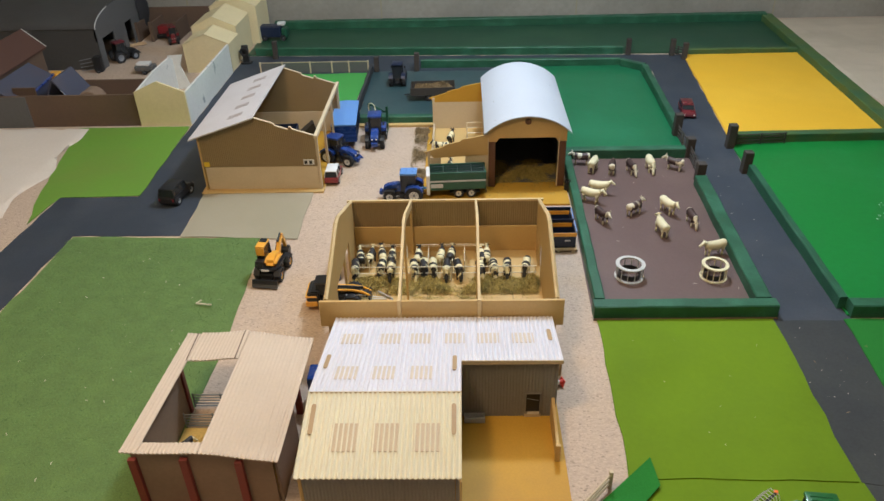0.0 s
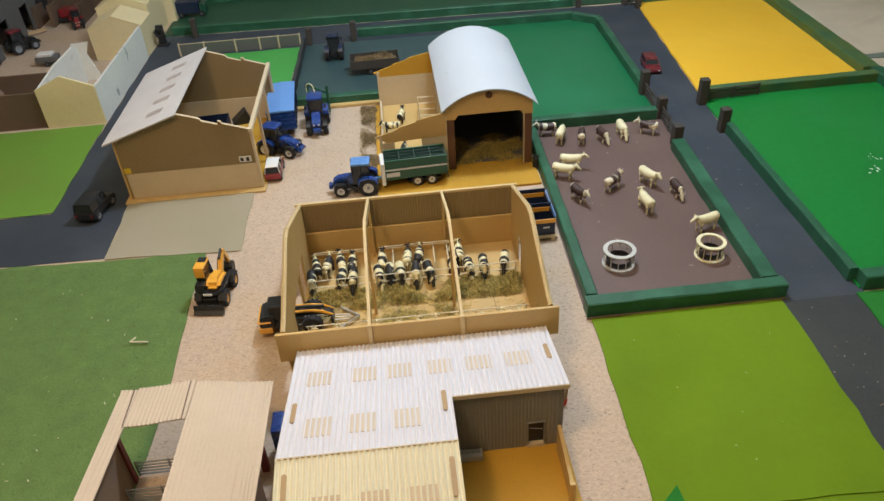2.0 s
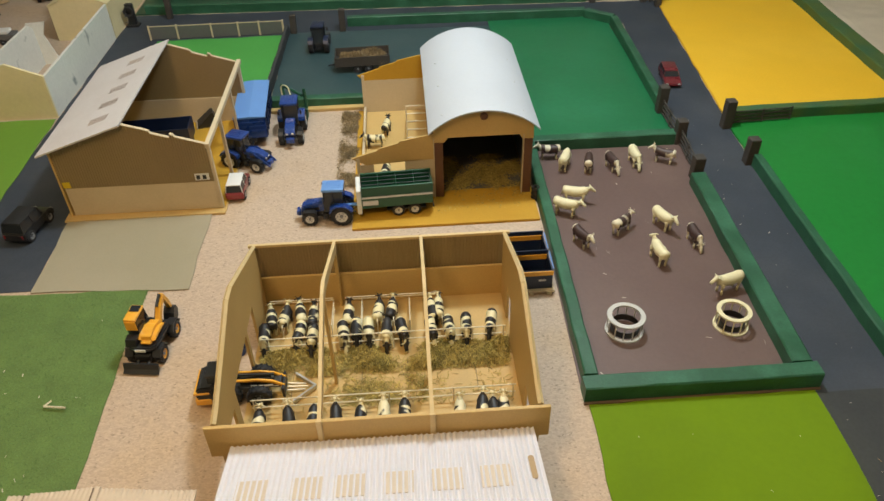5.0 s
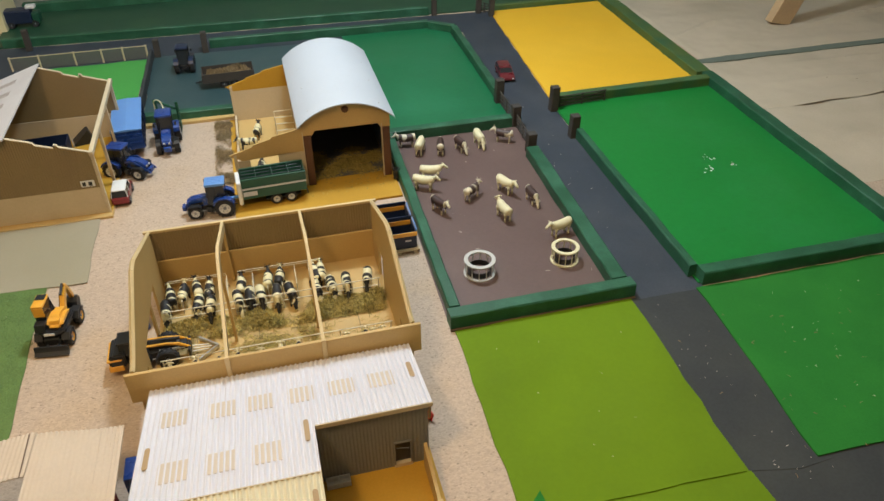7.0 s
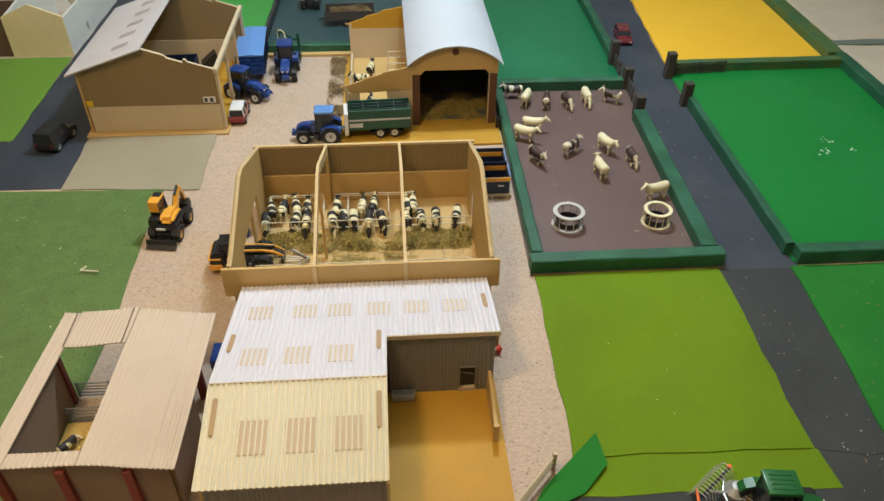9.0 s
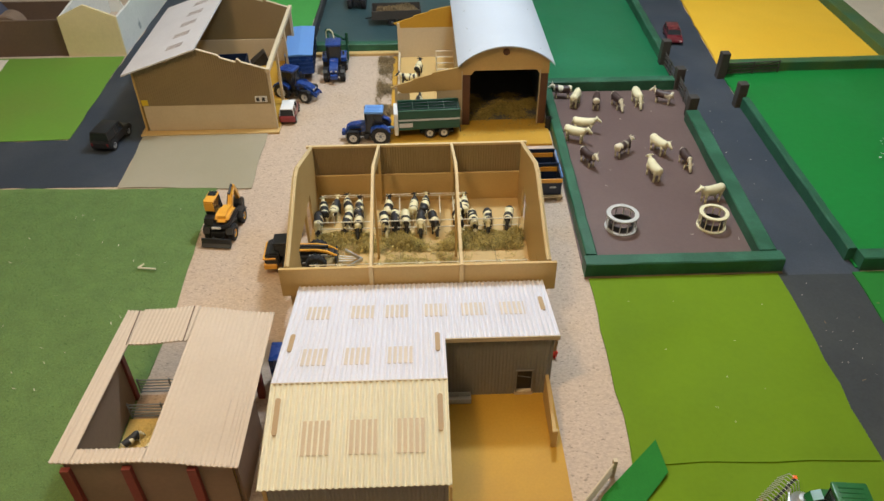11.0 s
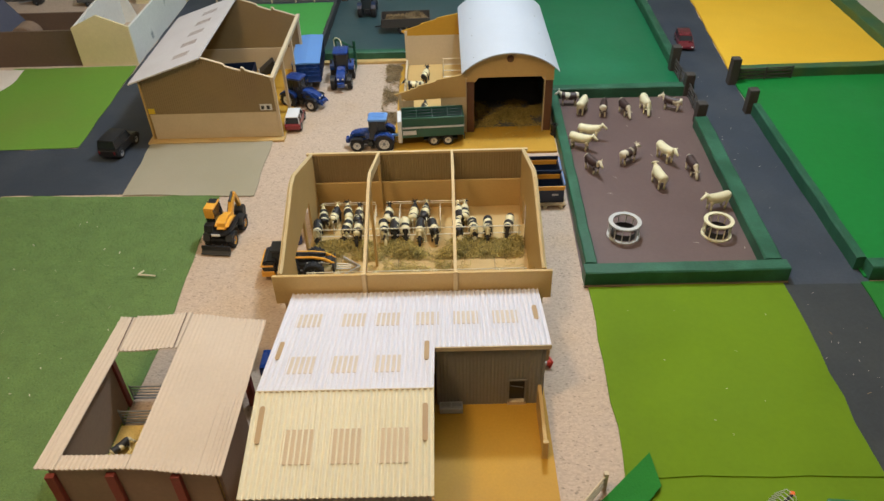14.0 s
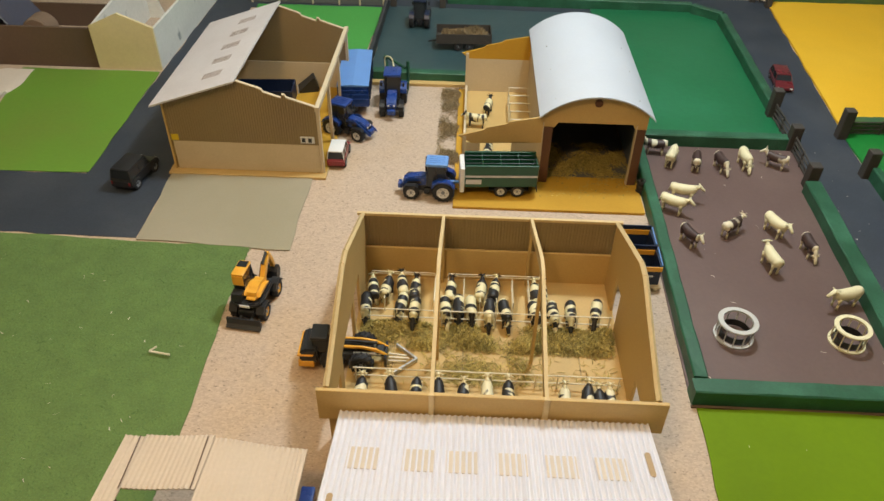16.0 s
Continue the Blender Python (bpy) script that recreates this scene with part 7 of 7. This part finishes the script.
straw("straw", 34, (0.90, 1.07, -0.62, 0.10, 0.0026), 0.0015, "pale scraps on the grey card roadway", 43, PAPER, 0.004)
straw("straw", 30, (1.10, 1.60, -0.42, 0.08, 0.0065), 0.0015, "pale scraps on the green felt", 44, PAPER, 0.005)
straw("straw", 26, (0.95, 1.12, 0.20, 1.35, 0.0020), 0.0012, "pale scraps on the hedged lane", 45, PAPER, 0.004)
straw("debris", 16, (1.95, 3.0, 0.55, 1.45, 0.014), 0.002, "small dark crumbs on the dust sheet", 46, POSTDARK, 0.012)

# ---------- small clutter ----------
t = thing("split_stick", "pale split wooden stick lying on the grass", "stick")
bm = bm_new(); rod(bm, (-0.722, 0.219, 0.010), (-0.675, 0.211, 0.0105), 0.0025, 6); rod(bm, (-0.722, 0.219, 0.010), (-0.710, 0.232, 0.012), 0.0021, 6); part("stick", bm, PALERAIL, t)
t = thing("blue_bin", "small blue plastic bin beside the calf house", "bin")
bm = bm_new(); box(bm, -0.316, -0.292, -0.195, -0.14, 0.0, 0.09, 0.003); part("bin_body", bm, BLUE, t)
t = thing("blue_drum", "small blue drum by the shed doorway", "drum")
bm = bm_new(); lathe(bm, [(0.0001, 0), (0.011, 0), (0.012, 0.004), (0.012, 0.03), (0.011, 0.034), (0.0001, 0.034)], (-0.328, 0.352, 0.0)); part("drum_body", bm, BLUE, t, smooth=True)
t = thing("tyre_stack", "stack of black toy tyres beside the barn", "tyres")
for k in range(3):
    bm = bm_new(); lathe(bm, [(0.006, 0.001), (0.011, 0.0), (0.013, 0.005), (0.013, 0.009), (0.011, 0.014), (0.006, 0.013)], (0.437, 0.905, 0.0 + k * 0.0145)); part("tyre", bm, RUBBER, t, smooth=True)
t = thing("green_card_scrap", "bent scrap of mid green card", "card")
bm = bm_new()
vs = [bm.verts.new(p) for p in ((0.459, -0.372, 0.022), (0.467, -0.440, 0.013), (0.412, -0.497, 0.0085), (0.355, -0.52, 0.0075), (0.34, -0.585, 0.0065), (0.265, -0.585, 0.0065), (0.335, -0.482, 0.0085))]
bm.faces.new(vs)
ext = bmesh.ops.extrude_face_region(bm, geom=bm.faces[:])
for v in ext["geom"]:
    if isinstance(v, bmesh.types.BMVert):
        v.co.z -= 0.0015
part("card", bm, MIDGREEN, t)
t = thing("wooden_hurdle", "pale wooden toy hurdle leaning outwards", "fence")
for k in range(3):
    bm = bm_new(); rod(bm, (0.362, -0.436, 0.015 + k * 0.013), (0.248, -0.560, 0.012 + k * 0.013), 0.0025, 6); part("rail", bm, MDFPALE, t)
for x, y in ((0.362, -0.436), (0.248, -0.560)):
    bpart("post", (x - 0.004, x + 0.004, y - 0.004, y + 0.004, 0, 0.05), MDFPALE, t)
t = thing("slatted_crate", "dark grey slatted crate beside the hedge", "crate")
for k in range(5):
    bpart("slat", (1.885, 1.955, 0.14, 0.144, 0.004 + k * 0.011, 0.011 + k * 0.011), SLATEWALL, t)
for x in (1.887, 1.951):
    bpart("upright", (x, x + 0.004, 0.1442, 0.17, 0, 0.06), SLATEWALL, t)
for k in range(5):
    bpart("slat", (1.885, 1.955, 0.1702, 0.174, 0.004 + k * 0.011, 0.011 + k * 0.011), SLATEWALL, t)
# chipped white flecks on the green field board
rnd = random.Random(8)
bm = bm_new()
for cx, cy, n in ((1.50, 0.75, 9), (1.46, 0.69, 7), (1.56, 0.70, 5)):
    for _ in range(n):
        x, y, r, a = cx + rnd.gauss(0, 0.012), cy + rnd.gauss(0, 0.012), rnd.uniform(0.002, 0.006), rnd.uniform(0, 3)
        prism(bm, [(x + r * math.cos(a + k) * rnd.uniform(0.4, 1), y + r * math.sin(a + k) * rnd.uniform(0.4, 1)) for k in (0, 1.3, 2.6, 3.9, 5.2)], "z", 0.006, 0.0068)
solid("paint_flecks", bm, WHITE, "white chipped flecks on the green board", "flecks", "", "stuff")
